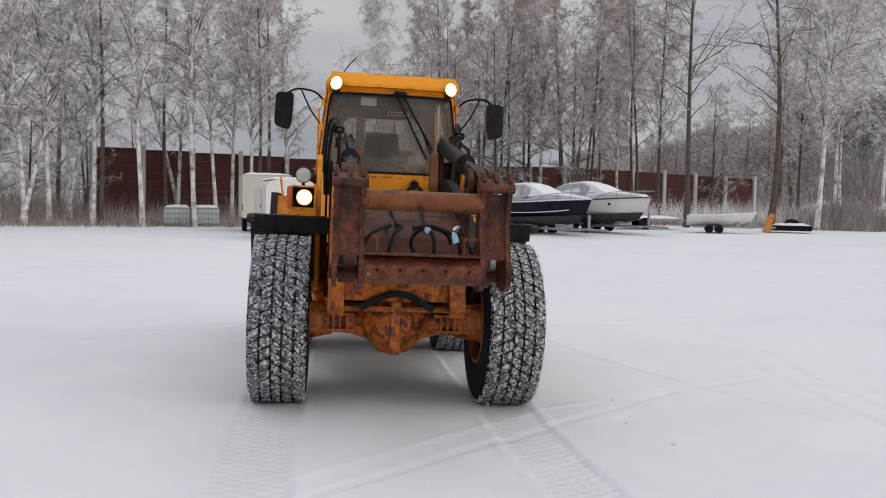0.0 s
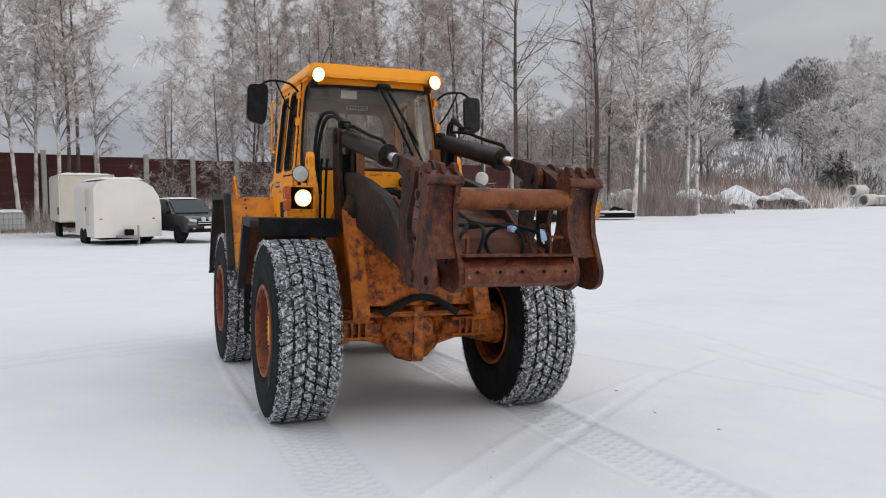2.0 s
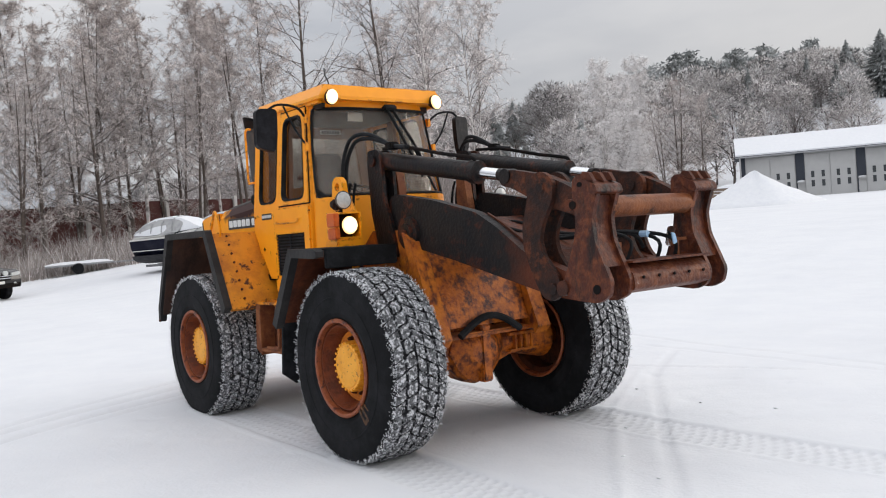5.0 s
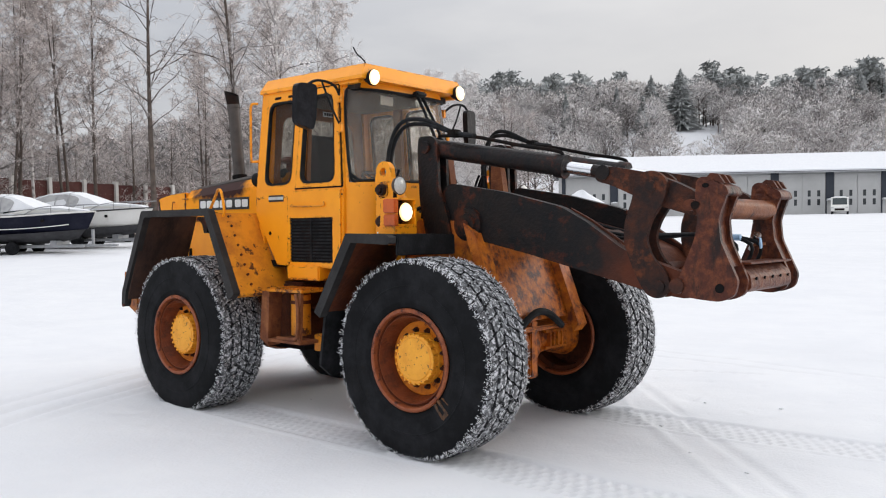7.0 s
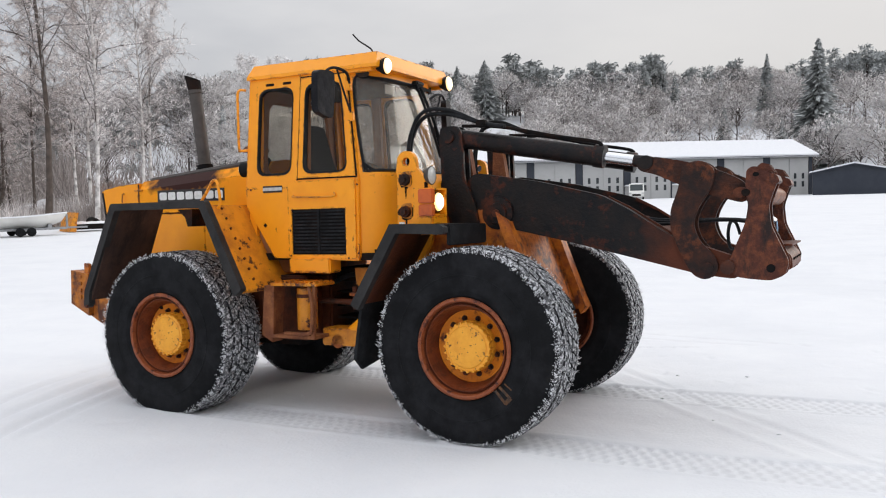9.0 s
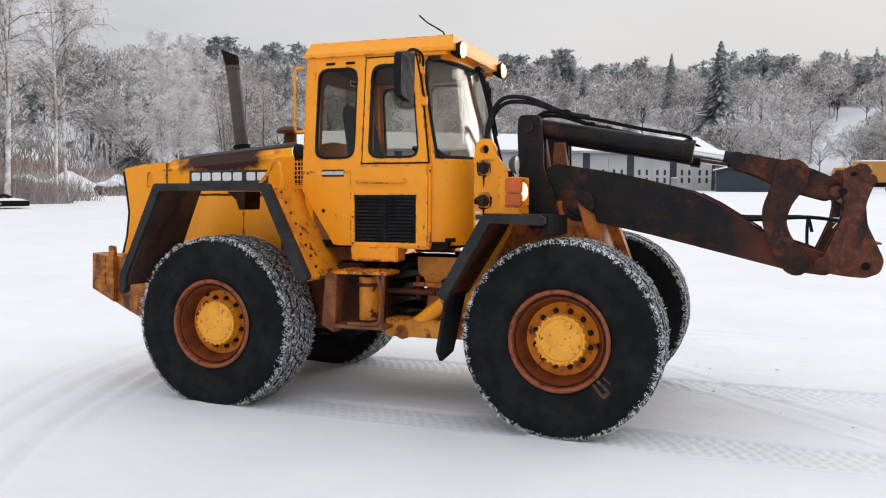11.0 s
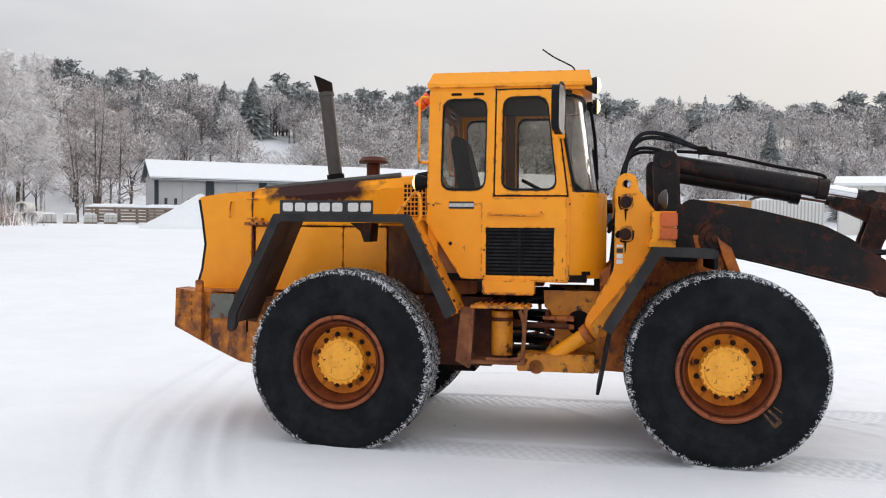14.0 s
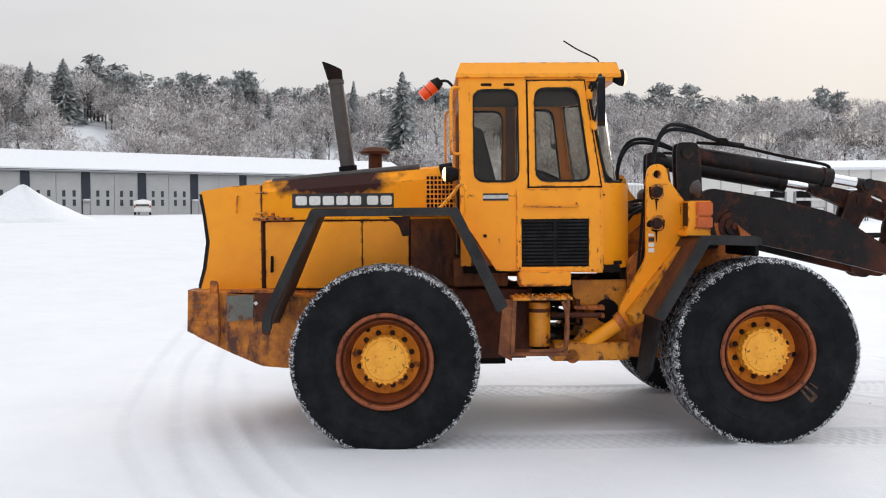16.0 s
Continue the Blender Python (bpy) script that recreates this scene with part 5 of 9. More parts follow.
    for yy, zz in ((2.33, 1.97), (1.90, 1.60), (1.20, 1.98), (1.20, 1.40), (1.90, 1.38), (1.30, 1.36)):
        part("rivet", tube((s * (CX + 0.012), yy, zz), (s * (CX + 0.019), yy, zz), 0.009, seg=6), M_RUST, cab)
    # slim front pillar, leaning back
    pil = bmesh.new()
    v0, v1 = ([pil.verts.new((s * x, y + dy, z)) for x, y in ((0.722, 1.20), (0.752, 1.205), (0.76, 1.225), (0.76, 1.265), (0.715, 1.265), (0.708, 1.22))] for z, dy in ((2.04, 0.0), (2.97, 0.13)))
    pil.faces.new(v0), pil.faces.new(v1[::-1])
    for i in range(6):
        pil.faces.new((v0[i], v0[(i + 1) % 6], v1[(i + 1) % 6], v1[i]))
    part("front_pillar", pil, M_YELLOW, cab, "slim yellow front cab pillar", bevel=0.004)
    part("corner_post", box(s * 0.715, s * 0.76, 1.20, 1.235, 1.36, 2.05), M_YELLOW, cab, bevel=0.004)

# the front of the cab is one sweep, panel below and curved glass above
SWEEP = [(0.735, 1.225), (0.715, 1.18), (0.66, 1.11), (0.58, 1.05), (0.48, 1.01), (0.30, 0.99), (0.0, 0.985)]
SWEEP = [(-x, y) for x, y in SWEEP] + SWEEP[-2::-1]


def swept(z0, z1, out=0.0, thick=0.006, rows=6, plan=SWEEP):
    """A sheet along the cab's front, leaning back above the window sill."""
    bm = bmesh.new()
    grid = []
    for d in (out, out - thick):
        sheet = []
        for j in range(rows + 1):
            z = z0 + (z1 - z0) * j / rows
            lean = 0.13 * max(0.0, z - 2.05) / 0.92
            sheet.append([bm.verts.new((x * (1 + d / 0.8), y - d + lean, z)) for x, y in plan])
        grid.append(sheet)
    n, (o, i_) = len(plan), grid
    for j in range(rows):
        for k in range(n - 1):
            bm.faces.new((o[j][k], o[j][k + 1], o[j + 1][k + 1], o[j + 1][k]))
            bm.faces.new((i_[j][k], i_[j + 1][k], i_[j + 1][k + 1], i_[j][k + 1]))
        for k in (0, n - 1):
            bm.faces.new((o[j][k], o[j + 1][k], i_[j + 1][k], i_[j][k]))
    for k in range(n - 1):
        for j in (0, rows):
            bm.faces.new((o[j][k], o[j][k + 1], i_[j][k + 1], i_[j][k]))
    return bm


NOSE = [(x, 1.225 - (1.225 - y) * 1.38) for x, y in SWEEP]
PANE = SWEEP[1:-1]
part("windscreen_sill", prism(NOSE, "z", 2.05, 2.083), M_YELLOW, cab, bevel=0.006)
part("front_panel_low", swept(1.37, 2.05, 0.0, 0.03, 2, NOSE), M_YELLOW, cab, "yellow panel curving round below the windscreen", smooth=True)
part("windscreen_header", swept(2.90, 2.97, 0.0, 0.03, 1), M_YELLOW, cab, smooth=True)
g = part("windscreen", swept(2.085, 2.905, -0.008, plan=PANE), M_SCREEN, cab, "clear wraparound windscreen", smooth=True)
g.visible_shadow = False
for e in (SWEEP[:2], SWEEP[-2:]):
    part("pillar_cover", swept(2.08, 2.905, 0.002, 0.02, 4, e), M_YELLOW, cab)
rim = [(x, y - 0.004, 2.16 if k in (0, len(PANE) - 1) else 2.10) for k, (x, y) in enumerate(PANE)]
rim = rim + [(x, y + 0.113, 2.84 if k in (0, len(PANE) - 1) else 2.897) for k, (x, y) in enumerate(PANE)][::-1]
rim = rim + rim[:2]
part("windscreen_seal", pipe(rim, 0.014, 6), M_BLACK, cab, "black rubber windscreen seal", smooth=True)
bs = part("front_boss", tube((0.23, 0.90, 1.985), (0.23, 0.845, 1.985), 0.048, seg=20), M_DARK, cab, "round black cap")
part("boss_rim", lathe([(0.845, 0.030), (0.838, 0.034), (0.838, 0.046), (0.845, 0.050)], "y", 24, (0.23, 0, 1.985), closed=True), M_GREYST, bs, "worn steel ring", smooth=True)
for u in (0.40, 0.47, 0.54):
    part("front_stud", tube((u, 0.93, 1.98), (u, 0.865, 1.975), 0.026, 0.020, seg=10), M_DARK, cab, "small black connector")
LEAN_W = math.atan2(0.13, 0.93)
wm = Matrix.Translation((0, 0.985, 2.05)) @ Matrix.Rotation(-LEAN_W, 4, "X")


def leaned(bm):
    bmesh.ops.transform(bm, matrix=wm, verts=bm.verts)
    return bm


for k, (p, q) in enumerate((((0.04, 0.86), (0.37, 0.20)), ((0.12, 0.84), (0.44, 0.30)))):
    part("wiper", leaned(pipe([(p[0], -0.05, p[1]), ((p[0] + q[0]) / 2, -0.055, (p[1] + q[1]) / 2), (q[0], -0.03, q[1])], 0.015, 6)), M_BLACK, cab, "black wiper arm")
part("wiper_blade", leaned(box(-0.008, 0.008, -0.035, -0.015, 0, 0.46, m=Matrix.Translation((0.50, 0, 0.06)) @ Matrix.Rotation(radians(-22), 4, "Y"))), M_BLACK, cab, "rubber wiper blade")
part("wiper_motor", leaned(box(0.0, 0.16, -0.085, -0.01, 0.835, 0.885)), M_BLACK, cab, "black wiper motor cover", bevel=0.015)
# roof with overhang
rf = bmesh.new()
top0, bot0 = [(-0.73, 1.06), (0.73, 1.06), (0.73, 2.37), (-0.73, 2.37)], [(-0.785, 1.035), (0.785, 1.035), (0.785, 2.41), (-0.785, 2.41)]
a0 = [rf.verts.new((x, y, 2.965)) for x, y in bot0]
a1 = [rf.verts.new((x, y, 2.995)) for x, y in bot0]
a2 = [rf.verts.new((x, y, 3.098)) for x, y in top0]
rf.faces.new(a0), rf.faces.new(a2[::-1])
for lo_, hi_ in ((a0, a1), (a1, a2)):
    for i in range(4):
        rf.faces.new((lo_[i], lo_[(i + 1) % 4], hi_[(i + 1) % 4], hi_[i]))
part("cab_roof", rf, M_YELLOW, cab, "yellow cab roof with overhanging edge", bevel=0.012)
part("headliner", box(-0.70, 0.70, 1.20, 2.33, 2.90, 2.955), M_CEIL, cab)
for s in (-1, 1):
    L = part("work_lamp", lathe([(1.16, 0.03), (1.10, 0.066), (1.07, 0.074), (1.063, 0.070)], "y", 28, (s * 0.665, 0, 2.985 - 0.01)), M_BLACK, cab, "round work lamp under the roof edge", smooth=True)
    L.location = (0, -0.07, 0.0)
    part("work_lens", lathe([(1.064, 0.068), (1.053, 0.063), (1.043, 0.052), (1.036, 0.036), (1.032, 0.018), (1.031, 0.002)], "y", 28, (s * 0.665, 0, 2.975)), M_LAMP, L, "lit warm white lamp glass", smooth=True)
part("antenna", pipe([(-0.58, 1.18, 3.08), (-0.58, 1.19, 3.14), (-0.55, 1.26, 3.19), (-0.51, 1.36, 3.25), (-0.45, 1.46, 3.33)], 0.007, 5), M_BLACK, cab, "thin bent aerial", smooth=True)
# rear wall
part("rear_wall", ring([(-0.72, 1.40), (0.72, 1.40), (0.72, 2.97), (-0.72, 2.97)], rounded([(-0.54, 2.12), (0.54, 2.12), (0.52, 2.78), (-0.52, 2.78)], 0.12), "y", 2.33, 2.37), M_INNER, cab, "brown lined rear cab wall")
g = part("rear_window", box(-0.56, 0.56, 2.345, 2.35, 2.10, 2.80), M_GLASS, cab, "clear rear window")
g.visible_shadow = False
for s in (-1, 1):
    part("rear_post", box(s * 0.66, s * 0.75, 2.30, 2.385, 1.40, 2.97), M_YELLOW, cab)
    part("inner_post", box(s * 0.655, s * 0.705, 1.78, 1.87, 1.40, 2.92), M_INNER, cab)
    part("lining", box(s * 0.66, s * 0.705, 1.24, 2.33, 1.40, 2.05), M_INNER, cab)
for k in range(7):
    part("sticker_bar", box(0.06 + 0.035 * k, 0.082 + 0.035 * k, 2.322, 2.328, 2.835, 2.865), M_BADGE, cab)
part("window_sticker", box(0.04, 0.32, 2.328, 2.331, 2.825, 2.875), M_WHITE, cab, "white sticker with dark bars")
part("sun_card", box(-0.36, -0.18, 1.17, 1.175, 2.79, 2.87), M_WHITE, cab, "small white card behind the windscreen")
# seat and controls
seat = part("operator_seat", box(-0.25, 0.25, 1.75, 2.15, 1.72, 1.86), M_SEAT, cab, "dark grey operator seat", bevel=0.04)
sb = part("seat_back", prism(rounded([(1.97, 1.82), (2.14, 1.82), (2.29, 2.56), (2.25, 2.62), (2.16, 2.59)], 0.04), "x", -0.25, 0.25), M_SEAT, seat, bevel=0.04)
for v in sb.data.vertices:
    v.co.x = v.co.x * (1 - 0.40 * max(0, v.co.z - 2.05)) - 0.03
part("seat_base", box(-0.18, 0.18, 1.80, 2.12, 1.40, 1.72), M_DARK, seat)
part("steering_column", tube((0, 1.20, 1.45), (0, 1.46, 2.12), 0.035, seg=10), M_DARK, cab)
sw = lathe([(0.0 - 0.013, 0.19), (0.013, 0.19), (0.013, 0.215), (-0.013, 0.215)], "z", 28, closed=True)
bmesh.ops.transform(sw, matrix=Matrix.Translation((0, 1.47, 2.13)) @ Matrix.Rotation(radians(28), 4, "X"), verts=sw.verts)
part("steering_wheel", sw, M_DARK, cab, "black steering wheel", smooth=True)
for a in (0, 2.1, 4.2):
    p = Vector((0.2 * math.cos(a), 0.2 * math.sin(a), 0))
    p = Matrix.Rotation(radians(28), 4, "X") @ p
    part("wheel_spoke", tube((0, 1.47, 2.13), (p.x, 1.47 + p.y, 2.13 + p.z), 0.012, seg=6), M_DARK, cab)
part("dashboard", box(-0.5, 0.5, 1.06, 1.22, 1.85, 2.06), M_DARK, cab, bevel=0.03)
part("cab_floor", box(-0.68, 0.68, 1.03, 2.34, 1.40, 1.43), M_DARK, cab)

# the cab narrows slightly towards the roof
for o in (cab, *cab.children_recursive):
    for v in o.data.vertices:
        v.co.x *= 1 - 0.13 * max(0.0, v.co.z - 2.0)

# mirrors
for s in (-1, 1):
    mr = part("mirror", prism(rounded([(s * 1.005, 2.89), (s * 1.19, 2.89), (s * 1.20, 2.55), (s * 1.04, 2.50), (s * 1.015, 2.63)], 0.05, 4), "y", 1.258, 1.318), M_PLASTIC, loader, "large black mirror wrapped in creased plastic", bevel=0.018)
    part("mirror_glass", prism(rounded([(s * 1.03, 2.85), (s * 1.16, 2.85), (s * 1.17, 2.59), (s * 1.05, 2.57)], 0.04), "y", 1.318, 1.323), M_MIRROR, mr)
    # the outer edge is turned back
    for o in (mr, *mr.children):
        for v in o.data.vertices:
            v.co.y += (abs(v.co.x) - 1.10) * 0.21
    part("mirror_arm", pipe([(s * 0.69, 1.30, 2.82), (s * 0.80, 1.26, 2.91), (s * 0.98, 1.27, 2.93), (s * 1.09, 1.29, 2.87)], 0.012, 6), M_BLACK, mr, "bent black mirror arm", smooth=True)
    part("mirror_arm", pipe([(s * 0.71, 1.27, 2.56), (s * 0.83, 1.26, 2.72), (s * 0.93, 1.265, 2.92)], 0.009, 6), M_BLACK, mr, smooth=True)
    part("mirror_bracket", box(s * 0.70, s * 0.74, 1.25, 1.30, 2.52, 2.60), M_YELLOW, mr, bevel=0.005)
    part("mirror_bracket", box(s * 0.68, s * 0.72, 1.28, 1.33, 2.78, 2.86), M_YELLOW, mr, bevel=0.005)

# engine hood
HX = 0.42
ht = bmesh.new()
prism([(-HX, 1.80), (HX, 1.80), (HX, 2.06), (0.35, 2.15), (0.15, 2.18), (-0.15, 2.18), (-0.35, 2.15), (-HX, 2.06)], "y", 2.42, 4.045, ht)
for v in ht.verts:
    if v.co.z > 1.9:
        v.co.z += (4.045 - v.co.y) * 0.075 - 0.03
hood = part("engine_hood", ht, M_HOOD, loader, "yellow engine hood with a dark rust stain round the exhaust", bevel=0.015)
cowl = [(4.055, 2.10), (4.30, 2.085), (4.52, 2.05), (4.56, 2.03), (4.53, 1.85), (4.50, 1.62), (4.53, 1.40), (4.585, 1.21), (4.055, 1.205)]
part("rear_cowl", prism(cowl, "x", -HX - 0.005, HX + 0.005), M_YELLOW, hood, "yellow rear cowl with curved back edge", bevel=0.02)
part("rear_grille", prism([(4.565, 1.98), (4.54, 1.85), (4.515, 1.62), (4.545, 1.40), (4.59, 1.25), (4.60, 1.25), (4.56, 1.40), (4.53, 1.62), (4.555, 1.85), (4.58, 1.98)], "x", -0.36, 0.36), M_DARK, hood, "dark rear grille")
for s in (-1, 1):
    for y0, y1 in ((4.02, 3.215), (3.205, 2.82)):
        d = part("side_door", prism(rounded([(y0, 1.785), (y1, 1.785), (y1, 1.225), (y0, 1.225)], 0.02), "x", s * (HX - 0.035), s * (HX - 0.012)), M_YELLOW, hood, "yellow engine side door", bevel=0.004)
    part("door_latch", prism(rounded([(3.955, 1.50), (3.975, 1.50), (3.98, 1.36), (3.955, 1.36)], 0.01), "x", s * (HX - 0.012), s * (HX + 0.012)), M_DARK, d, "black door latch")
    part("hood_core", box(s * 0.1, s * (HX - 0.045), 2.42, 4.05, 1.20, 1.80), M_RUST, hood)
    part("hood_sill", box(s * 0.25, s * (HX - 0.005), 2.40, 4.3, 1.165, 1.205), M_YEL_RUST, hood)
    for yy, zz in ((4.045, 2.03), (4.045, 1.86)):
        part("hinge", tube((s * (HX + 0.008), yy - 0.05, zz), (s * (HX + 0.008), yy + 0.05, zz), 0.010, seg=8), M_YEL_WORN, hood)
    part("hood_latch", box(s * HX, s * (HX + 0.02), 3.90, 4.06, 1.81, 1.835), M_YEL_WORN, hood)
    part("hood_latch", tube((s * (HX + 0.02), 3.95, 1.80), (s * (HX + 0.02), 3.95, 1.86), 0.014, seg=8), M_YEL_RUST, hood)
    part("badge", box(s * (HX + 0.001), s * (HX + 0.006), 2.94, 3.79, 1.90, 2.02), M_BADGE, hood, "black badge with white lettering")
    # air grille beside the cab
    vb = part("vent_panel", box(s * (HX + 0.001), s * (HX + 0.004), 2.43, 2.67, 1.88, 2.17), M_DARK, hood, "dark vent with yellow lattice")
    for k in range(8):
        y = 2.435 + 0.0325 * k
        part("lattice_bar", box(s * (HX + 0.004), s * (HX + 0.009), y, y + 0.009, 1.88, 2.17), M_YELLOW, vb)
    for k in range(8):
        z = 1.885 + 0.039 * k
        part("lattice_bar", box(s * (HX + 0.004), s * (HX + 0.0085), 2.43, 2.67, z, z + 0.011), M_YELLOW, vb)
    part("grab_rail", pipe([(s * 1.15, 2.60, 1.835), (s * 1.155, 2.55, 1.89), (s * 1.165, 2.46, 1.99), (s * 1.17, 2.415, 2.045), (s * 1.17, 2.375, 2.04), (s * 1.16, 2.362, 1.98), (s * 1.14, 2.366, 1.86), (s * 1.13, 2.40, 1.81)], 0.013, 8), M_YELLOW, loader, "bent yellow grab rail", smooth=True)
    part("rear_rail", pipe([(s * 0.74, 2.38, 2.87), (s * 0.76, 2.45, 2.86), (s * 0.76, 2.46, 2.7), (s * 0.76, 2.46, 2.36), (s * 0.76, 2.44, 2.33), (s * 0.74, 2.38, 2.33)], 0.012, 8), M_YELLOW, loader, "yellow handrail behind the cab", smooth=True)
    rl = part("rear_lamp", lathe([(2.40, 0.045), (2.46, 0.066), (2.50, 0.070), (2.505, 0.066)], "y", 24, (s * 0.66, 0, 2.165)), M_BLACK, loader, "rear work lamp behind the cab", smooth=True)
    part("rear_lens", lathe([(2.503, 0.063), (2.513, 0.058), (2.522, 0.048), (2.529, 0.033), (2.532, 0.016), (2.533, 0.002)], "y", 24, (s * 0.66, 0, 2.165)), M_LAMP, rl, "lit warm lamp glass", smooth=True)
for s in (-1, 1):
    part("hood_ridge", pipe([(s * 0.30, 3.97, 2.125), (s * 0.30, 3.4, 2.18), (s * 0.30, 2.72, 2.24)], 0.032, 8), M_GREYST, hood, "grey-brown ridge pipe on the hood", smooth=True)
ex = part("exhaust_pipe", tube((-0.23, 3.33, 2.18), (-0.23, 3.435, 3.0), 0.062, seg=20), M_GREYST, hood, "leaning grey exhaust pipe, sooty at the flared top", smooth=True)
part("exhaust_clamp", tube((-0.23, 3.334, 2.21), (-0.23, 3.34, 2.26), 0.078, seg=16), M_DARK, ex)
part("exhaust_clamp", tube((-0.23, 3.428, 2.96), (-0.23, 3.433, 2.99), 0.070, seg=16), M_GREYST, ex)
tip = bmesh.new()
t0 = [tip.verts.new((-0.23 + 0.066 * math.cos(a), 3.436 + 0.066 * math.sin(a), 3.0)) for a in [k * math.tau / 16 for k in range(16)]]
t1 = [tip.verts.new((-0.23 + 0.070 * math.cos(a), 3.465 + 0.085 * math.sin(a), 3.12 + 0.035 * math.sin(a))) for a in [k * math.tau / 16 for k in range(16)]]
for k in range(16):
    tip.faces.new((t0[k], t0[(k + 1) % 16], t1[(k + 1) % 16], t1[k]))
part("exhaust_tip", tip, M_DARK, ex, "flared sooty exhaust tip", smooth=True)
part("air_precleaner", lathe([(2.16, 0.065), (2.40, 0.062), (2.405, 0.135), (2.425, 0.14), (2.46, 0.11), (2.475, 0.03)], "z", 28, (0.31, 3.13, 0)), M_RUST, hood, "mushroom-shaped rusty air intake", smooth=True)
part("muffler_stub", tube((-0.37, 2.55, 2.21), (-0.37, 2.44, 2.23), 0.05, seg=14), M_BLACK, hood)

# plain white blocks on the hood badge
for s in (-1, 1):
    for k in range(7):
        y = 3.762 - 0.1135 * k - (0.030 if k > 4 else 0)
        part("badge_block", prism(rounded([(y, 1.922), (y - 0.094, 1.922), (y - 0.094, 1.998), (y, 1.998)], 0.016, 2), "x", s * (HX + 0.006), s * (HX + 0.009)), M_WHITE, hood)
    part("cowl_seal", prism([(4.563, 2.02), (4.533, 1.85), (4.503, 1.62), (4.533, 1.40), (4.588, 1.215), (4.566, 1.215), (4.512, 1.40), (4.482, 1.62), (4.512, 1.85), (4.54, 2.02)], "x", s * (HX - 0.02), s * (HX + 0.009)), M_BLACK, hood, "black edge of the rear grille")

# beacon on the rear of the roof
bc = part("beacon", tube((0.30, 2.695, 2.955), (0.30, 2.575, 3.060), 0.054, 0.060, seg=20), M_BEACON, loader, "amber beacon leaning back from the roof", smooth=True)
part("beacon_rib", tube((0.30, 2.640, 3.003), (0.30, 2.632, 3.010), 0.0605, seg=20), M_REDLENS, bc)
part("beacon_base", tube((0.30, 2.577, 3.058), (0.30, 2.520, 3.108), 0.066, 0.042, seg=16), M_BLACK, bc)
part("beacon_bracket", pipe([(0.30, 2.53, 3.10), (0.30, 2.45, 3.10), (0.30, 2.385, 3.03)], 0.014, 6), M_BLACK, bc)

# counterweight and rear frame
cw = [(4.56, 1.22), (4.57, 0.86), (4.27, 0.71), (4.02, 0.60), (3.80, 0.58), (3.62, 0.66), (3.62, 1.16), (4.30, 1.20)]
cwt = part("counterweight", prism(rounded(cw, 0.03), "x", -0.80, 0.80), M_CWT, loader, "heavy counterweight with flaking yellow paint", bevel=0.015)
for s in (-1, 1):
    part("bumper_block", prism([(4.60, 1.235), (4.61, 0.90), (4.36, 0.78), (4.36, 1.20)], "x", s * 0.62, s * 0.86), M_CWT, cwt, bevel=0.015)
    part("tow_post", prism(rounded([(4.43, 1.31), (4.37, 1.30), (4.35, 0.85), (4.42, 0.82)], 0.02), "x", s * 0.80, s * 0.84), M_YEL_RUST, cwt, bevel=0.006)
    part("rear_marker", prism(rounded([(4.30, 1.18), (4.08, 1.19), (4.09, 0.99), (4.30, 0.97)], 0.012, 2), "x", s * 0.80, s * 0.818), M_PLATE, cwt, "scraped grey-green plate", bevel=0.004)
    part("rusty_plate", prism(rounded([(4.07, 1.20), (3.86, 1.20), (3.87, 0.95), (4.07, 0.97)], 0.012, 2), "x", s * 0.80, s * 0.812), M_RUST, cwt, "rust-brown plate", bevel=0.004)
    part("step_rail", box(s * 0.62, s * 0.81, 3.86, 4.30, 1.205, 1.225), M_YEL_RUST, cwt, "rusty serrated tread", bevel=0.004)
    for k in range(4):
        part("casting_bar", box(s * 0.86, s * 0.872, 4.45, 4.58, 0.95 + 0.068 * k, 0.985 + 0.068 * k), M_CWT, cwt)
    part("plate_chip", prism([(4.085, 1.12), (4.06, 1.135), (4.045, 1.115), (4.065, 1.10)], "x", s * 0.818, s * 0.822), M_WHITE, cwt, "chipped white mark")
    part("drain_stain", box(s * 0.798, s * 0.803, 3.955, 3.975, 0.86, 0.97), M_DARK, cwt, "dark run of oil")
part("rear_frame", box(-0.40, 0.40, 1.75, 3.9, 0.60, 1.2), M_RUST, loader, "rusty rear frame", bevel=0.02)
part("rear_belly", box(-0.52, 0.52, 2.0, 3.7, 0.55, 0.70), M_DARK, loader)

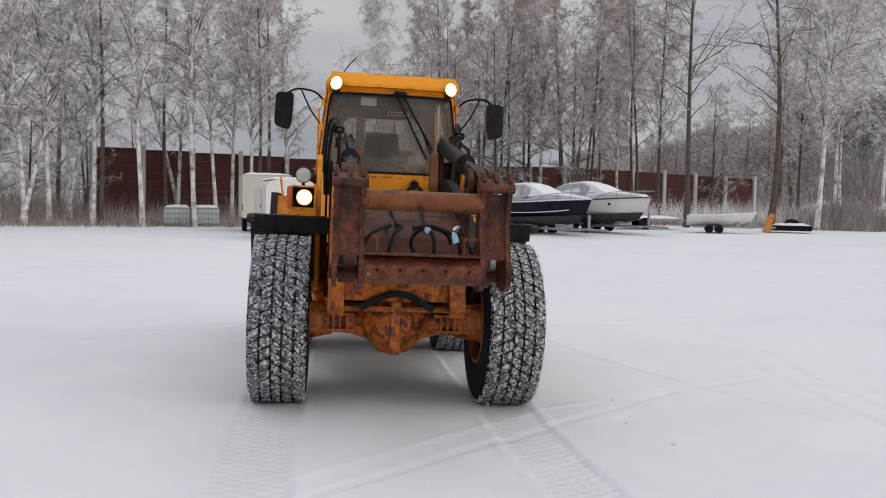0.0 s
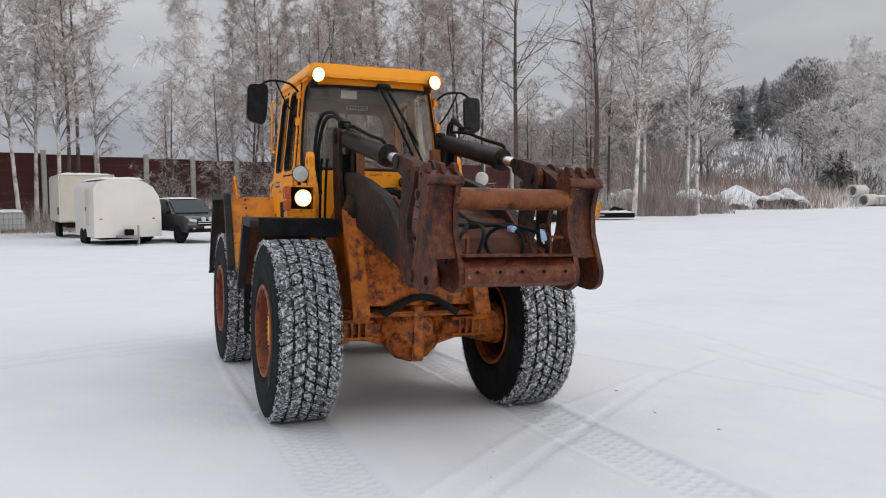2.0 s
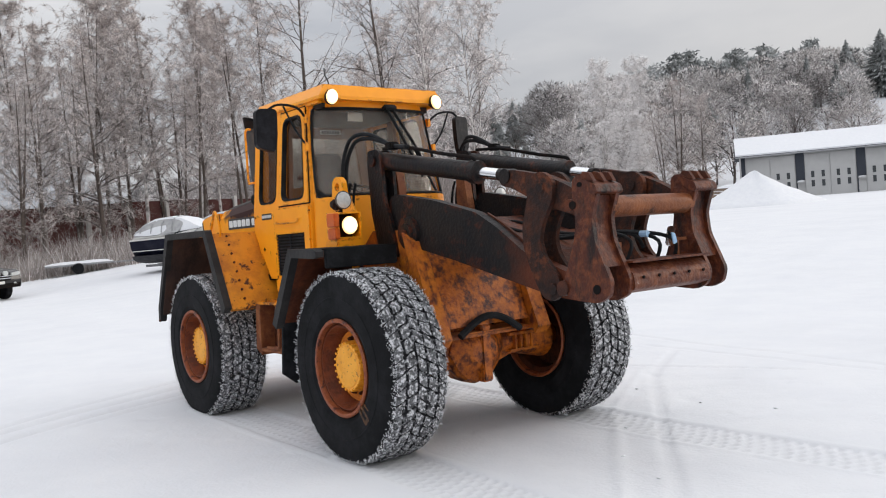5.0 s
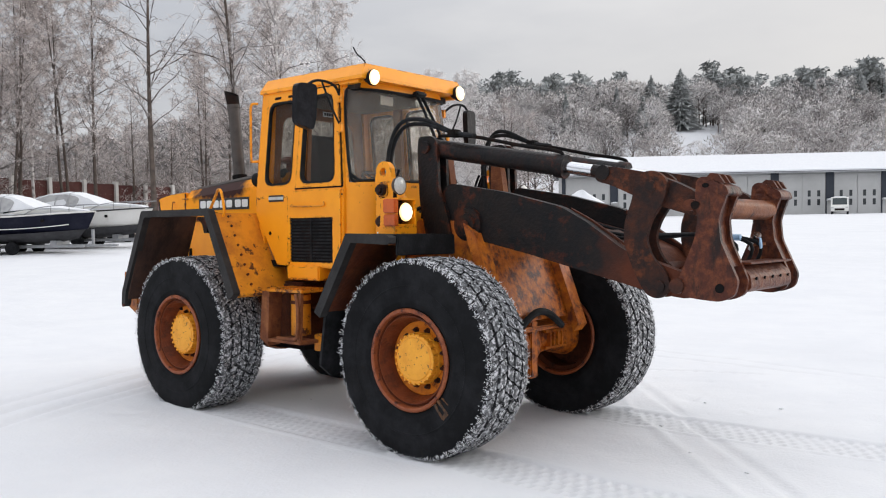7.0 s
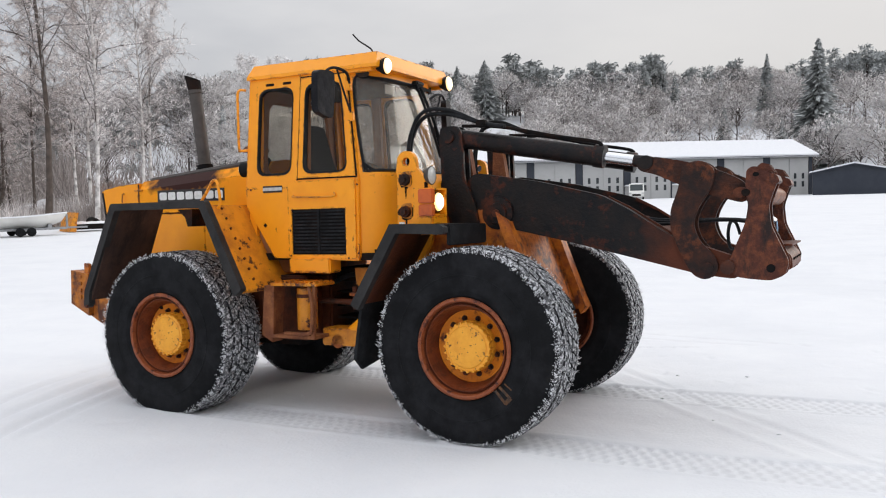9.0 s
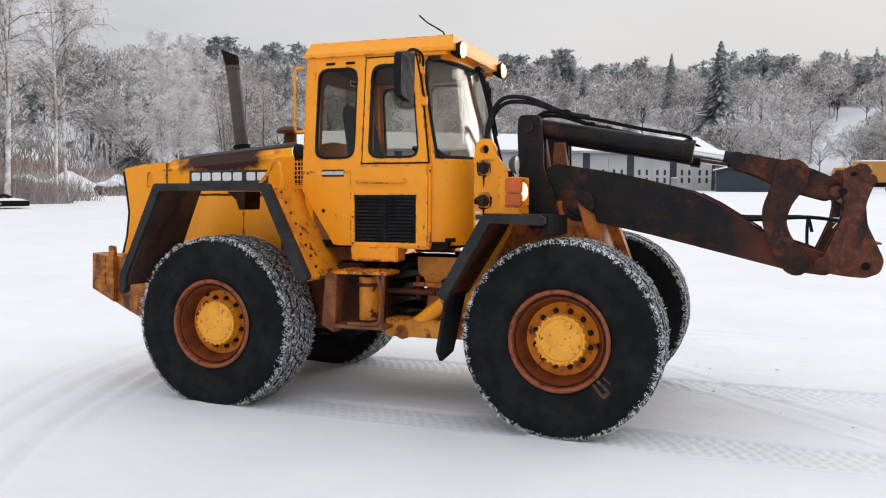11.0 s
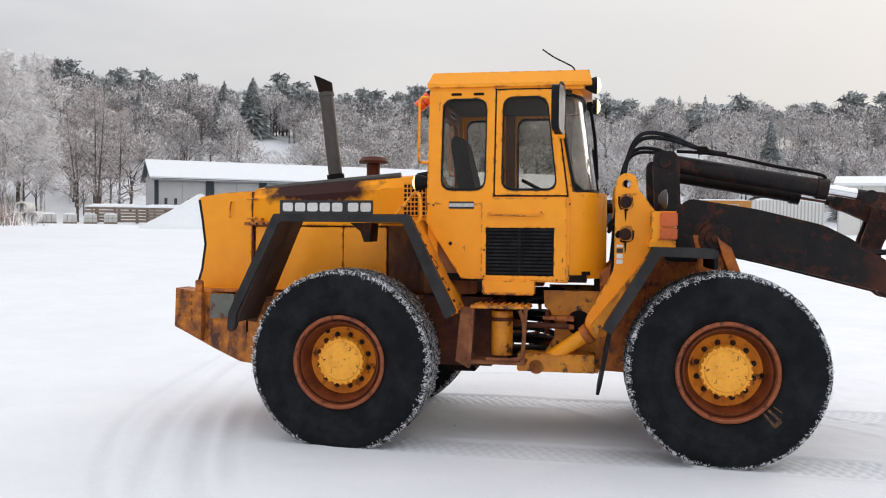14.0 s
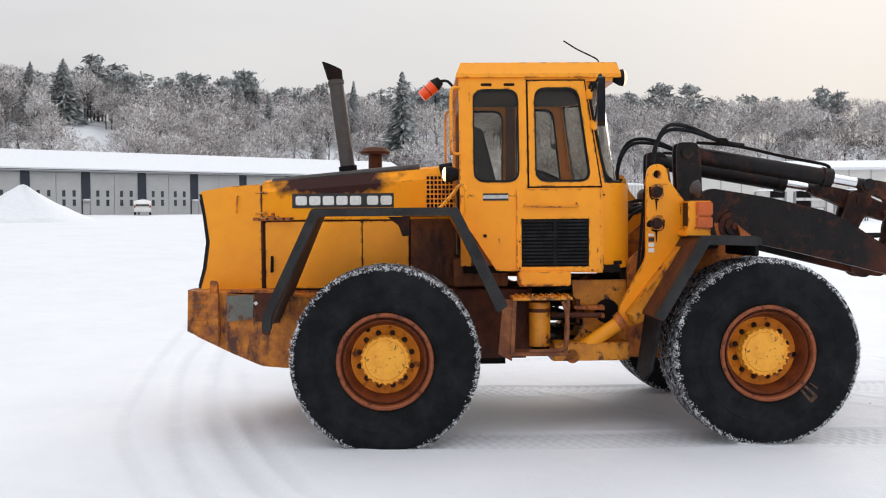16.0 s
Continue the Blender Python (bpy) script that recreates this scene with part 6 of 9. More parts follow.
# rear fenders
for s in (-1, 1):
    rf_ = part("rear_fender", prism([(3.535, 1.85), (3.50, 1.85), (3.86, 0.99), (3.90, 0.99)], "x", s * 0.66, s * 1.245), M_MUD, loader, "rear mudguard of black rubber and yellow steel, brown with dirt inside")
    part("fender_top", box(s * 0.425, s * 1.16, 2.47, 2.86, 1.815, 1.835), M_YEL_WORN, rf_)
    part("fender_strip", box(s * 1.02, s * 1.20, 2.86, 3.50, 1.817, 1.832), M_EDGE, rf_)
    part("fender_front", prism([(2.49, 1.84), (2.45, 1.84), (2.06, 1.10), (2.10, 1.08)], "x", s * 0.46, s * 1.20), M_YEL_WORN, rf_, "yellow front plate with rusty bolt row", bevel=0.004)
    edge = rounded([(3.545, 1.877), (2.43, 1.877), (2.05, 1.12), (2.13, 1.06), (2.482, 1.815), (3.493, 1.815), (3.858, 1.06), (3.868, 0.95), (3.90, 0.91), (3.935, 0.93), (3.925, 1.07)], 0.02, 2)
    part("fender_edge", prism(edge, "x", s * 1.205, s * 1.275), M_EDGE, rf_, "black rubber edging", bevel=0.008)
    part("edge_bolt", tube((s * 1.27, 3.895, 0.93), (s * 1.285, 3.895, 0.93), 0.016, seg=8), M_RUST, rf_)
    part("fender_bracket", prism([(2.98, 1.812), (2.80, 1.812), (2.81, 1.66), (2.86, 1.655), (2.89, 1.74)], "x", s * 0.78, s * 1.02), M_LEVER, rf_, "dark rusty fender bracket", bevel=0.005)
    part("heat_panel", box(s * 0.32, s * 0.408, 2.42, 2.80, 1.22, 1.80), M_HEAT, rf_)
    for k in range(9):
        t = k / 8
        part("fender_bolt", tube((s * 1.05, 2.445 - 0.38 * t, 1.80 - 0.70 * t), (s * 1.05, 2.425 - 0.38 * t, 1.81 - 0.70 * t), 0.012, seg=6), M_RUST, rf_)

# steps, tanks and steering gear under the cab
for s in (-1, 1):
    st = part("step_frame", box(s * 0.70, s * 0.98, 1.50, 1.98, 1.13, 1.155), M_YEL_WORN, loader, "yellow access steps, worn to rust", bevel=0.004)
    for k in range(9):
        part("tread_tooth", box(s * 0.71, s * 0.97, 1.52 + 0.05 * k, 1.535 + 0.05 * k, 1.155, 1.168), M_YEL_WORN, st)
    for y in (1.96, 1.53):
        part("step_post", prism([(y - 0.012, 1.14), (y + 0.018, 1.14), (y + 0.045, 0.68), (y + 0.012, 0.68)], "x", s * 0.94, s * 0.97), M_RUST_OR, st, bevel=0.004)
    part("lower_step", box(s * 0.76, s * 0.975, 1.53, 1.98, 0.68, 0.71), M_RUST_OR, st, "rusty lower step", bevel=0.006)
    part("side_guard", prism([(2.06, 1.13), (2.10, 0.70), (1.99, 0.64), (1.95, 1.13)], "x", s * 0.82, s * 0.96), M_RUST_OR, st)
    part("lower_beam", box(s * 0.50, s * 0.74, 0.98, 1.62, 0.60, 0.75), M_YEL_WORN, loader, "yellow lower frame beam", bevel=0.01)
    part("small_tank", tube((s * 0.78, 1.74, 0.74), (s * 0.78, 1.74, 1.10), 0.088, seg=20), M_YEL_WORN, loader, "upright worn yellow canister", smooth=True)
    part("step_box", box(s * 0.62, s * 0.80, 1.48, 1.91, 1.23, 1.36), M_YELLOW, loader, "yellow box under the cab", bevel=0.012)
    part("side_tank", box(s * 0.42, s * 0.68, 1.82, 2.45, 0.62, 1.20), M_RUST, loader, "rust-brown side tank", bevel=0.02)
    part("hinge_plate", prism([(1.42, 1.26), (0.85, 1.26), (0.70, 1.0), (0.85, 0.60), (1.50, 0.57), (1.40, 0.74), (1.33, 0.86), (1.32, 0.98), (1.36, 1.08), (1.41, 1.12)], "x", s * 0.44, s * 0.50), M_YEL_WORN, loader, "yellow plate of the middle joint", bevel=0.006)
    part("steering_cylinder", tube((s * 0.66, 1.42, 0.66), (s * 0.72, 1.04, 0.93), 0.060, seg=18), M_YELLOW, loader, "yellow steering cylinder", smooth=True)
    part("steering_rod", tube((s * 0.64, 1.75, 0.98), (s * 0.64, 1.20, 0.97), 0.024, seg=12), M_RUST, loader, smooth=True)
    part("rod_eye", tube((s * 0.60, 1.46, 0.64), (s * 0.74, 1.46, 0.64), 0.06, seg=14), M_YEL_RUST, loader)
    part("belly_guard", box(s * 0.30, s * 0.62, 0.95, 1.62, 0.585, 0.63), M_YEL_WORN, loader, bevel=0.008)
    part("joint_hose", pipe([(s * 0.40, 1.75, 1.1), (s * 0.46, 1.45, 1.2), (s * 0.46, 1.15, 1.15), (s * 0.42, 0.9, 1.25)], 0.022), M_BLACK, loader, smooth=True)
    part("joint_hose", pipe([(s * 0.35, 1.75, 0.95), (s * 0.42, 1.45, 0.92), (s * 0.42, 1.2, 0.86), (s * 0.38, 0.9, 0.95)], 0.025), M_BLACK, loader, smooth=True)
for s in (-1, 1):
    part("cowl_handle", pipe([(s * (HX + 0.012), 4.24, 2.0), (s * (HX + 0.035), 4.24, 1.99), (s * (HX + 0.035), 4.25, 1.88), (s * (HX + 0.012), 4.25, 1.87)], 0.007, 6), M_YEL_WORN, hood, smooth=True)
    part("hinge_strap", box(s * (HX + 0.006), s * (HX + 0.016), 3.78, 4.12, 1.795, 1.822), M_YEL_RUST, hood, bevel=0.003)
    for yy in (3.80, 3.86, 3.93, 4.0):
        part("hinge_bolt", tube((s * (HX + 0.014), yy, 1.81), (s * (HX + 0.026), yy, 1.81), 0.012, seg=6), M_RUST, hood)
    part("seam_strip", box(s * (HX - 0.003), s * (HX + 0.0035), 4.042, 4.056, 1.22, 2.09), M_RUST, hood)
    for yy in (2.62, 3.0):
        part("fender_stud", tube((s * 1.05, yy, 1.83), (s * 1.05, yy, 1.85), 0.016, seg=6), M_DARK, loader)
# scaled about the last camera's eye line, so the narrowed hood still fits that view
for o in (hood, *hood.children_recursive):
    for v in o.data.vertices:
        v.co.y, v.co.z = 2.72 + (v.co.y - 2.72) * 1.025, 1.91 + (v.co.z - 1.91) * 1.025
part("belly_panel", box(-0.60, 0.60, 1.98, 2.44, 1.22, 1.46), M_HEAT, loader, "rusty plate under the rear of the cab", bevel=0.01)
# knuckles of the middle joint, with open gaps between the plates
for z0, z1, r_ in ((0.585, 0.70, 0.17), (0.775, 0.81, 0.11), (0.885, 0.915, 0.075), (1.01, 1.04, 0.10), (1.12, 1.25, 0.17)):
    part("joint_knuckle", tube((0, 1.43, z0), (0, 1.43, z1), r_, seg=18), M_DARK if r_ > 0.15 else M_RUST, loader, smooth=True)
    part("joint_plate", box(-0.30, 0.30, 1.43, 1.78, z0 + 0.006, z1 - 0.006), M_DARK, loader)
for s in (-1, 1):
    for zz in (0.95, 1.02):
        part("joint_clevis", prism(rounded([(1.42, zz), (1.16, zz - 0.012), (1.16, zz + 0.03), (1.42, zz + 0.028)], 0.012), "x", s * 0.52, s * 0.60), M_YEL_RUST, loader, bevel=0.004)
    part("clevis_pin", tube((s * 0.565, 1.385, 0.90), (s * 0.565, 1.385, 1.10), 0.022, seg=10), M_RUST, loader)
    part("cylinder_gland", tube((s * 0.712, 1.075, 0.905), (s * 0.722, 1.025, 0.94), 0.082, seg=18), M_YEL_RUST, loader, smooth=True)
    # flat dark disc, standing in for the shaded hole in the plate
    part("joint_eye", tube((s * 0.50, 1.12, 0.99), (s * 0.506, 1.12, 0.99), 0.105, seg=24), M_DARK, loader)
    part("canister_band", tube((s * 0.78, 1.74, 1.02), (s * 0.78, 1.74, 1.05), 0.094, seg=20), M_RUST, loader, smooth=True)
    part("step_loop", pipe([(s * 0.975, 1.58, 1.12), (s * 0.985, 1.545, 1.0), (s * 0.985, 1.55, 0.80), (s * 0.975, 1.60, 0.73), (s * 0.96, 1.85, 0.72)], 0.016, 8), M_RUST_OR, loader, smooth=True)


# ---- trees ----
M_BARK = mat("birch_bark", (0.76, 0.725, 0.70), 0.85, second=(0.09, 0.07, 0.06), scale=2.6, amount=0.5, third=(0.26, 0.21, 0.18), third_scale=0.35, third_lo=0.52, third_hi=0.66, bump=0.3, bump_scale=8)
M_BARK2 = mat("grey_bark", (0.115, 0.088, 0.072), 0.9, second=(0.055, 0.043, 0.037), scale=3, amount=0.6, bump=0.4, bump_scale=10)
M_TWIG = mat("frosted_twigs", (0.84, 0.80, 0.785), 0.9, second=(0.36, 0.295, 0.27), scale=0.9, amount=0.5, islands=0.5)
M_TWIGD = mat("twigs_with_light_frost", (0.70, 0.64, 0.615), 0.9, second=(0.25, 0.195, 0.17), scale=0.9, amount=0.5, islands=0.5)
M_LIMB = mat("dark_limb_bark", (0.085, 0.066, 0.058), 0.9, second=(0.50, 0.475, 0.465), scale=1.6, amount=0.45)
M_TWIG2 = mat("heavily_frosted_twigs", (0.86, 0.84, 0.835), 0.9, second=(0.66, 0.62, 0.60), scale=0.4, amount=0.5, islands=0.2)
M_WOODS = mat("frosted_woods", (0.66, 0.625, 0.61), 0.95, second=(0.36, 0.315, 0.30), scale=0.16, amount=0.5, third=(0.82, 0.79, 0.785), third_scale=0.12, third_lo=0.48, third_hi=0.66, islands=0.25)
M_WOODD = mat("bare_woods", (0.30, 0.285, 0.28), 0.95, second=(0.12, 0.105, 0.10), scale=0.16, amount=0.5, third=(0.44, 0.43, 0.435), third_scale=0.2, third_lo=0.56, third_hi=0.68, islands=0.45)
M_WOODBARK = mat("woodland_bark", (0.095, 0.074, 0.066), 0.9, second=(0.05, 0.04, 0.036), scale=0.8, amount=0.5)
M_NEEDLE = mat("frosted_needles", (0.155, 0.165, 0.155), 0.9, second=(0.46, 0.475, 0.475), scale=0.5, amount=0.78, islands=0.4)
M_REED = mat("dry_frosted_weeds", (0.21, 0.155, 0.12), 0.95, second=(0.42, 0.39, 0.37), scale=0.7, amount=0.6, islands=0.4)


class Soup:
    """Collects quads of wood and triangles of twigs."""
    split = False

    def __init__(self):
        self.wv, self.wf, self.tv, self.lf = [], [], [], []
        self.n = 0

    def limb(self, pts, radii, sides):
        pts = np.asarray(pts, dtype=float)
        for i, (p, r) in enumerate(zip(pts, radii)):
            d = pts[min(i + 1, len(pts) - 1)] - pts[max(i - 1, 0)]
            d = d / (np.linalg.norm(d) + 1e-9)
            u = np.cross(d, (0.31, 0.87, 0.2) if abs(d[2]) > 0.8 else (0, 0, 1.0))
            u = u / (np.linalg.norm(u) + 1e-9)
            v = np.cross(d, u)
            for k in range(sides):
                a = k * math.tau / sides
                self.wv.append(p + r * (math.cos(a) * u + math.sin(a) * v))
        for i in range(len(pts) - 1):
            for k in range(sides):
                a, b = self.n + i * sides + k, self.n + i * sides + (k + 1) % sides
                (self.lf if sides in (3, 4) and self.split else self.wf).append((a, b, b + sides, a + sides))
        self.n += len(pts) * sides

    def twigs(self, base, direction, width, rng):
        """One slender triangle for each base and direction."""
        base, direction = np.asarray(base), np.asarray(direction)
        side = np.cross(direction, rng.normal(size=direction.shape))
        side = side / (np.linalg.norm(side, axis=1, keepdims=True) + 1e-9) * width
        self.tv.append(np.stack([base - side, base + side, base + direction], axis=1).reshape(-1, 3))

    def build(self, name, wood_mat, twig_mat, label, category):
        tree = empty(name, Matrix(), label=label, category=category)
        me = raw("trunk", self.wv, self.wf + self.lf, wood_mat, tree).data
        me.shade_smooth()
        me.materials.append(M_LIMB)
        me.polygons.foreach_set("material_index", np.repeat([0, 1], [len(self.wf), len(self.lf)]).astype(np.int32))
        tv = np.concatenate(self.tv)
        raw("crown", tv, np.arange(len(tv)).reshape(-1, 3), twig_mat, tree)
        return tree


def leafless(seed, h, first=0.3, spread=0.15, count=42, up=0.9, droop=0.5, subs=9, twig=20, r0=0.0064, twig_len=0.55, twig_w=0.013, forks=1):
    """A bare broadleaved tree: trunk, limbs, side shoots and hanging frosted twigs."""
    rng = np.random.default_rng(seed)
    s = Soup()
    s.split = True
    for fork in range(forks):
        lean = rng.normal(0, 0.014, 2) + (rng.normal(0, 0.07, 2) if forks > 1 else 0)
        bend = rng.normal(0, 0.009, 2)
        ts = np.linspace(0, 1, 10)
        trunk = np.stack([h * (lean[0] * ts + bend[0] * np.sin(ts * 5)), h * (lean[1] * ts + bend[1] * np.sin(ts * 4 + 1)), h * ts], axis=1)
        rad = h * r0 * (1 - ts) ** 1.05 + 0.012
        rad[0] *= 1.25
        s.limb(trunk, rad, 7)
        for i in range(count // forks):
            t = first + (0.97 - first) * ((i + rng.random()) / (count // forks))
            p0 = np.array([np.interp(t, ts, trunk[:, k]) for k in range(3)])
            az = rng.uniform(0, math.tau)
            u = (t - first) / (1 - first)
            L = h * spread * (0.45 + 1.1 * math.sin(math.pi * min(1, 0.22 + 0.75 * u))) * rng.uniform(0.5, 1.3) * (1 - 0.45 * u)
            el = up * rng.uniform(0.5, 1.4)
            pts = [p0]
            for k in range(4):
                d = np.array([math.cos(az) * math.cos(el), math.sin(az) * math.cos(el), math.sin(el)])
                pts.append(pts[-1] + d * L / 4)
                el -= droop * rng.uniform(0.15, 0.55)
                az += rng.normal(0, 0.32)
                el += rng.normal(0, 0.12)
            rb = max(0.010, np.interp(t, ts, rad) * 0.42)
            s.limb(pts, np.linspace(rb, 0.006, 5), 4)
            pts = np.array(pts)
            for j in range(subs):
                w = 0.2 + 0.8 * (j + rng.random()) / subs
                q = np.array([np.interp(w * 4, range(5), pts[:, k]) for k in range(3)])
                d = rng.normal(size=3) * (1, 1, 0.7) + (0, 0, 0.25)
                d = d / np.linalg.norm(d) * L * rng.uniform(0.18, 0.42) * (1.2 - 0.5 * w)
                e = q + d + (0, 0, -0.12 * droop * L)
                s.limb([q, (q + e) / 2 + (0, 0, 0.05 * L), e], (0.015, 0.011, 0.006), 3)
                m = twig
                f = rng.random((m, 1))
                base = q + (e - q) * f
                hang = rng.normal(0, 0.55, (m, 3)) + d / (np.linalg.norm(d) + 1e-9) * 0.6 + np.array([0, 0, -droop * 0.9 + 0.1])
                hang = hang / np.linalg.norm(hang, axis=1, keepdims=True) * rng.uniform(0.4, 1.2, (m, 1)) * twig_len
                s.twigs(base, hang, twig_w, rng)
    return s


def place(src, x, y, scale=1.0, turn=0.0, sink=0.05, label=""):
    ob = copy_thing(src, Matrix.Translation((x, y, float(ground_z(x, y)) - sink)) @ Matrix.Rotation(turn, 4, "Z"))
    ob.scale = (scale, scale, scale)
    if label:
        ob["label"] = label
    return ob


def sow(src, spots, group, h0, seed):
    """Copies of the kinds of tree at (x, y, height); the first of each kind is moved, not copied."""
    rng = random.Random(seed)
    for i, (x, y, h) in enumerate(spots):
        k = i % len(src)
        ob = place(src[k], x, y, h / h0[k], rng.uniform(0, 6.28))
        ob["group"] = group


birches = [leafless(11, 20, 0.24, 0.14, 46, 1.08, 0.42), leafless(12, 20, 0.34, 0.12, 40, 1.12, 0.4), leafless(13, 20, 0.28, 0.16, 44, 1.0, 0.55), leafless(14, 20, 0.20, 0.15, 48, 1.0, 0.45, forks=2)]
birches = [b.build("birch_tree", m_, M_TWIG, l_, "birch tree") for b, m_, l_ in zip(birches, (M_BARK, M_BARK2, M_BARK, M_BARK), ("tall leafless birch, white bark, twigs grey with hoar frost", "tall leafless birch with dark trunk and frosted twigs", "tall leafless birch, white bark, twigs grey with hoar frost", "forked leafless birch, white bark, twigs grey with frost"))]
tall = leafless(21, 20, 0.30, 0.20, 34, 0.75, 0.15, subs=9, twig=9, r0=0.0085, twig_len=0.5).build("aspen_tree", M_BARK2, M_TWIGD, "tall leafless tree, brown trunk, spreading limbs, light frost", "tree")
alders = [leafless(31, 14, 0.12, 0.26, 44, 0.7, 0.25, subs=9, twig=12, r0=0.011), leafless(32, 14, 0.10, 0.24, 46, 0.8, 0.3, subs=9, twig=12, forks=2, r0=0.010)]
alders = [a.build("alder_tree", M_BARK2, M_TWIGD, "bushy leafless tree with dark limbs and frosted twigs", "tree") for a in alders]
weepers = [leafless(41, 17, 0.24, 0.17, 60, 0.8, 0.9, subs=10, twig=20, twig_w=0.020, twig_len=0.8), leafless(42, 17, 0.22, 0.17, 60, 0.85, 0.9, subs=10, twig=20, twig_w=0.020, twig_len=0.8, forks=2)]
weepers = [w.build("weeping_birch", M_BARK, M_TWIG2, "birch white all over with thick hoar frost", "birch tree") for w in weepers]

dusky = [leafless(15, 20, 0.24, 0.19, 48, 1.10, 0.34, twig=32), leafless(16, 20, 0.22, 0.18, 46, 1.10, 0.38, twig=32), leafless(17, 20, 0.26, 0.19, 48, 1.0, 0.34, twig=32, forks=2)]
dusky = [b.build("birch_tree", m_, M_TWIGD, "tall leafless birch, thin trunk, light frost on dark twigs", "birch tree") for b, m_ in zip(dusky, (M_BARK2, M_BARK, M_BARK2))]


def polar(t0, az, d):
    """A spot by bearing and distance from where the walk starts or ends."""
    return t0[0] + d * math.sin(radians(az)), t0[1] + d * math.cos(radians(az))


P0 = (-0.6, -7.6)
left = []
for az, d, h in ((-14.6, 54, 22), (-14.2, 54, 22), (-11.6, 52, 21), (-15.9, 57, 20), (-8.4, 52, 21), (-10.1, 58, 20), (-7.0, 56, 19), (-9.4, 60, 21), (-5.0, 55, 19), (-3.8, 57, 20), (-17.0, 55, 21), (-18.4, 54, 20),
                 (-6.0, 58, 20), (-4.4, 55, 19), (-19.8, 57, 21), (-21.5, 55, 20), (-2.6, 58, 18), (-23.5, 58, 20), (-26, 56, 20), (-20.6, 64, 19), (-24.8, 66, 20), (-27.4, 58, 19), (-28.6, 62, 20), (-29.8, 57, 20), (-31, 63, 19), (-26.6, 72, 18), (-24.2, 80, 17), (-20.2, 58, 18), (-22.6, 61, 19)):
    left.append((*polar(P0, az, d), h))
sow(birches, left, "birches along the fence", [20] * 4, 1)
mid = []
for az, d, h in ((7.7, 66, 20), (9.6, 70, 18), (11.9, 64, 19), (13.2, 69, 20), (14.2, 62, 20), (16.2, 70, 19), (18.4, 66, 20), (19.6, 72, 19), (20.8, 64, 18), (22.2, 62, 20), (5.9, 71, 18), (17.3, 60, 16), (30.6, 66, 17), (33.0, 66, 17), (30.4, 76, 16)):
    mid.append((*polar(P0, az, d), h))
sow(dusky, mid, "birches behind the boats", [20] * 3, 2)
sow([birches[0], birches[2]], [(*polar(P0, az, d), h) for az, d, h in ((31.8, 49.5, 19), (35.2, 53.6, 16.5), (36.0, 54.0, 16), (32.7, 57, 17))], "slender birches at the foot of the hill", [20, 20], 6)
for az, d, h in ((28.8, 50.1, 20), (23.7, 48.5, 19), (8.2, 57.5, 14.5)):
    place(tall, *polar(P0, az, d), h / 20, az)
low = [(*polar(P0, az, d), h) for az, d, h in ((11.3, 57.5, 14), (10.5, 62, 14), (13.6, 65, 14), (16.8, 63, 13), (8.4, 60, 13), (1.5, 56, 9), (4.6, 58, 10), (6.8, 54, 11), (-20, 60, 11), (-15, 60, 9), (-22, 62, 12), (29.5, 72, 13), (25.5, 78, 12), (50.9, 94, 13.5), (52.4, 97, 12.5), (49.8, 97, 12), (-27, 72, 12), (-29, 66, 11), (-25, 76, 13), (-24, 63, 9), (-27.5, 61, 9), (-30.5, 70, 12), (-18, 66, 10), (-12, 70, 10), (-21, 74, 13), (-16.5, 72, 12), (23.2, 100, 10), (24.6, 106, 11), (26, 98, 11), (27.4, 104, 12), (28.8, 100, 12), (30.2, 108, 13), (25.4, 114, 12), (21.6, 104, 10))]
sow(alders, low, "bushy trees by the fence", [14, 14], 3)
big = [(*polar(P0, az, d), h) for az, d, h in ((3.4, 92, 25), (46.3, 105, 19), (47.7, 114, 18), (49.1, 122, 21), (48.5, 104, 12))]
sow(weepers, big, "frost-white birches", [17, 17], 4)
for src in (*birches, *dusky, tall, *alders, *weepers):
    for o in (*src.children_recursive, src):
        bpy.data.objects.remove(o)

# undergrowth along the field edge
M_BRUSH = mat("grey_brown_brushwood", (0.36, 0.32, 0.30), 0.95, second=(0.17, 0.135, 0.12), scale=0.5, amount=0.5, islands=0.5)
rng = np.random.default_rng(77)


def weeds(name, n, az0, az1, d0, d1, h0, h1, width, material, label):
    az, d = np.radians(rng.uniform(az0, az1, n)), rng.uniform(d0, d1, n) + rng.normal(0, 0.6, n)
    clump = np.floor(az * 220) % 7 / 7
    x, y = P0[0] + d * np.sin(az) + rng.normal(0, 0.3, n), P0[1] + d * np.cos(az)
    z = ground_z(x, y) - 0.05
    lush = 0.5 + 0.5 * np.sin(az * 41 + d * 0.5) * np.cos(az * 97 - d * 0.9)
    h = rng.uniform(h0, h1, n) * (0.25 + 0.35 * clump + 0.75 * lush)
    base = np.stack([x, y, z], axis=1)
    tip = rng.normal(0, 0.35, (n, 3)) * h[:, None]
    tip[:, 2] = h
    side = np.stack([np.cos(az), -np.sin(az), np.zeros(n)], axis=1) * width
    v = np.stack([base - side, base + side, base + tip], axis=1).reshape(-1, 3)
    ob = raw(name, v, np.arange(3 * n).reshape(-1, 3), material)
    tagged(ob, label=label, category="undergrowth", kind="stuff")


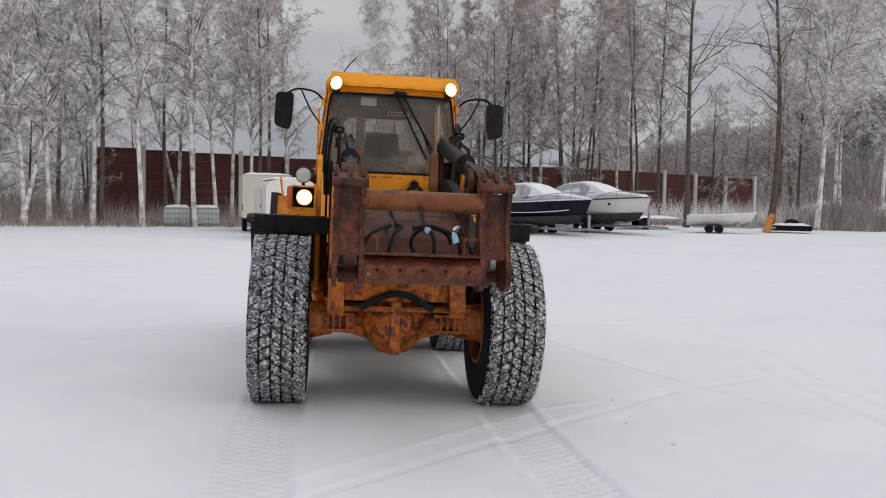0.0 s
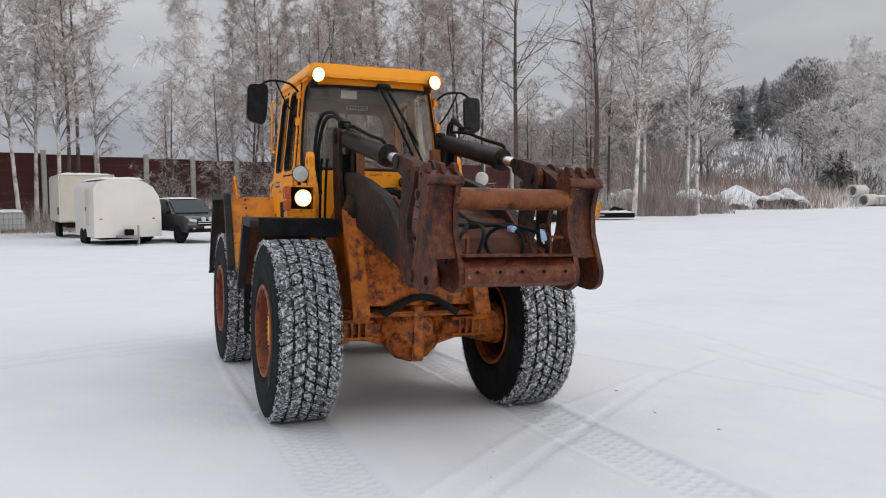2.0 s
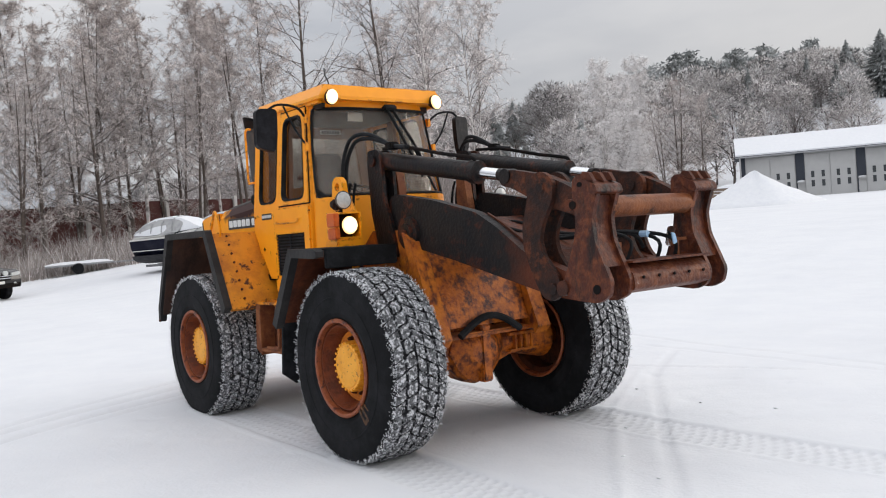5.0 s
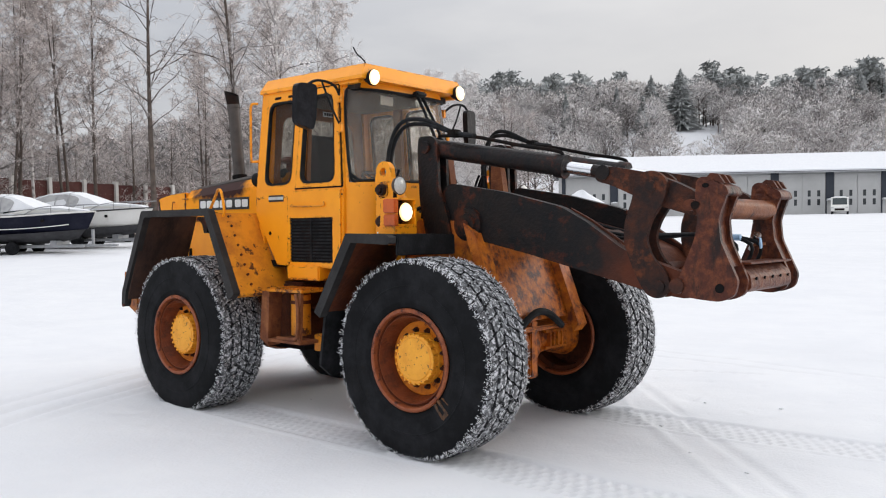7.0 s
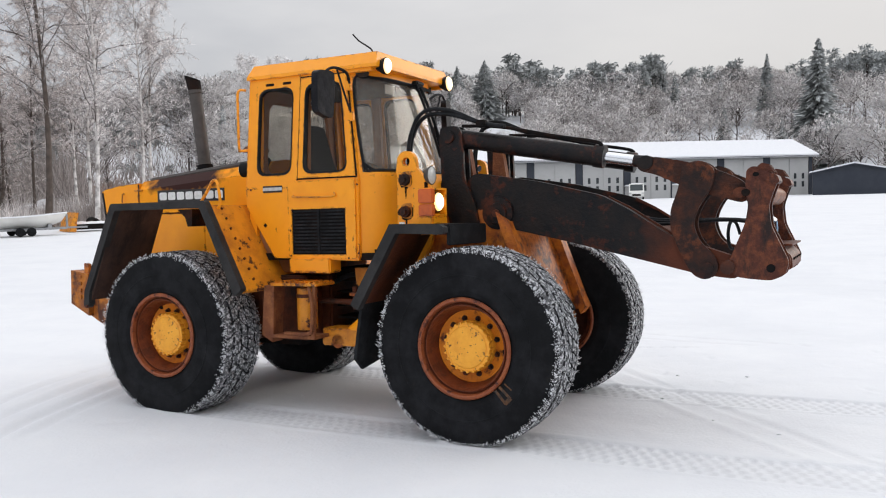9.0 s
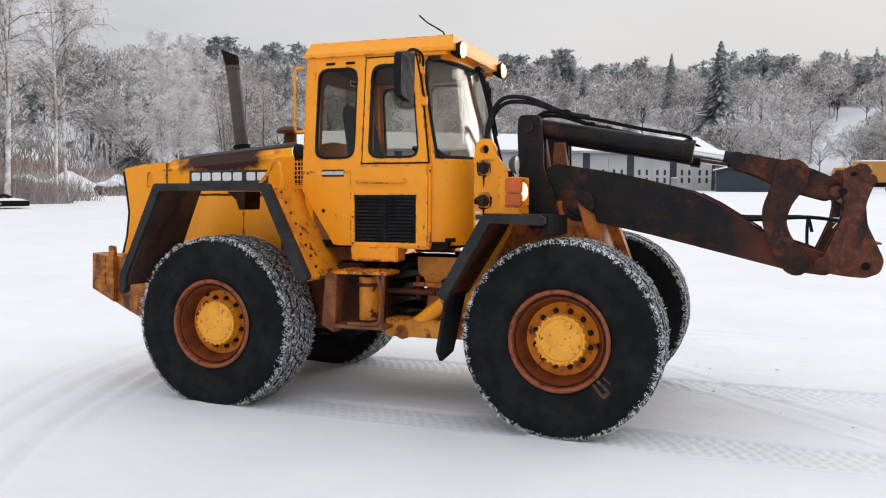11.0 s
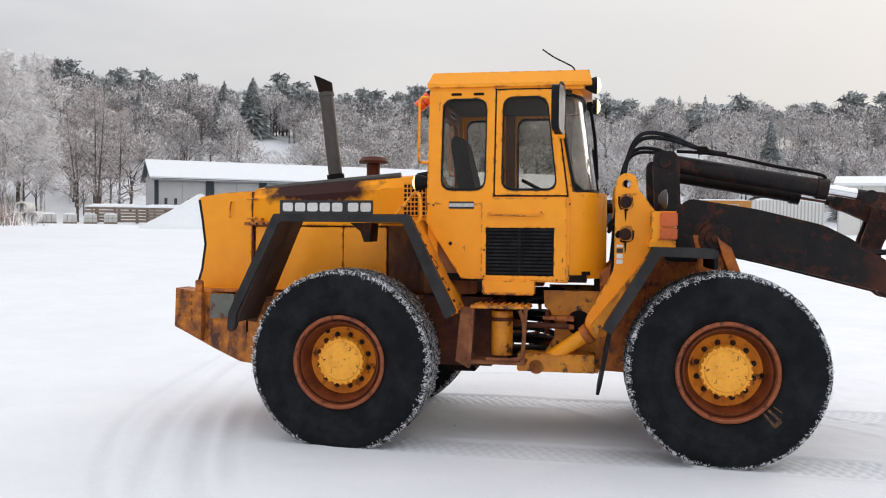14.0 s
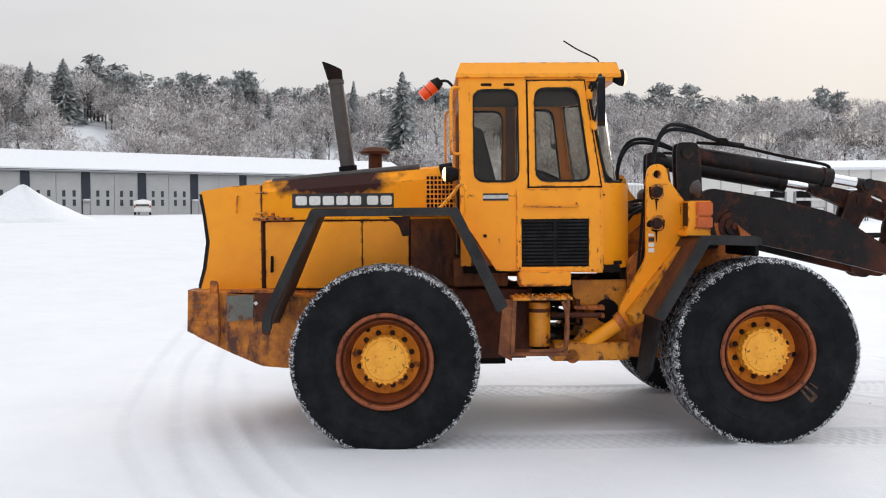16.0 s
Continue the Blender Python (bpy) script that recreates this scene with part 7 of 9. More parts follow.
weeds("undergrowth", 15000, -34, 6, 54, 68, 0.4, 2.0, 0.015, M_BRUSH, "frosted brushwood and saplings under the birches")
weeds("undergrowth", 9000, -38, -8, 68, 115, 1.5, 4.5, 0.03, M_BRUSH, "dense brush far behind the birches")
weeds("undergrowth", 9000, 5, 33, 56, 74, 0.6, 2.2, 0.017, M_TWIG, "frosted brushwood behind the parked boats")
M_RUSTWEED = mat("rust_brown_weeds", (0.27, 0.165, 0.12), 0.95, second=(0.46, 0.41, 0.385), scale=0.8, amount=0.55, islands=0.5)
weeds("undergrowth", 9000, -2, 19, 51.5, 58, 0.7, 2.6, 0.015, M_BRUSH, "tangled brushwood in front of the fence")
weeds("undergrowth", 5000, -2, 19, 51.5, 58, 0.7, 2.4, 0.012, M_TWIG, "frosted brushwood in front of the fence")
weeds("undergrowth", 4500, 31.6, 35.4, 50, 58, 0.6, 2.1, 0.013, M_BRUSH, "dense grey brushwood at the foot of the bank")
weeds("undergrowth", 2800, 36, 48, 112, 160, 0.8, 3.2, 0.05, M_BRUSH, "grey scrub scattered over the snowy slope")
weeds("dry_weeds", 6000, 36.5, 47, 95, 118, 0.6, 2.4, 0.03, M_RUSTWEED, "brown weeds along the snowy slope")
weeds("dry_weeds", 6000, 38.5, 44.5, 74, 92, 0.5, 1.7, 0.022, M_RUSTWEED, "rust-brown weeds on heaps of soil")
weeds("dry_weeds", 14000, -34, 33, 51.0, 57, 0.08, 0.8, 0.016, M_REED, "dry brown weeds with rime at the field edge")
weeds("dry_weeds", 2600, 31, 43, 68, 90, 0.25, 1.0, 0.03, M_REED, "rust-brown weeds and scrub on the bank")
weeds("undergrowth", 2600, 29, 38, 55, 72, 0.5, 2.4, 0.018, M_BRUSH, "grey-brown scrub on the bank")
weeds("undergrowth", 9000, 20, 36, 92, 135, 2.0, 8.0, 0.05, M_BRUSH, "dense grey woodland edge behind the fence")
weeds("undergrowth", 2600, 30, 46, 72, 100, 0.6, 2.6, 0.022, M_TWIG, "frosted scrub on the slope")


# woods on the hill
def canopy(n_tri, h, rad, seed, dome=True):
    r = np.random.default_rng(seed)
    th, cz = r.uniform(0, math.tau, n_tri), r.uniform(-0.55, 1.0, n_tri)
    rr = np.sqrt(np.maximum(0.05, 1 - cz ** 2)) * r.uniform(0.55, 1.0, n_tri)
    lump = 1 + 0.22 * np.sin(th * 3 + seed) * np.cos(cz * 4 + seed)
    base = np.stack([rad * rr * lump * np.cos(th), rad * rr * lump * np.sin(th), h * 0.62 + cz * h * 0.36 * lump], axis=1)
    out = base - np.array([0, 0, h * 0.42])
    out = out / np.linalg.norm(out, axis=1, keepdims=True) + r.normal(0, 0.55, (n_tri, 3))
    out = out / np.linalg.norm(out, axis=1, keepdims=True) * r.uniform(0.35, 1.1, (n_tri, 1)) * h * 0.066
    side = np.cross(out, r.normal(size=(n_tri, 3)))
    side = side / np.linalg.norm(side, axis=1, keepdims=True) * h * 0.0062
    tri = np.stack([base - side, base + side, base + out], axis=1)
    # every twig shades as part of the rounded crown and of its own clump
    face = np.cross(tri[:, 1] - tri[:, 0], tri[:, 2] - tri[:, 0])
    crown = (base - np.array([0, 0, h * 0.50])) / np.array([rad, rad, h * 0.36])
    clump = np.stack([np.sin(th * 7 + cz * 5), np.cos(th * 6 - cz * 7), np.sin(cz * 11 + th * 2)], axis=1)
    nrm = crown + 0.55 * clump + r.normal(0, 0.18, (n_tri, 3))
    nrm = nrm / np.linalg.norm(nrm, axis=1, keepdims=True)
    back = (face * nrm).sum(axis=1) < 0
    tri[back] = tri[back][:, ::-1]
    return tri, np.repeat(nrm[:, None], 3, axis=1)


def limbs(h, rad, seed):
    r = np.random.default_rng(seed)
    s = Soup()
    s.limb([(0, 0, 0), (0.02 * h, 0, 0.3 * h), (0, 0.02 * h, 0.62 * h)], (0.016 * h, 0.012 * h, 0.006 * h), 4)
    for i in range(9):
        a, z = i * 2.4, h * r.uniform(0.2, 0.5)
        e = np.array([rad * 0.85 * math.cos(a), rad * 0.85 * math.sin(a), z + h * r.uniform(0.2, 0.38)])
        s.limb([(0, 0, z), (e + (0, 0, z)) * 0.5 + (0, 0, 0.05 * h), e], (0.007 * h, 0.005 * h, 0.002 * h), 3)
    return np.array(s.wv), np.array(s.wf)


KINDS = [(*canopy(1250, 1.0, 0.36, 60 + k), *limbs(1.0, 0.36, 80 + k)) for k in range(6)]


def conifer(seed, layers=26, per=44, rad=0.21):
    r = np.random.default_rng(seed)
    tris = []
    for i in range(layers):
        t = (i + 0.5) / layers
        z, R = 0.10 + 0.9 * t, rad * (1 - t) ** 0.85 * r.uniform(0.75, 1.15) + 0.012
        for k in range(max(6, int(per * (1 - 0.7 * t)))):
            a = r.uniform(0, math.tau)
            q = R * r.uniform(0.55, 1.15)
            w = 0.008 + 0.012 * (1 - t)
            tip = np.array([q * math.cos(a), q * math.sin(a), z - q * r.uniform(0.05, 0.5) + r.normal(0, 0.012)])
            root = np.array([0.2 * q * math.cos(a), 0.2 * q * math.sin(a), z + 0.01])
            side = np.array([-math.sin(a), math.cos(a), r.normal(0, 0.4)]) * w
            mid_ = root * 0.45 + tip * 0.55
            tris.append((root, mid_ + side, tip))
            tris.append((root, tip, mid_ - side + (0, 0, -0.01)))
    return np.array(tris)


def pine_top(seed):
    """An umbrella of needle clumps on a bare stem."""
    r = np.random.default_rng(seed)
    tris = []
    for c in range(15):
        a, q = r.uniform(0, math.tau), r.uniform(0, 0.24)
        centre = np.array([q * math.cos(a), q * math.sin(a), r.uniform(0.58, 0.98) - q * 0.4])
        size = r.uniform(0.06, 0.11)
        for k in range(34):
            d = r.normal(size=3)
            d = d / np.linalg.norm(d) * (1, 1, 0.6)
            b = centre + d * size * r.uniform(0.3, 1.0)
            tris.append((b, b + r.normal(0, 0.4, 3) * size, b + d * size * 0.6 + r.normal(0, 0.25, 3) * size))
    return np.array(tris)


CONES, PINES = [conifer(s) for s in (1, 2, 3)], [pine_top(s) for s in (4, 5, 6)]
wood_rng = np.random.default_rng(9)
tw, bk_v, bk_f, cn, dk, tw_n, dk_n, off = [], [], [], [], [], [], [], 0
spots = 0
for _ in range(4200):
    az = wood_rng.uniform(17, 131)
    r0 = float(np.interp(az, HILL_AZ, HILL_R0))
    d = r0 + 4 + 118 * wood_rng.random() ** 0.75
    x, y = d * math.sin(radians(az)), d * math.cos(radians(az))
    # clearings on the slopes
    if wood_rng.random() < 0.30 + 0.45 * float(bumps(np.array(x), np.array(y), 0.045, 2.0)) and d < r0 + 75:
        continue
    if 52 < az < 94 and d < r0 + 12 and wood_rng.random() < 0.6:
        continue
    if 35 < az < 45 and d < r0 + 85 and wood_rng.random() < 0.72:
        continue
    if 34 < az < 47 and d < r0 + 26:
        continue
    if (65.2 < az < 69.0 and d < 206 and wood_rng.random() < 0.84) or (115.6 < az < 118.8 and 190 < d < 230 and wood_rng.random() < 0.75) or (30.5 < az < 37.5 and d < 158 and wood_rng.random() < 0.8):
        continue
    if 39.5 < az < 44.5 and wood_rng.random() < 0.6:
        continue
    if spots > 1150:
        break
    spots += 1
    z, h = float(ground_z(x, y)) - 0.2, wood_rng.uniform(7.5, 12.5) * (0.8 if d < r0 + 14 else 1.0) * (0.6 if 39.5 < az < 44.5 or (65.0 < az < 69.2 and d < 206) else 1.0)
    rot = wood_rng.uniform(0, math.tau)
    c, s_ = math.cos(rot), math.sin(rot)
    M3 = np.array([[c, -s_, 0], [s_, c, 0], [0, 0, 1]]) * np.array([wood_rng.uniform(0.9, 1.3)] * 2 + [1.0])
    kind = wood_rng.random()
    ridge = d > r0 + 88 and az > 52
    if kind < (0.24 if ridge else 0.03):
        src = (PINES if ridge and kind < 0.20 else CONES)[int(wood_rng.integers(3))]
        h *= 1.35 if ridge else 1.2
        cn.append((src.reshape(-1, 3) @ M3.T) * h + (x, y, z))
        v, f = limbs(1.0, 0.05, 7)
    else:
        tri, nrm, v, f = KINDS[int(wood_rng.integers(len(KINDS)))]
        # a darker copy of the woods' colour, picked by bearing to dim that slope
        bare = wood_rng.random() < (0.75 if az < 46 else 0.12)
        (dk if bare else tw).append((tri.reshape(-1, 3) @ M3.T) * h + (x, y, z))
        (dk_n if bare else tw_n).append(nrm.reshape(-1, 3) @ M3.T)
    bk_v.append((v @ M3.T) * h + (x, y, z))
    bk_f.append(f + off)
    off += len(v)
# taller pines standing out along the ridge
pine_rng = np.random.default_rng(77)
for i in range(40):
    az = pine_rng.uniform(54, 104)
    d = float(np.interp(az, HILL_AZ, HILL_R0)) + pine_rng.uniform(92, 122)
    x, y = d * math.sin(radians(az)), d * math.cos(radians(az))
    h = pine_rng.uniform(9.5, 14.0)
    wide = pine_rng.uniform(0.9, 1.5)
    cn.append(PINES[i % 3].reshape(-1, 3) * (h * wide, h * wide, h) + (x, y, float(ground_z(x, y)) - 0.2))
    v, f = limbs(1.0, 0.05, 7)
    bk_v.append(v * h * (0.6, 0.6, 0.8) + (x, y, float(ground_z(x, y)) - 0.2))
    bk_f.append(f + off)
    off += len(v)
# dark clumps of juniper and yew above the snowy bank
for i in range(26):
    az, d = pine_rng.uniform(31.0, 37.2), pine_rng.uniform(128, 168)
    x, y = d * math.sin(radians(az)), d * math.cos(radians(az))
    h = pine_rng.uniform(4.0, 9.5)
    cn.append(PINES[i % 3].reshape(-1, 3) * (h * 0.9, h * 0.9, h * 1.3) + (x, y, float(ground_z(x, y)) - 0.62 * h))
# dark junipers on the open shoulder of the hill
for i in range(34):
    az = pine_rng.uniform(39.8, 44.6)
    d = float(np.interp(az, HILL_AZ, HILL_R0)) + pine_rng.uniform(45, 118)
    x, y = d * math.sin(radians(az)), d * math.cos(radians(az))
    h = pine_rng.uniform(2.2, 4.6)
    tri = PINES[i % 3].reshape(-1, 3) * (h * 1.3, h * 1.3, h) + (x, y, float(ground_z(x, y)) - 0.5 * h)
    cn.append(tri)
for nm, arr, nrms, m_, lb in (("frosted_woods", tw, tw_n, M_WOODS, "leafless hillside woods grey with hoar frost"), ("bare_woods", dk, dk_n, M_WOODD, "darker leafless oaks with little frost on the slope"), ("conifers", cn, None, M_NEEDLE, "scattered dark pines and spruces, lightly frosted")):
    a = np.concatenate(arr)
    wood = tagged(raw(nm, a, np.arange(len(a)).reshape(-1, 3), m_), label=lb, category="woods", kind="stuff")
    if nrms:
        nn = np.concatenate(nrms)
        wood.data.shade_smooth()
        wood.data.normals_split_custom_set_from_vertices(nn / np.linalg.norm(nn, axis=1, keepdims=True))
tagged(raw("woodland_trunks", np.concatenate(bk_v), np.concatenate(bk_f), M_WOODBARK), label="dark trunks and limbs of the hillside woods", category="woods", kind="stuff")


def spruce(x, y, top, seed, wide=1.0):
    z = float(ground_z(x, y)) - 0.3
    h = max(9.0, top - z)
    t = empty("spruce_tree", Matrix.Translation((x, y, z)), label="tall dark spruce dusted with frost on the wooded hill", category="spruce tree", group="spruces on the hill")
    s = Soup()
    s.limb([(0, 0, 0), (0, 0, h * 0.5), (0, 0, h * 0.98)], (h * 0.014, h * 0.009, 0.02), 6)
    raw("trunk", s.wv, s.wf, M_WOODBARK, t)
    tri = conifer(seed, 42, 90, 0.23 * wide).reshape(-1, 3) * h
    raw("crown", tri, np.arange(len(tri)).reshape(-1, 3), M_NEEDLE, t)


for i, (x, y, top, w) in enumerate(((197, 87.5, 36.0, 1.75), (192, 93, 34.5, 1.3), (178, 95, 30.5, 0.9), (199, 73, 30.5, 0.8), (172, 6.8, 29.5, 1.1), (210, 20, 33.0, 0.8), (214, 50, 33.5, 1.5), (96, 108, 17.0, 1.3), (104, 112, 18.0, 1.1), (60, 92, 12.0, 1.3), (165, -32, 22.0, 1.0), (150, 92, 26.0, 0.8), (205, 92, 33.0, 0.8))):
    spruce(x, y, top, 200 + i, w)


# ---- yard: fence, vehicles, boats, stacks, buildings ----
M_FENCE = mat("dark_red_fence_boards", (0.085, 0.022, 0.017), 0.8, second=(0.055, 0.016, 0.013), scale=1.2, amount=0.5, third=(0.16, 0.075, 0.06), third_scale=0.6, third_lo=0.55, third_hi=0.75)
M_CONC = mat("pale_concrete", (0.60, 0.585, 0.56), 0.9, second=(0.48, 0.465, 0.44), scale=2, amount=0.5, bump=0.2)
M_WTRAIL = mat("white_trailer_skin", (0.72, 0.70, 0.66), 0.35, second=(0.66, 0.64, 0.59), scale=0.8, amount=0.5)
M_CREAM = mat("cream_trailer_skin", (0.62, 0.58, 0.50), 0.45, second=(0.54, 0.50, 0.43), scale=0.8, amount=0.5)
M_CAR = mat("dark_car_paint", (0.018, 0.016, 0.016), 0.2, second=(0.03, 0.027, 0.026), scale=2, amount=0.4)
M_CARGL = mat("tinted_car_glass", (0.03, 0.04, 0.042), 0.06)
M_NAVY = mat("navy_gelcoat", (0.004, 0.005, 0.016), 0.4, spec=0.16, second=(0.016, 0.017, 0.03), scale=1.5, amount=0.4)
M_GEL = mat("white_gelcoat", (0.72, 0.71, 0.68), 0.3, second=(0.64, 0.63, 0.60), scale=1.5, amount=0.5)
M_CANVAS = mat("grey_boat_canvas", (0.42, 0.42, 0.42), 0.85, second=(0.30, 0.30, 0.31), scale=3, amount=0.5, bump=0.3, bump_scale=12)
M_ANTI = mat("black_bottom_paint", (0.02, 0.02, 0.023), 0.7, second=(0.04, 0.04, 0.045), scale=3, amount=0.5)
M_GALV = mat("galvanised_steel", (0.34, 0.35, 0.36), 0.5, 0.6, second=(0.26, 0.26, 0.27), scale=6, amount=0.5)
M_BARNW = mat("light_grey_cladding", (0.46, 0.46, 0.455), 0.7, second=(0.41, 0.41, 0.405), scale=0.5, amount=0.5)
M_BARND = mat("dark_blue_panel", (0.020, 0.026, 0.040), 0.6, second=(0.03, 0.036, 0.05), scale=0.8, amount=0.5)
M_PANE = mat("dark_window_glass", (0.045, 0.05, 0.055), 0.1)
M_ORANGE = mat("orange_truck_body", (0.50, 0.22, 0.04), 0.5, second=(0.42, 0.18, 0.035), scale=1, amount=0.5)
M_WOOD = mat("weathered_timber", (0.20, 0.15, 0.115), 0.85, second=(0.13, 0.10, 0.08), scale=3, amount=0.5, islands=0.3)
M_IBC = mat("milky_plastic_tank", (0.52, 0.54, 0.53), 0.5, second=(0.44, 0.46, 0.46), scale=1.5, amount=0.5)


def at(x, y, turn=0.0, dz=0.0):
    return Matrix.Translation((x, y, float(ground_z(x, y)) + dz)) @ Matrix.Rotation(radians(turn), 4, "Z")


def snow_pad(x0, x1, y0, y1, z, thick, parent, seed=0, n=10):
    """A soft layer of snow with a rounded rim."""
    r = random.Random(seed)
    bm = bmesh.new()
    grid = [[bm.verts.new((x0 + (x1 - x0) * i / n, y0 + (y1 - y0) * j / n,
                           z + thick * min(1, 6 * min(i / n, 1 - i / n, j / n, 1 - j / n) + 0.15) * (0.75 + 0.5 * r.random()))) for i in range(n + 1)] for j in range(n + 1)]
    for j in range(n):
        for i in range(n):
            bm.faces.new((grid[j][i], grid[j][i + 1], grid[j + 1][i + 1], grid[j + 1][i]))
    rim = [grid[0][i] for i in range(n + 1)] + [grid[j][n] for j in range(1, n + 1)] + [grid[n][i] for i in range(n - 1, -1, -1)] + [grid[j][0] for j in range(n - 1, 0, -1)]
    low_ = [bm.verts.new((v.co.x, v.co.y, z)) for v in rim]
    for k in range(len(rim)):
        bm.faces.new((rim[k], rim[(k + 1) % len(rim)], low_[(k + 1) % len(rim)], low_[k]))
    return part("snow_layer", bm, M_SNOWCAP, parent, "fresh snow lying on top", smooth=True)


def road_wheel(parent, x, y, r=0.33, w=0.2):
    wv = part("wheel", lathe([(x - w / 2, r * 0.6), (x - w / 2, r * 0.92), (x - w * 0.35, r), (x + w * 0.35, r), (x + w / 2, r * 0.92), (x + w / 2, r * 0.6)], "x", 24, (0, y, r)), M_RUBBER, parent, "black tyre", smooth=True)
    part("rim", tube((x - w * 0.42, y, r), (x + w * 0.42, y, r), r * 0.6, seg=16), M_GALV, wv)
    return wv


# noise fence
F0, F1, FH = Vector((-16.0, 51.5)), Vector((37.6, 64.4)), 3.9
fence = empty("fence", at(F0.x, F0.y, math.degrees(math.atan2(F1.y - F0.y, F1.x - F0.x))), label="tall dark red board fence with pale concrete posts", category="fence")
FL, BAYS = (F1 - F0).length, 17
board = post_mesh = None
for i in range(BAYS + 1):
    u = FL * i / BAYS
    p = F0 + (F1 - F0) * (i / BAYS)
    dz = float(ground_z(p.x, p.y)) - float(ground_z(F0.x, F0.y))
    FH = 4.9 - 1.35 * i / BAYS
    q = part("post", box(u - 0.15, u + 0.15, -0.28, 0.12, dz - 0.3, dz + FH + 0.35), M_CONC, fence, "pale concrete post", bevel=0.02)
    if i < BAYS:
        for k in range(9):
            z0 = dz + 0.15 + k * (FH - 0.15) / 9
            part("board", box(u + 0.15, u + FL / BAYS - 0.15, -0.05 + 0.01 * (k % 2), 0.03, z0, z0 + (FH - 0.15) / 9 - 0.004), M_FENCE, fence)
        part("cap", box(u + 0.2, u + FL / BAYS - 0.2, -0.09, 0.07, dz + FH, dz + FH + 0.06), M_FENCE, fence)

# two white box trailers
tr = empty("box_trailer", at(-1.85, 28.9, 11), label="white rounded enclosed trailer with snow, drawbar towards the field", category="trailer")
body = bmesh.new()
prism([(x, z) for x, z in [(-1.25, 0.30), (1.30, 0.30), (1.30, 1.50), (1.22, 1.92), (1.0, 2.28), (0.62, 2.52), (0.2, 2.60), (-0.7, 2.60), (-1.1, 2.48), (-1.25, 2.22)]], "y", 0, 4.4, body)
part("body", body, M_WTRAIL, tr, "white moulded box", bevel=0.06, smooth=True)
part("side_door", prism(rounded([(1.0, 0.75), (1.0, 2.2), (1.75, 2.2), (1.75, 0.75)], 0.04), "x", -1.265, -1.248), M_CREAM, tr, "narrow side door")
part("door_handle", box(-1.29, -1.26, 1.62, 1.68, 1.35, 1.5), M_DARK, tr)
part("chassis", box(-1.0, 1.0, 0.1, 4.3, 0.22, 0.30), M_DARK, tr)
for yy in (2.0, 2.75):
    for s in (-1, 1):
        road_wheel(tr, s * 1.20, yy, 0.31, 0.2)
part("drawbar", prism([(-0.5, 0.1), (0.5, 0.1), (0.06, -1.25), (-0.06, -1.25)], "z", 0.30, 0.38), M_GALV, tr, "steel drawbar")
part("jockey_wheel", tube((0.2, -0.9, 0.02), (0.2, -0.9, 0.8), 0.04, seg=10), M_GALV, tr)
part("lock_box", box(-0.16, 0.16, -0.35, -0.05, 0.38, 0.62), M_DARK, tr, bevel=0.02)
for s in (-1, 1):
    part("marker_lamp", box(s * 1.0 - 0.05, s * 1.0 + 0.05, -0.02, 0.0, 1.0, 1.06), M_AMBER, tr)
snow_pad(-0.95, 0.75, 0.1, 4.3, 2.58, 0.10, tr, 3)

tb = empty("box_trailer", at(-3.5, 36.2, 8), label="cream box trailer with snow on its roof", category="trailer")
part("body", box(-1.2, 1.2, 0, 5.5, 0.75, 2.95), M_CREAM, tb, "cream sandwich-panel box", bevel=0.05)
for s in (-1, 1):
    part("corner_trim", box(s * 1.17, s * 1.215, -0.02, 0.05, 0.75, 2.95), M_WTRAIL, tb)
    for yy in (2.6, 3.5):
        road_wheel(tb, s * 1.0, yy, 0.36, 0.22)
part("hatch", box(-1.215, -1.2, 0.5, 1.0, 1.1, 1.45), M_DARK, tb, "small dark hatch")
part("chassis", box(-0.9, 0.9, 0, 5.4, 0.5, 0.75), M_DARK, tb)
snow_pad(-1.18, 1.18, 0.02, 5.48, 2.95, 0.12, tb, 4)

# pickup
pk = empty("pickup_truck", at(1.25, 28.5, 22), label="dark brown pickup truck with snow on its roof, parked", category="pickup truck")
prof = [(0.05, 0.45), (0.0, 0.70), (0.06, 1.0), (0.35, 1.10), (1.45, 1.18), (2.05, 1.72), (2.35, 1.80), (3.45, 1.80), (3.75, 1.22), (5.2, 1.20), (5.25, 0.55)]
pb = part("body", prism(rounded(prof, 0.08, 3), "x", -0.93, 0.93), M_CAR, pk, "dark painted body", bevel=0.05, smooth=True)
for v in pb.data.vertices:
    if v.co.z > 1.2:
        v.co.x *= 1 - 0.26 * (v.co.z - 1.2)
part("windscreen", prism([(1.50, 1.215), (2.04, 1.73), (2.02, 1.745), (1.47, 1.23)], "x", -0.74, 0.74), M_CARGL, pk, "dark windscreen")
for s in (-1, 1):
    part("side_window", prism([(1.75, 1.25), (2.15, 1.68), (3.3, 1.68), (3.5, 1.28)], "x", s * 0.865, s * 0.885), M_CARGL, pk)
    part("headlight", prism(rounded([(s * 0.55, 0.86), (s * 0.88, 0.90), (s * 0.90, 1.02), (s * 0.58, 0.98)], 0.03), "y", -0.01, 0.1), M_LENS, pk, "clear headlight")
    part("mirror", box(s * 0.93, s * 1.12, 1.75, 1.85, 1.18, 1.34), M_CAR, pk, bevel=0.03)
    part("fog_lamp", tube((s * 0.68, -0.02, 0.58), (s * 0.68, 0.05, 0.58), 0.06, seg=12), M_LENS, pk)
    for yy in (0.95, 4.05):
        road_wheel(pk, s * 0.82, yy, 0.38, 0.24)
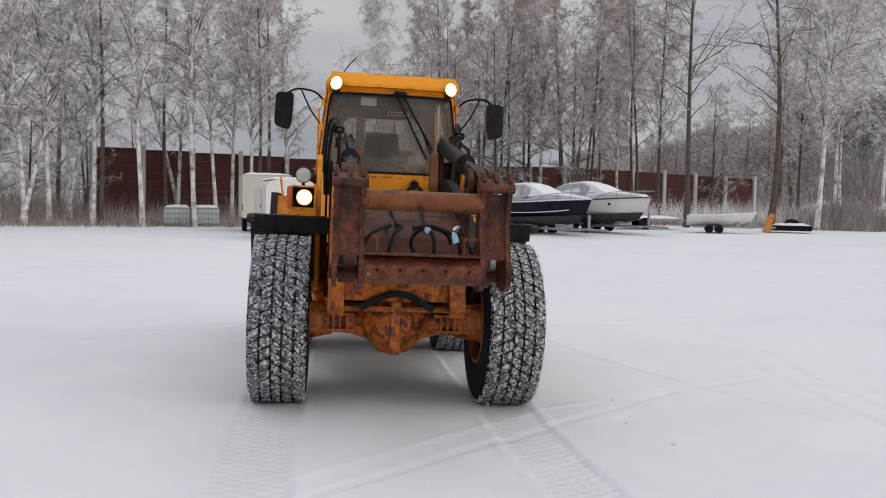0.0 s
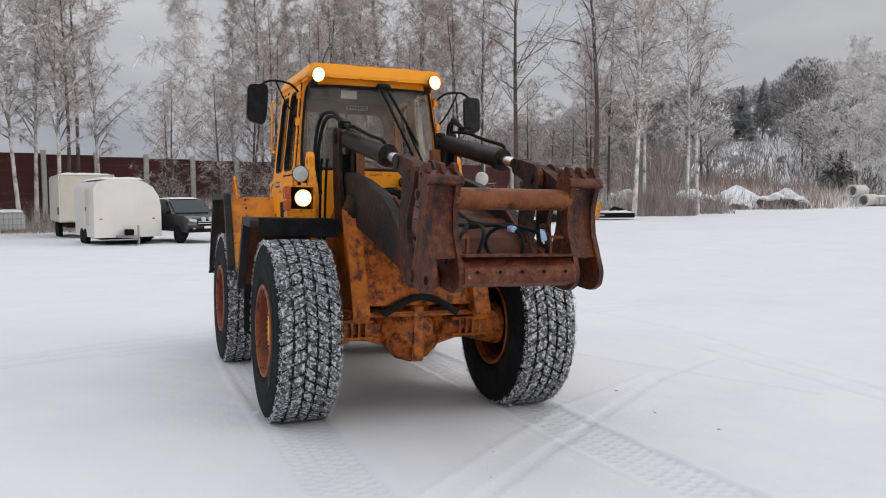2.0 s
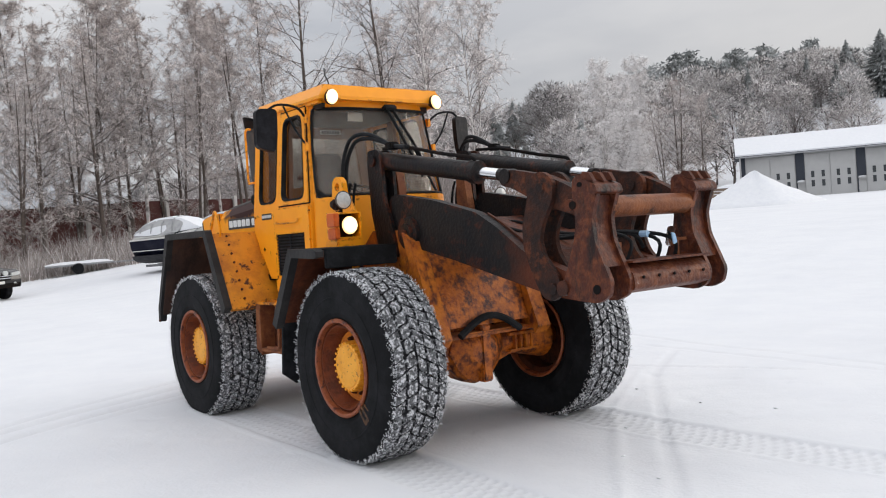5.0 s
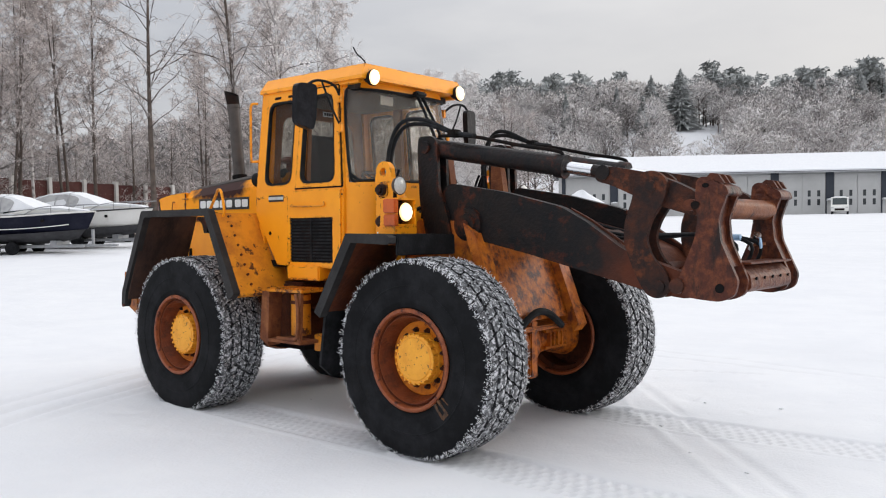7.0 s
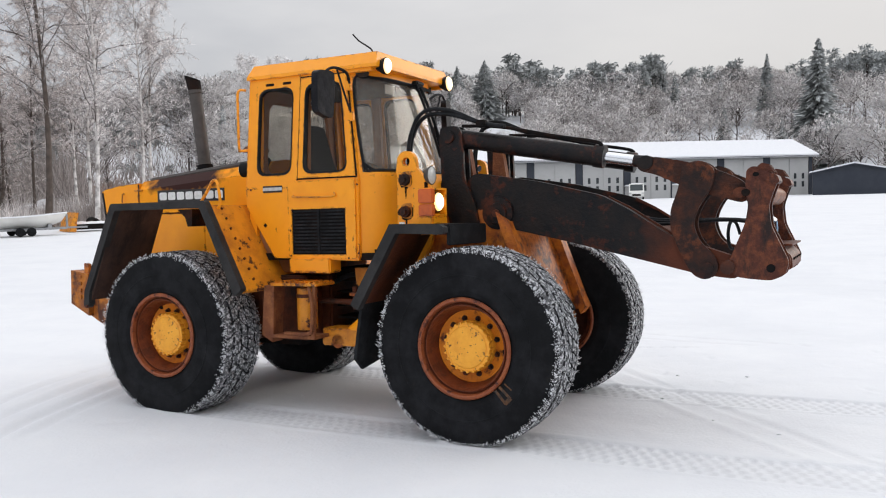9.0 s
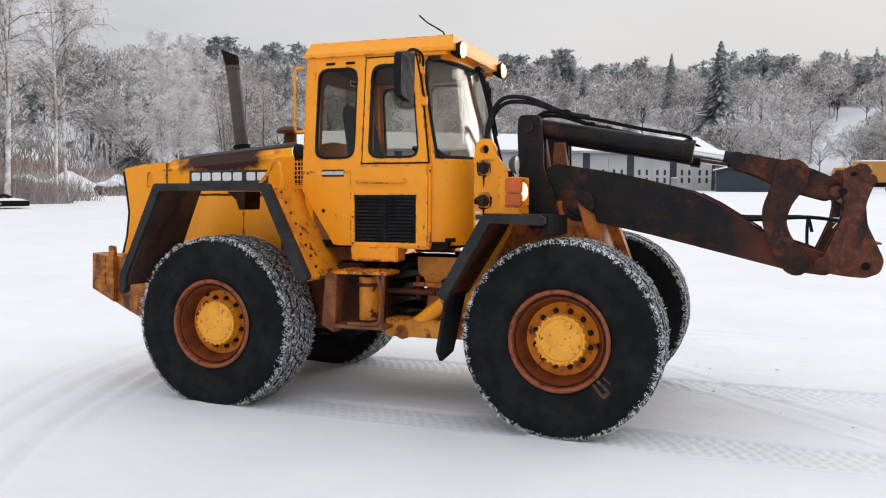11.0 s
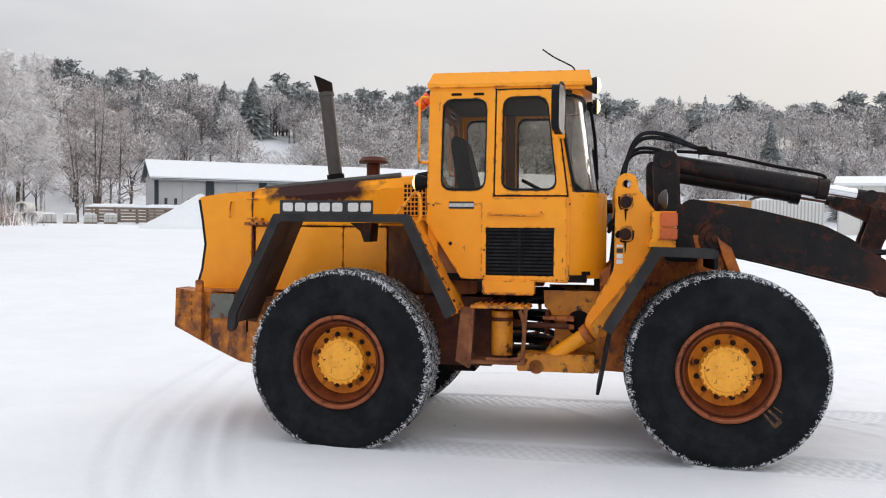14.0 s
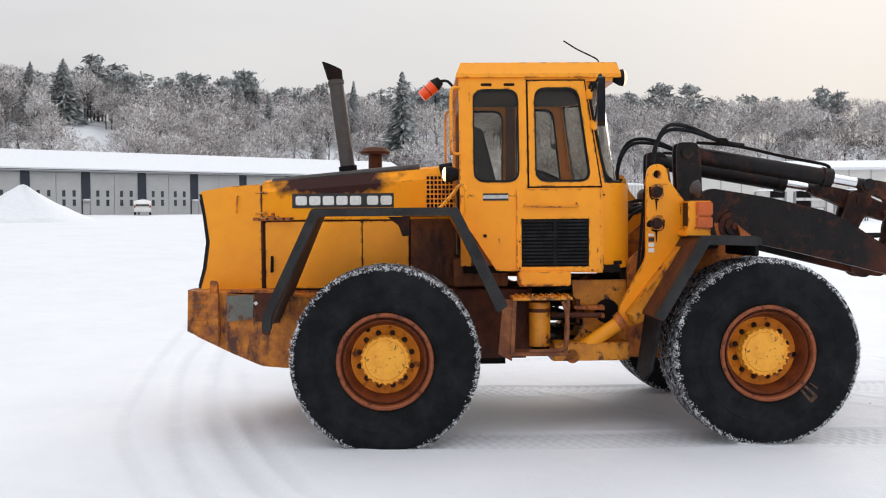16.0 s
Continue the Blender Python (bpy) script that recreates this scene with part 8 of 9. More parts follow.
part("grille", box(-0.52, 0.52, -0.025, 0.03, 0.72, 0.95), M_DARK, pk, "black grille", bevel=0.01)
for z in (0.80, 0.88):
    part("grille_bar", box(-0.52, 0.52, -0.035, -0.02, z - 0.012, z + 0.012), M_CHROME, pk)
for x in (-0.3, 0.0, 0.3):
    part("spot_lamp", tube((x, -0.10, 0.98), (x, -0.03, 0.98), 0.09, seg=16), M_LENS, pk, "extra round driving lamp")
part("number_plate", box(-0.26, 0.26, -0.045, -0.03, 0.60, 0.70), M_GEL, pk, "plate")
part("bumper", box(-0.9, 0.9, -0.06, 0.15, 0.45, 0.60), M_DARK, pk, bevel=0.04)
snow_pad(-0.62, 0.62, 2.1, 3.4, 1.79, 0.06, pk, 5)

# water tanks in cages
for i, (x, y) in enumerate(((-9.35, 44.6), (-7.75, 45.3))):
    ib = empty("water_tank", at(x, y, 8 + i * 4), label="white plastic tank in a steel cage with snow on its lid", category="tank", group="tanks by the trees")
    part("tank", box(-0.72, 0.72, -0.5, 0.5, 0.15, 1.10), M_IBC, ib, "milky plastic tank", bevel=0.06)
    for k in range(8):
        u = -0.74 + 1.48 * k / 7
        part("cage_bar", tube((u, -0.53, 0.12), (u, -0.53, 1.13), 0.012, seg=5), M_GALV, ib)
    for z in (0.15, 0.46, 0.78, 1.12):
        part("cage_bar", tube((-0.75, -0.53, z), (0.75, -0.53, z), 0.014, seg=5), M_GALV, ib)
    part("pallet", box(-0.74, 0.74, -0.52, 0.52, 0.0, 0.13), M_WOOD, ib)
    snow_pad(-0.72, 0.72, -0.5, 0.5, 1.10, 0.16, ib, 20 + i, 7)


def hull(L, beam, deck, keel):
    """Half-round hull with a raked bow; bow at x = L."""
    bm = bmesh.new()
    rows = []
    for i in range(13):
        t = i / 12
        w = beam / 2 * (1 - max(0, (t - 0.45) / 0.55) ** 2.2) + 0.02
        sheer = deck + 0.22 * t * t
        bot = keel + (0.55 * (deck - keel)) * max(0, (t - 0.62) / 0.38) ** 1.7
        x = L * t
        rake = 0.0 if t < 0.6 else (t - 0.6) / 0.4 * 0.35
        ring_ = []
        for s, f in ((-1, 1.0), (-1, 0.62), (-1, 0.30), (0, 0.0), (1, 0.30), (1, 0.62), (1, 1.0)):
            prof_w = {1.0: 1.0, 0.62: 0.93, 0.30: 0.72, 0.0: 0.0}[f]
            ring_.append(bm.verts.new((x - rake * (1 - f), s * w * prof_w, bot + (sheer - bot) * f)))
        rows.append(ring_)
    for p, q in zip(rows, rows[1:]):
        for k in range(6):
            bm.faces.new((p[k], q[k], q[k + 1], p[k + 1]))
    bm.faces.new(rows[0])
    for p, q in zip(rows, rows[1:]):
        bm.faces.new((p[0], p[6], q[6], q[0]))
    return bm


def boat_trailer(parent, L, r=0.31):
    for s in (-1, 1):
        part("trailer_beam", box(0.3, L * 0.95, s * 0.45 - 0.05, s * 0.45 + 0.05, 0.30, 0.42), M_GALV, parent)
        for yy in (L * 0.32, L * 0.46):
            wv = part("wheel", lathe([(s * 0.95 - 0.1, r * 0.58), (s * 0.95 - 0.1, r * 0.9), (s * 0.95, r), (s * 0.95 + 0.1, r * 0.9), (s * 0.95 + 0.1, r * 0.58)], "y", 20, (yy, 0, r)), M_RUBBER, parent, "black tyre", smooth=True)
    part("trailer_axle", box(L * 0.3, L * 0.48, -0.95, 0.95, 0.28, 0.34), M_GALV, parent)
    part("trailer_tongue", box(L * 0.9, L + 1.0, -0.06, 0.06, 0.32, 0.42), M_GALV, parent, "galvanised drawbar")
    part("winch_post", box(L * 0.97, L * 0.97 + 0.1, -0.05, 0.05, 0.4, 1.1), M_GALV, parent)
    part("trailer_support", box(L * 0.7, L * 0.75, -0.5, 0.5, 0.42, 0.62), M_GALV, parent)


def cabin_boat(x, y, turn, hull_mat, label, k=1.0):
    b = empty("motor_boat", at(x, y, turn), label=label, category="boat", group="boats on trailers")
    L, beam = 6.2 * k, 2.3 * k
    part("hull", hull(L, beam, 1.68, 0.50), hull_mat, b, smooth=True)
    lowh = hull(L * 0.92, beam * 0.97, 0.90, 0.47)
    bmesh.ops.translate(lowh, verts=lowh.verts, vec=(0.05, 0, -0.01))
    part("bottom", lowh, M_ANTI, b, "dark antifouled bottom", smooth=True)
    if hull_mat is M_NAVY:
        for s in (-1, 1):
            part("stripe", pipe([(0.1, s * beam * 0.487, 1.12), (L * 0.45, s * beam * 0.492, 1.16), (L * 0.70, s * beam * 0.43, 1.24), (L * 0.86, s * beam * 0.29, 1.34)], 0.022, 6), M_GEL, b, "white stripe", smooth=True)
    # rubbing strake round the sheer
    for s in (-1, 1):
        part("strake", pipe([(0.0, s * beam * 0.502, 1.66), (L * 0.45, s * beam * 0.506, 1.72), (L * 0.70, s * beam * 0.42, 1.80), (L * 0.90, s * beam * 0.22, 1.87), (L * 1.0, s * 0.03, 1.90)], 0.035, 6), M_BADGE if hull_mat is M_GEL else M_GEL, b, "rubbing strake", smooth=True)
    deck = prism(rounded([(0.1, 1.62), (0.12, 1.80), (2.6, 1.86), (3.6, 2.02), (4.6, 2.00), (5.6, 1.93), (6.05, 1.86), (3.0, 1.62)], 0.10, 3), "y", -beam * 0.46, beam * 0.46)
    dk = part("deck", deck, M_GEL, b, "white moulded deck", bevel=0.06, smooth=True)
    glass = prism(rounded([(2.45, 1.86), (2.75, 2.42), (2.95, 2.42), (3.75, 2.02), (3.7, 1.9)], 0.05, 3), "y", -beam * 0.40, beam * 0.40)
    gl_ = part("windscreen", glass, M_CARGL, b, "dark raked windscreen", bevel=0.03)
    cover = prism(rounded([(0.15, 1.78), (0.22, 2.02), (0.6, 2.36), (1.3, 2.58), (2.2, 2.62), (2.75, 2.50), (2.95, 2.36), (2.75, 1.95)], 0.12, 4), "y", -beam * 0.44, beam * 0.44)
    cv_ = part("cover", cover, M_CANVAS, b, "grey canvas cockpit cover", bevel=0.10, smooth=True)
    snow = prism(rounded([(0.12, 2.00), (0.25, 2.20), (0.62, 2.47), (1.3, 2.70), (2.2, 2.75), (2.8, 2.65), (3.3, 2.44), (3.9, 2.20), (4.7, 2.12), (5.6, 2.04), (5.95, 1.93), (5.5, 1.90), (3.0, 1.92), (1.2, 1.96)], 0.08, 3), "y", -beam * 0.455, beam * 0.455)
    bmesh.ops.subdivide_edges(snow, edges=[e for e in snow.edges if abs(e.verts[0].co.y - e.verts[1].co.y) > 0.5], cuts=7)
    so = part("snow_layer", snow, M_SNOWCAP, b, "uneven snow on cover and foredeck", smooth=True)
    for o in (dk, gl_, cv_, so):
        for v in o.data.vertices:
            t = max(0, (v.co.x / L - 0.45) / 0.55)
            v.co.y *= (1 - 0.82 * t ** 1.7) * (1 - 0.42 * max(0, v.co.z - 1.9))
            if o is so:
                v.co.z += 0.07 * noise.noise(v.co * 2.1 + Vector((x, y, 0))) - 0.10 * (abs(v.co.y) / beam * 2.2) ** 2
    for k in range(4):
        u = 0.5 + 0.62 * k
        hoop = [(u, -beam * 0.42, 1.9), (u + 0.05, -beam * 0.36, 2.30 + 0.09 * k), (u + 0.05, 0, 2.56 + 0.05 * k), (u + 0.05, beam * 0.36, 2.30 + 0.09 * k), (u, beam * 0.42, 1.9)]
        part("cover_hoop", pipe(hoop, 0.02, 6), M_GALV, b, smooth=True)
    for s in (-1, 1):
        rail = [(L * 0.55, s * beam * 0.42, 1.76), (L * 0.66, s * beam * 0.38, 2.10), (L * 0.85, s * beam * 0.24, 2.20), (L * 1.02, s * 0.05, 2.22)]
        part("bow_rail", pipe(rail, 0.020, 6), M_GALV, b, "bright bow rail", smooth=True)
        for t in (0.74, 0.86):
            part("rail_post", tube((L * t, s * beam * (0.42 - 0.6 * (t - 0.6)), 1.80), (L * t, s * beam * (0.41 - 0.62 * (t - 0.6)), 2.18), 0.015, seg=5), M_GALV, b)
        part("porthole", tube((L * 0.70, s * beam * 0.43, 1.52), (L * 0.70, s * beam * 0.46, 1.52), 0.07, seg=12), M_DARK, b)
    boat_trailer(b, L)
    b.scale = (0.86, 0.86, 0.84)
    return b


cabin_boat(7.5, 31.05, -57, M_NAVY, "navy cabin boat on a trailer, its cover under snow")
cabin_boat(10.45, 31.9, -57, M_GEL, "white cabin boat on a trailer, its cover under snow")

db = empty("dinghy", at(16.2, 30.2, -24), label="open white dinghy on a low trailer", category="boat", group="boats on trailers")
part("hull", hull(3.9, 1.5, 0.98, 0.42), M_GEL, db, "white hull", smooth=True)
part("gunwale", pipe([(0.1, -0.72, 1.0), (1.8, -0.74, 1.03), (3.2, -0.45, 1.14), (3.85, 0, 1.20), (3.2, 0.45, 1.14), (1.8, 0.74, 1.03), (0.1, 0.72, 1.0)], 0.035, 6), M_SNOWCAP, db, smooth=True)
part("keel_strip", box(0.2, 3.2, -0.03, 0.03, 0.40, 0.45), M_DARK, db)
boat_trailer(db, 3.9, 0.24)
db.scale = (0.8, 0.8, 0.8)
fl = empty("flat_trailer", at(7.5, 42.5, -12), label="low flat trailer with a little snow", category="trailer")
part("bed", box(-1.6, 1.8, -0.85, 0.85, 0.45, 0.55), M_GALV, fl, bevel=0.02)
part("tongue", box(1.8, 3.0, -0.05, 0.05, 0.42, 0.50), M_GALV, fl)
for s in (-1, 1):
    part("wheel", lathe([(s * 0.9 - 0.09, 0.16), (s * 0.9 - 0.09, 0.29), (s * 0.9 + 0.09, 0.29), (s * 0.9 + 0.09, 0.16)], "y", 18, (0, 0, 0.3)), M_RUBBER, fl)
snow_pad(-1.58, 1.78, -0.83, 0.83, 0.55, 0.12, fl, 8)
fl2 = copy_thing(fl, at(15.2, 33.4, -8))
fl2["label"] = "empty boat trailer dusted with snow beside the boats"
pw = empty("snow_plough", at(21.3, 30.6, -25), label="yellow plough blade lying under snow", category="plough")
part("blade", prism([(-0.9, 0.02), (-0.75, 0.6), (-0.55, 0.9), (-0.45, 0.88), (-0.55, 0.5), (-0.6, 0.02)], "y", -0.9, 0.9), M_YEL_WORN, pw, "yellow blade", bevel=0.02)
part("frame", box(-0.6, 1.2, -0.7, 0.7, 0.1, 0.35), M_DARK, pw, bevel=0.03)
part("hitch", pipe([(0.0, -0.4, 0.35), (0.2, -0.2, 0.56), (0.5, 0.1, 0.54), (0.8, 0.4, 0.4)], 0.09, 8), M_DARK, pw)
snow_pad(-0.5, 1.15, -0.68, 0.68, 0.35, 0.10, pw, 9, 8)
gt = empty("steel_gate", at(14.6, 38.5, -14), label="grey steel lattice racks standing in the scrub", category="rack")
for k in range(9):
    part("bar", box(-1.6 + 0.4 * k - 0.02, -1.6 + 0.4 * k + 0.02, -0.02, 0.02, 0.1, 1.8), M_GALV, gt)
for z in (0.2, 1.0, 1.8):
    part("rail", box(-1.65, 1.65, -0.03, 0.03, z - 0.03, z + 0.03), M_GALV, gt)


# heaps of snow
def heap(x, y, r, h, label, seed, n=28):
    bm = bmesh.new()
    rg = np.random.default_rng(seed)
    c = bm.verts.new((0, 0, h))
    rows = []
    ph = rg.uniform(0, 6, 4)
    for i in range(1, 13):
        t = i / 12
        row = []
        for k in range(n):
            a = k * math.tau / n
            wob = 1 + 0.10 * math.sin(2 * a + ph[0]) + 0.06 * math.sin(5 * a + ph[1])
            z = h * (1 - t) ** 1.15 * (1 + 0.05 * math.sin(3 * a + ph[2])) + rg.normal(0, 0.018) * h * (1 - t)
            row.append(bm.verts.new((r * wob * t * math.cos(a), r * wob * t * math.sin(a), z if i < 12 else -0.3)))
        rows.append(row)
    for k in range(n):
        bm.faces.new((c, rows[0][k], rows[0][(k + 1) % n]))
    for p, q in zip(rows, rows[1:]):
        for k in range(n):
            bm.faces.new((p[k], q[k], q[(k + 1) % n], p[(k + 1) % n]))
    ob = part("snow_mound", bm, M_SNOWCAP, None, "", smooth=True)
    ob.matrix_world = at(x, y)
    return tagged(ob, label=label, category="snow heap", group="snow heaps")


heap(54.0, 31.3, 4.6, 2.7, "large pointed heap of ploughed snow", 1)
heap(51.0, 50.0, 3.0, 1.7, "small pointed heap of snow", 2)
heap(47.5, 52.0, 4.5, 2.0, "rounded heap of snow and soil by the bank", 3)
heap(40.5, 50.0, 3.6, 1.6, "low heap of snow and soil by the bank", 4)

M_ROCK = mat("dark_granite", (0.10, 0.088, 0.080), 0.9, second=(0.045, 0.040, 0.037), scale=1.4, amount=0.55, third=(0.20, 0.13, 0.085), third_scale=0.9, third_lo=0.54, third_hi=0.66, bump=0.5, bump_scale=5)
rock_rng = random.Random(8)


def boulder(x, y, size, seed):
    """An angular block half sunk in the bank, with snow lying on its upper faces."""
    b = bmesh.new()
    bmesh.ops.create_icosphere(b, subdivisions=3, radius=1.0)
    for v in b.verts:
        k = 0.72 + 0.5 * noise.noise(v.co * 1.3 + Vector((seed, 0, 0))) + 0.14 * noise.noise(v.co * 4 + Vector((0, seed, 0)))
        v.co = Vector((v.co.x * 1.25, v.co.y, v.co.z * 0.8)) * k * size
    cap = b.copy()
    up = [f for f in cap.faces if f.normal.z < 0.62]
    bmesh.ops.delete(cap, geom=up, context="FACES")
    for v in cap.verts:
        v.co.z += 0.06 * size + 0.05
    edge = bmesh.ops.extrude_face_region(cap, geom=list(cap.faces))
    for v in [g_ for g_ in edge["geom"] if isinstance(g_, bmesh.types.BMVert)]:
        v.co.z -= 0.10 * size + 0.06
    ob = part("boulder", b, M_ROCK, None)
    ob.matrix_world = at(x, y, seed * 40, size * 0.18)
    part("snow_layer", cap, M_SNOWCAP, ob, "fresh snow lying on top", smooth=True)
    return tagged(ob, label="dark granite boulder with snow on it on the bank", category="boulder", group="boulders on the bank")


for k in range(22):
    az_, d_ = rock_rng.uniform(30.5, 42.5), rock_rng.uniform(70, 92)
    boulder(*polar(P0, az_, d_), rock_rng.uniform(0.5, 1.7), k)

# planter, pipes, pallets and planks at the far edge
pl = empty("planter", at(38.6, 46.4, -30), label="low dark trough with dry stalks", category="planter")
part("trough", ring([(-1.3, -0.4), (1.3, -0.4), (1.3, 0.4), (-1.3, 0.4)], [(-1.2, -0.3), (1.2, -0.3), (1.2, 0.3), (-1.2, 0.3)], "z", 0, 0.5), M_WOOD, pl)
part("soil", box(-1.2, 1.2, -0.3, 0.3, 0.1, 0.42), M_DARK, pl)
for k in range(14):
    u = -1.1 + 0.17 * k
    part("stalk", tube((u, 0, 0.4), (u + 0.1 * math.sin(k * 2.1), 0.05, 0.75 + 0.12 * math.sin(k * 1.3)), 0.03, 0.01, seg=5), M_REED, pl)
for i, (x, y) in enumerate(((60.6, 52.2), (61.6, 51.1), (60.9, 51.7))):
    pp = part("concrete_pipe", lathe([(-1.2, 0.42), (-1.2, 0.55), (1.2, 0.55), (1.2, 0.42)], "x", 24, (0, 0, 0.55), closed=True), M_CONC, None, "", smooth=True)
    pp.matrix_world = at(x, y, 20) if i < 2 else at(x, y, 20, 0.85)
    tagged(pp, label="short concrete pipe lying in the snow", category="concrete pipe", group="concrete pipes")
for i in range(4):
    x, y = 62.8 + 0.9 * i, 50.6 - 1.5 * i
    pa = empty("block_pallet", at(x, y, -58), label="pallet of pale concrete kerb blocks with snow on top", category="pallet", group="pallets of kerb blocks")
    part("pallet", box(-0.6, 0.6, -0.5, 0.5, 0, 0.14), M_WOOD, pa)
    for k in range(3):
        for j in range(2):
            part("block", box(-0.58 + 0.4 * k, -0.22 + 0.4 * k, -0.45, 0.45, 0.14 + 0.36 * j, 0.48 + 0.36 * j), M_CONC, pa, bevel=0.015)
    snow_pad(-0.58, 0.58, -0.45, 0.45, 0.84, 0.14, pa, 40 + i, 6)
for i in range(2):
    ps = empty("plank_stack", at(66.4 + 3.0 * i, 46.2 - 4.0 * i, -54), label="stack of weathered planks with thick snow on top", category="timber stack", group="timber stacks")
    for k in range(5):
        for j in range(4):
            part("plank", box(-2.6, 2.6, -0.8 + 0.41 * j, -0.43 + 0.41 * j, 0.15 + 0.30 * k, 0.37 + 0.30 * k), M_WOOD, ps)
        for u in (-2.0, 0.0, 2.0):
            part("spacer", box(u - 0.06, u + 0.06, -0.8, 0.8, 0.05 + 0.30 * k, 0.15 + 0.30 * k), M_WOOD, ps)
    snow_pad(-2.65, 2.65, -0.85, 0.85, 1.57, 0.28, ps, 50 + i)

# long garage building with many doors
BA, BB = Vector((83.3, 51.5)), Vector((115.0, 4.5))
bz = 0.5
BL = (BB - BA).length
barn = empty("garage_building", Matrix.Translation((BA.x, BA.y, bz)) @ Matrix.Rotation(math.atan2(BB.y - BA.y, BB.x - BA.x), 4, "Z"), label="long light grey garage building, dark blue piers, snow-covered roof", category="building")
EV, RG, DP = 5.2, 7.4, 12.0
part("wall", box(0, BL, 0.12, DP, -0.6, EV), M_BARNW, barn, "light grey clad walls")
for s in (0, 1):
    part("gable", prism([(0.12, EV), (DP, EV), (DP / 2, RG - 0.05)], "x", BL * s - (0.1 if s else 0), BL * s + (0 if s else 0.1)), M_BARNW, barn)
part("roof", prism([(-0.7, EV - 0.02), (DP / 2, RG + 0.06), (DP + 0.7, EV - 0.02), (DP + 0.7, EV - 0.2), (DP / 2, RG - 0.12), (-0.7, EV - 0.2)], "x", -0.6, BL + 0.6), M_BARND, barn, "dark roof edge")
part("snow_layer", prism([(-0.68, EV - 0.01), (-0.66, EV + 0.16), (DP / 2, RG + 0.26), (DP + 0.66, EV + 0.16), (DP + 0.68, EV - 0.01), (DP / 2, RG + 0.07)], "x", -0.58, BL + 0.58), M_SNOWCAP, barn, "thick snow on the roof", bevel=0.05)
part("gutter", tube((-0.6, -0.75, EV - 0.16), (BL + 0.6, -0.75, EV - 0.16), 0.08, seg=8), M_GALV, barn)
NB = 9
for i in range(NB):
    u0, u1 = BL * i / NB, BL * (i + 1) / NB
    part("pier", box(u0 - 0.45 if i else 0, u0 + 0.45, 0.0, 0.12, 1.9, EV - 0.2), M_BARND, barn, "dark blue pier panel")
    part("pier_base", box(u0 - 0.42 if i else 0, u0 + 0.42, 0.02, 0.12, -0.6, 1.9), M_BARNW, barn)
    part("pier_strip", box(u0 - 0.47 if i else 0, u0 - 0.36 if i else 0.1, -0.02, 0.12, -0.5, EV - 0.2), M_BARND, barn)
    snow_pad(u0 - 0.4 if i else 0.0, u0 + 0.42, -0.5, 0.0, 1.75, 0.14, barn, 60 + i, 4)
    part("ledge", box(u0 - 0.4 if i else 0.0, u0 + 0.42, -0.5, 0.02, 1.62, 1.75), M_BARNW, barn)
    for h_ in range(2):
        a0 = u0 + 0.5 + h_ * (u1 - u0 - 1.0) / 2
        a1 = a0 + (u1 - u0 - 1.0) / 2 - 0.05
        lf = part("door", box(a0, a1, 0.03, 0.10, -0.4, EV - 0.35), M_BARNW, barn, "tall grey door leaf", bevel=0.015)
        for cidx in range(2):
            for row in range(2):
                c0 = a0 + (a1 - a0) * (0.30 + 0.42 * cidx)
                z0 = 1.10 + 1.05 * row
                part("pane", box(c0 - 0.17, c0 + 0.17, 0.012, 0.04, z0, z0 + 0.72), M_PANE, lf, "small dark window")
part("pier", box(BL - 0.45, BL, 0.0, 0.12, -0.4, EV - 0.2), M_BARND, barn)

sg = empty("small_garage", Matrix.Translation((113.5, -4.6, 0.5)) @ Matrix.Rotation(radians(94), 4, "Z"), label="small dark blue gabled garage with a pale door and snowy roof", category="building")
part("wall", prism([(0, -0.4), (9.0, -0.4), (9.0, 2.7), (4.5, 3.6), (0, 2.7)], "y", 0, 8), M_BARND, sg, "dark blue walls")
part("roof", prism([(-0.4, 2.62), (4.5, 3.62), (9.4, 2.62), (9.4, 2.72), (4.5, 3.74), (-0.4, 2.72)], "y", -0.4, 8.4), M_BARND, sg)
part("snow_layer", prism([(-0.38, 2.72), (4.5, 3.745), (9.38, 2.72), (9.36, 2.90), (4.5, 3.92), (-0.36, 2.90)], "y", -0.38, 8.4), M_SNOWCAP, sg, "snow on the roof")
part("door", box(2.3, 6.7, -0.06, 0.0, -0.3, 2.25), M_BARNW, sg, "pale roll-up door")


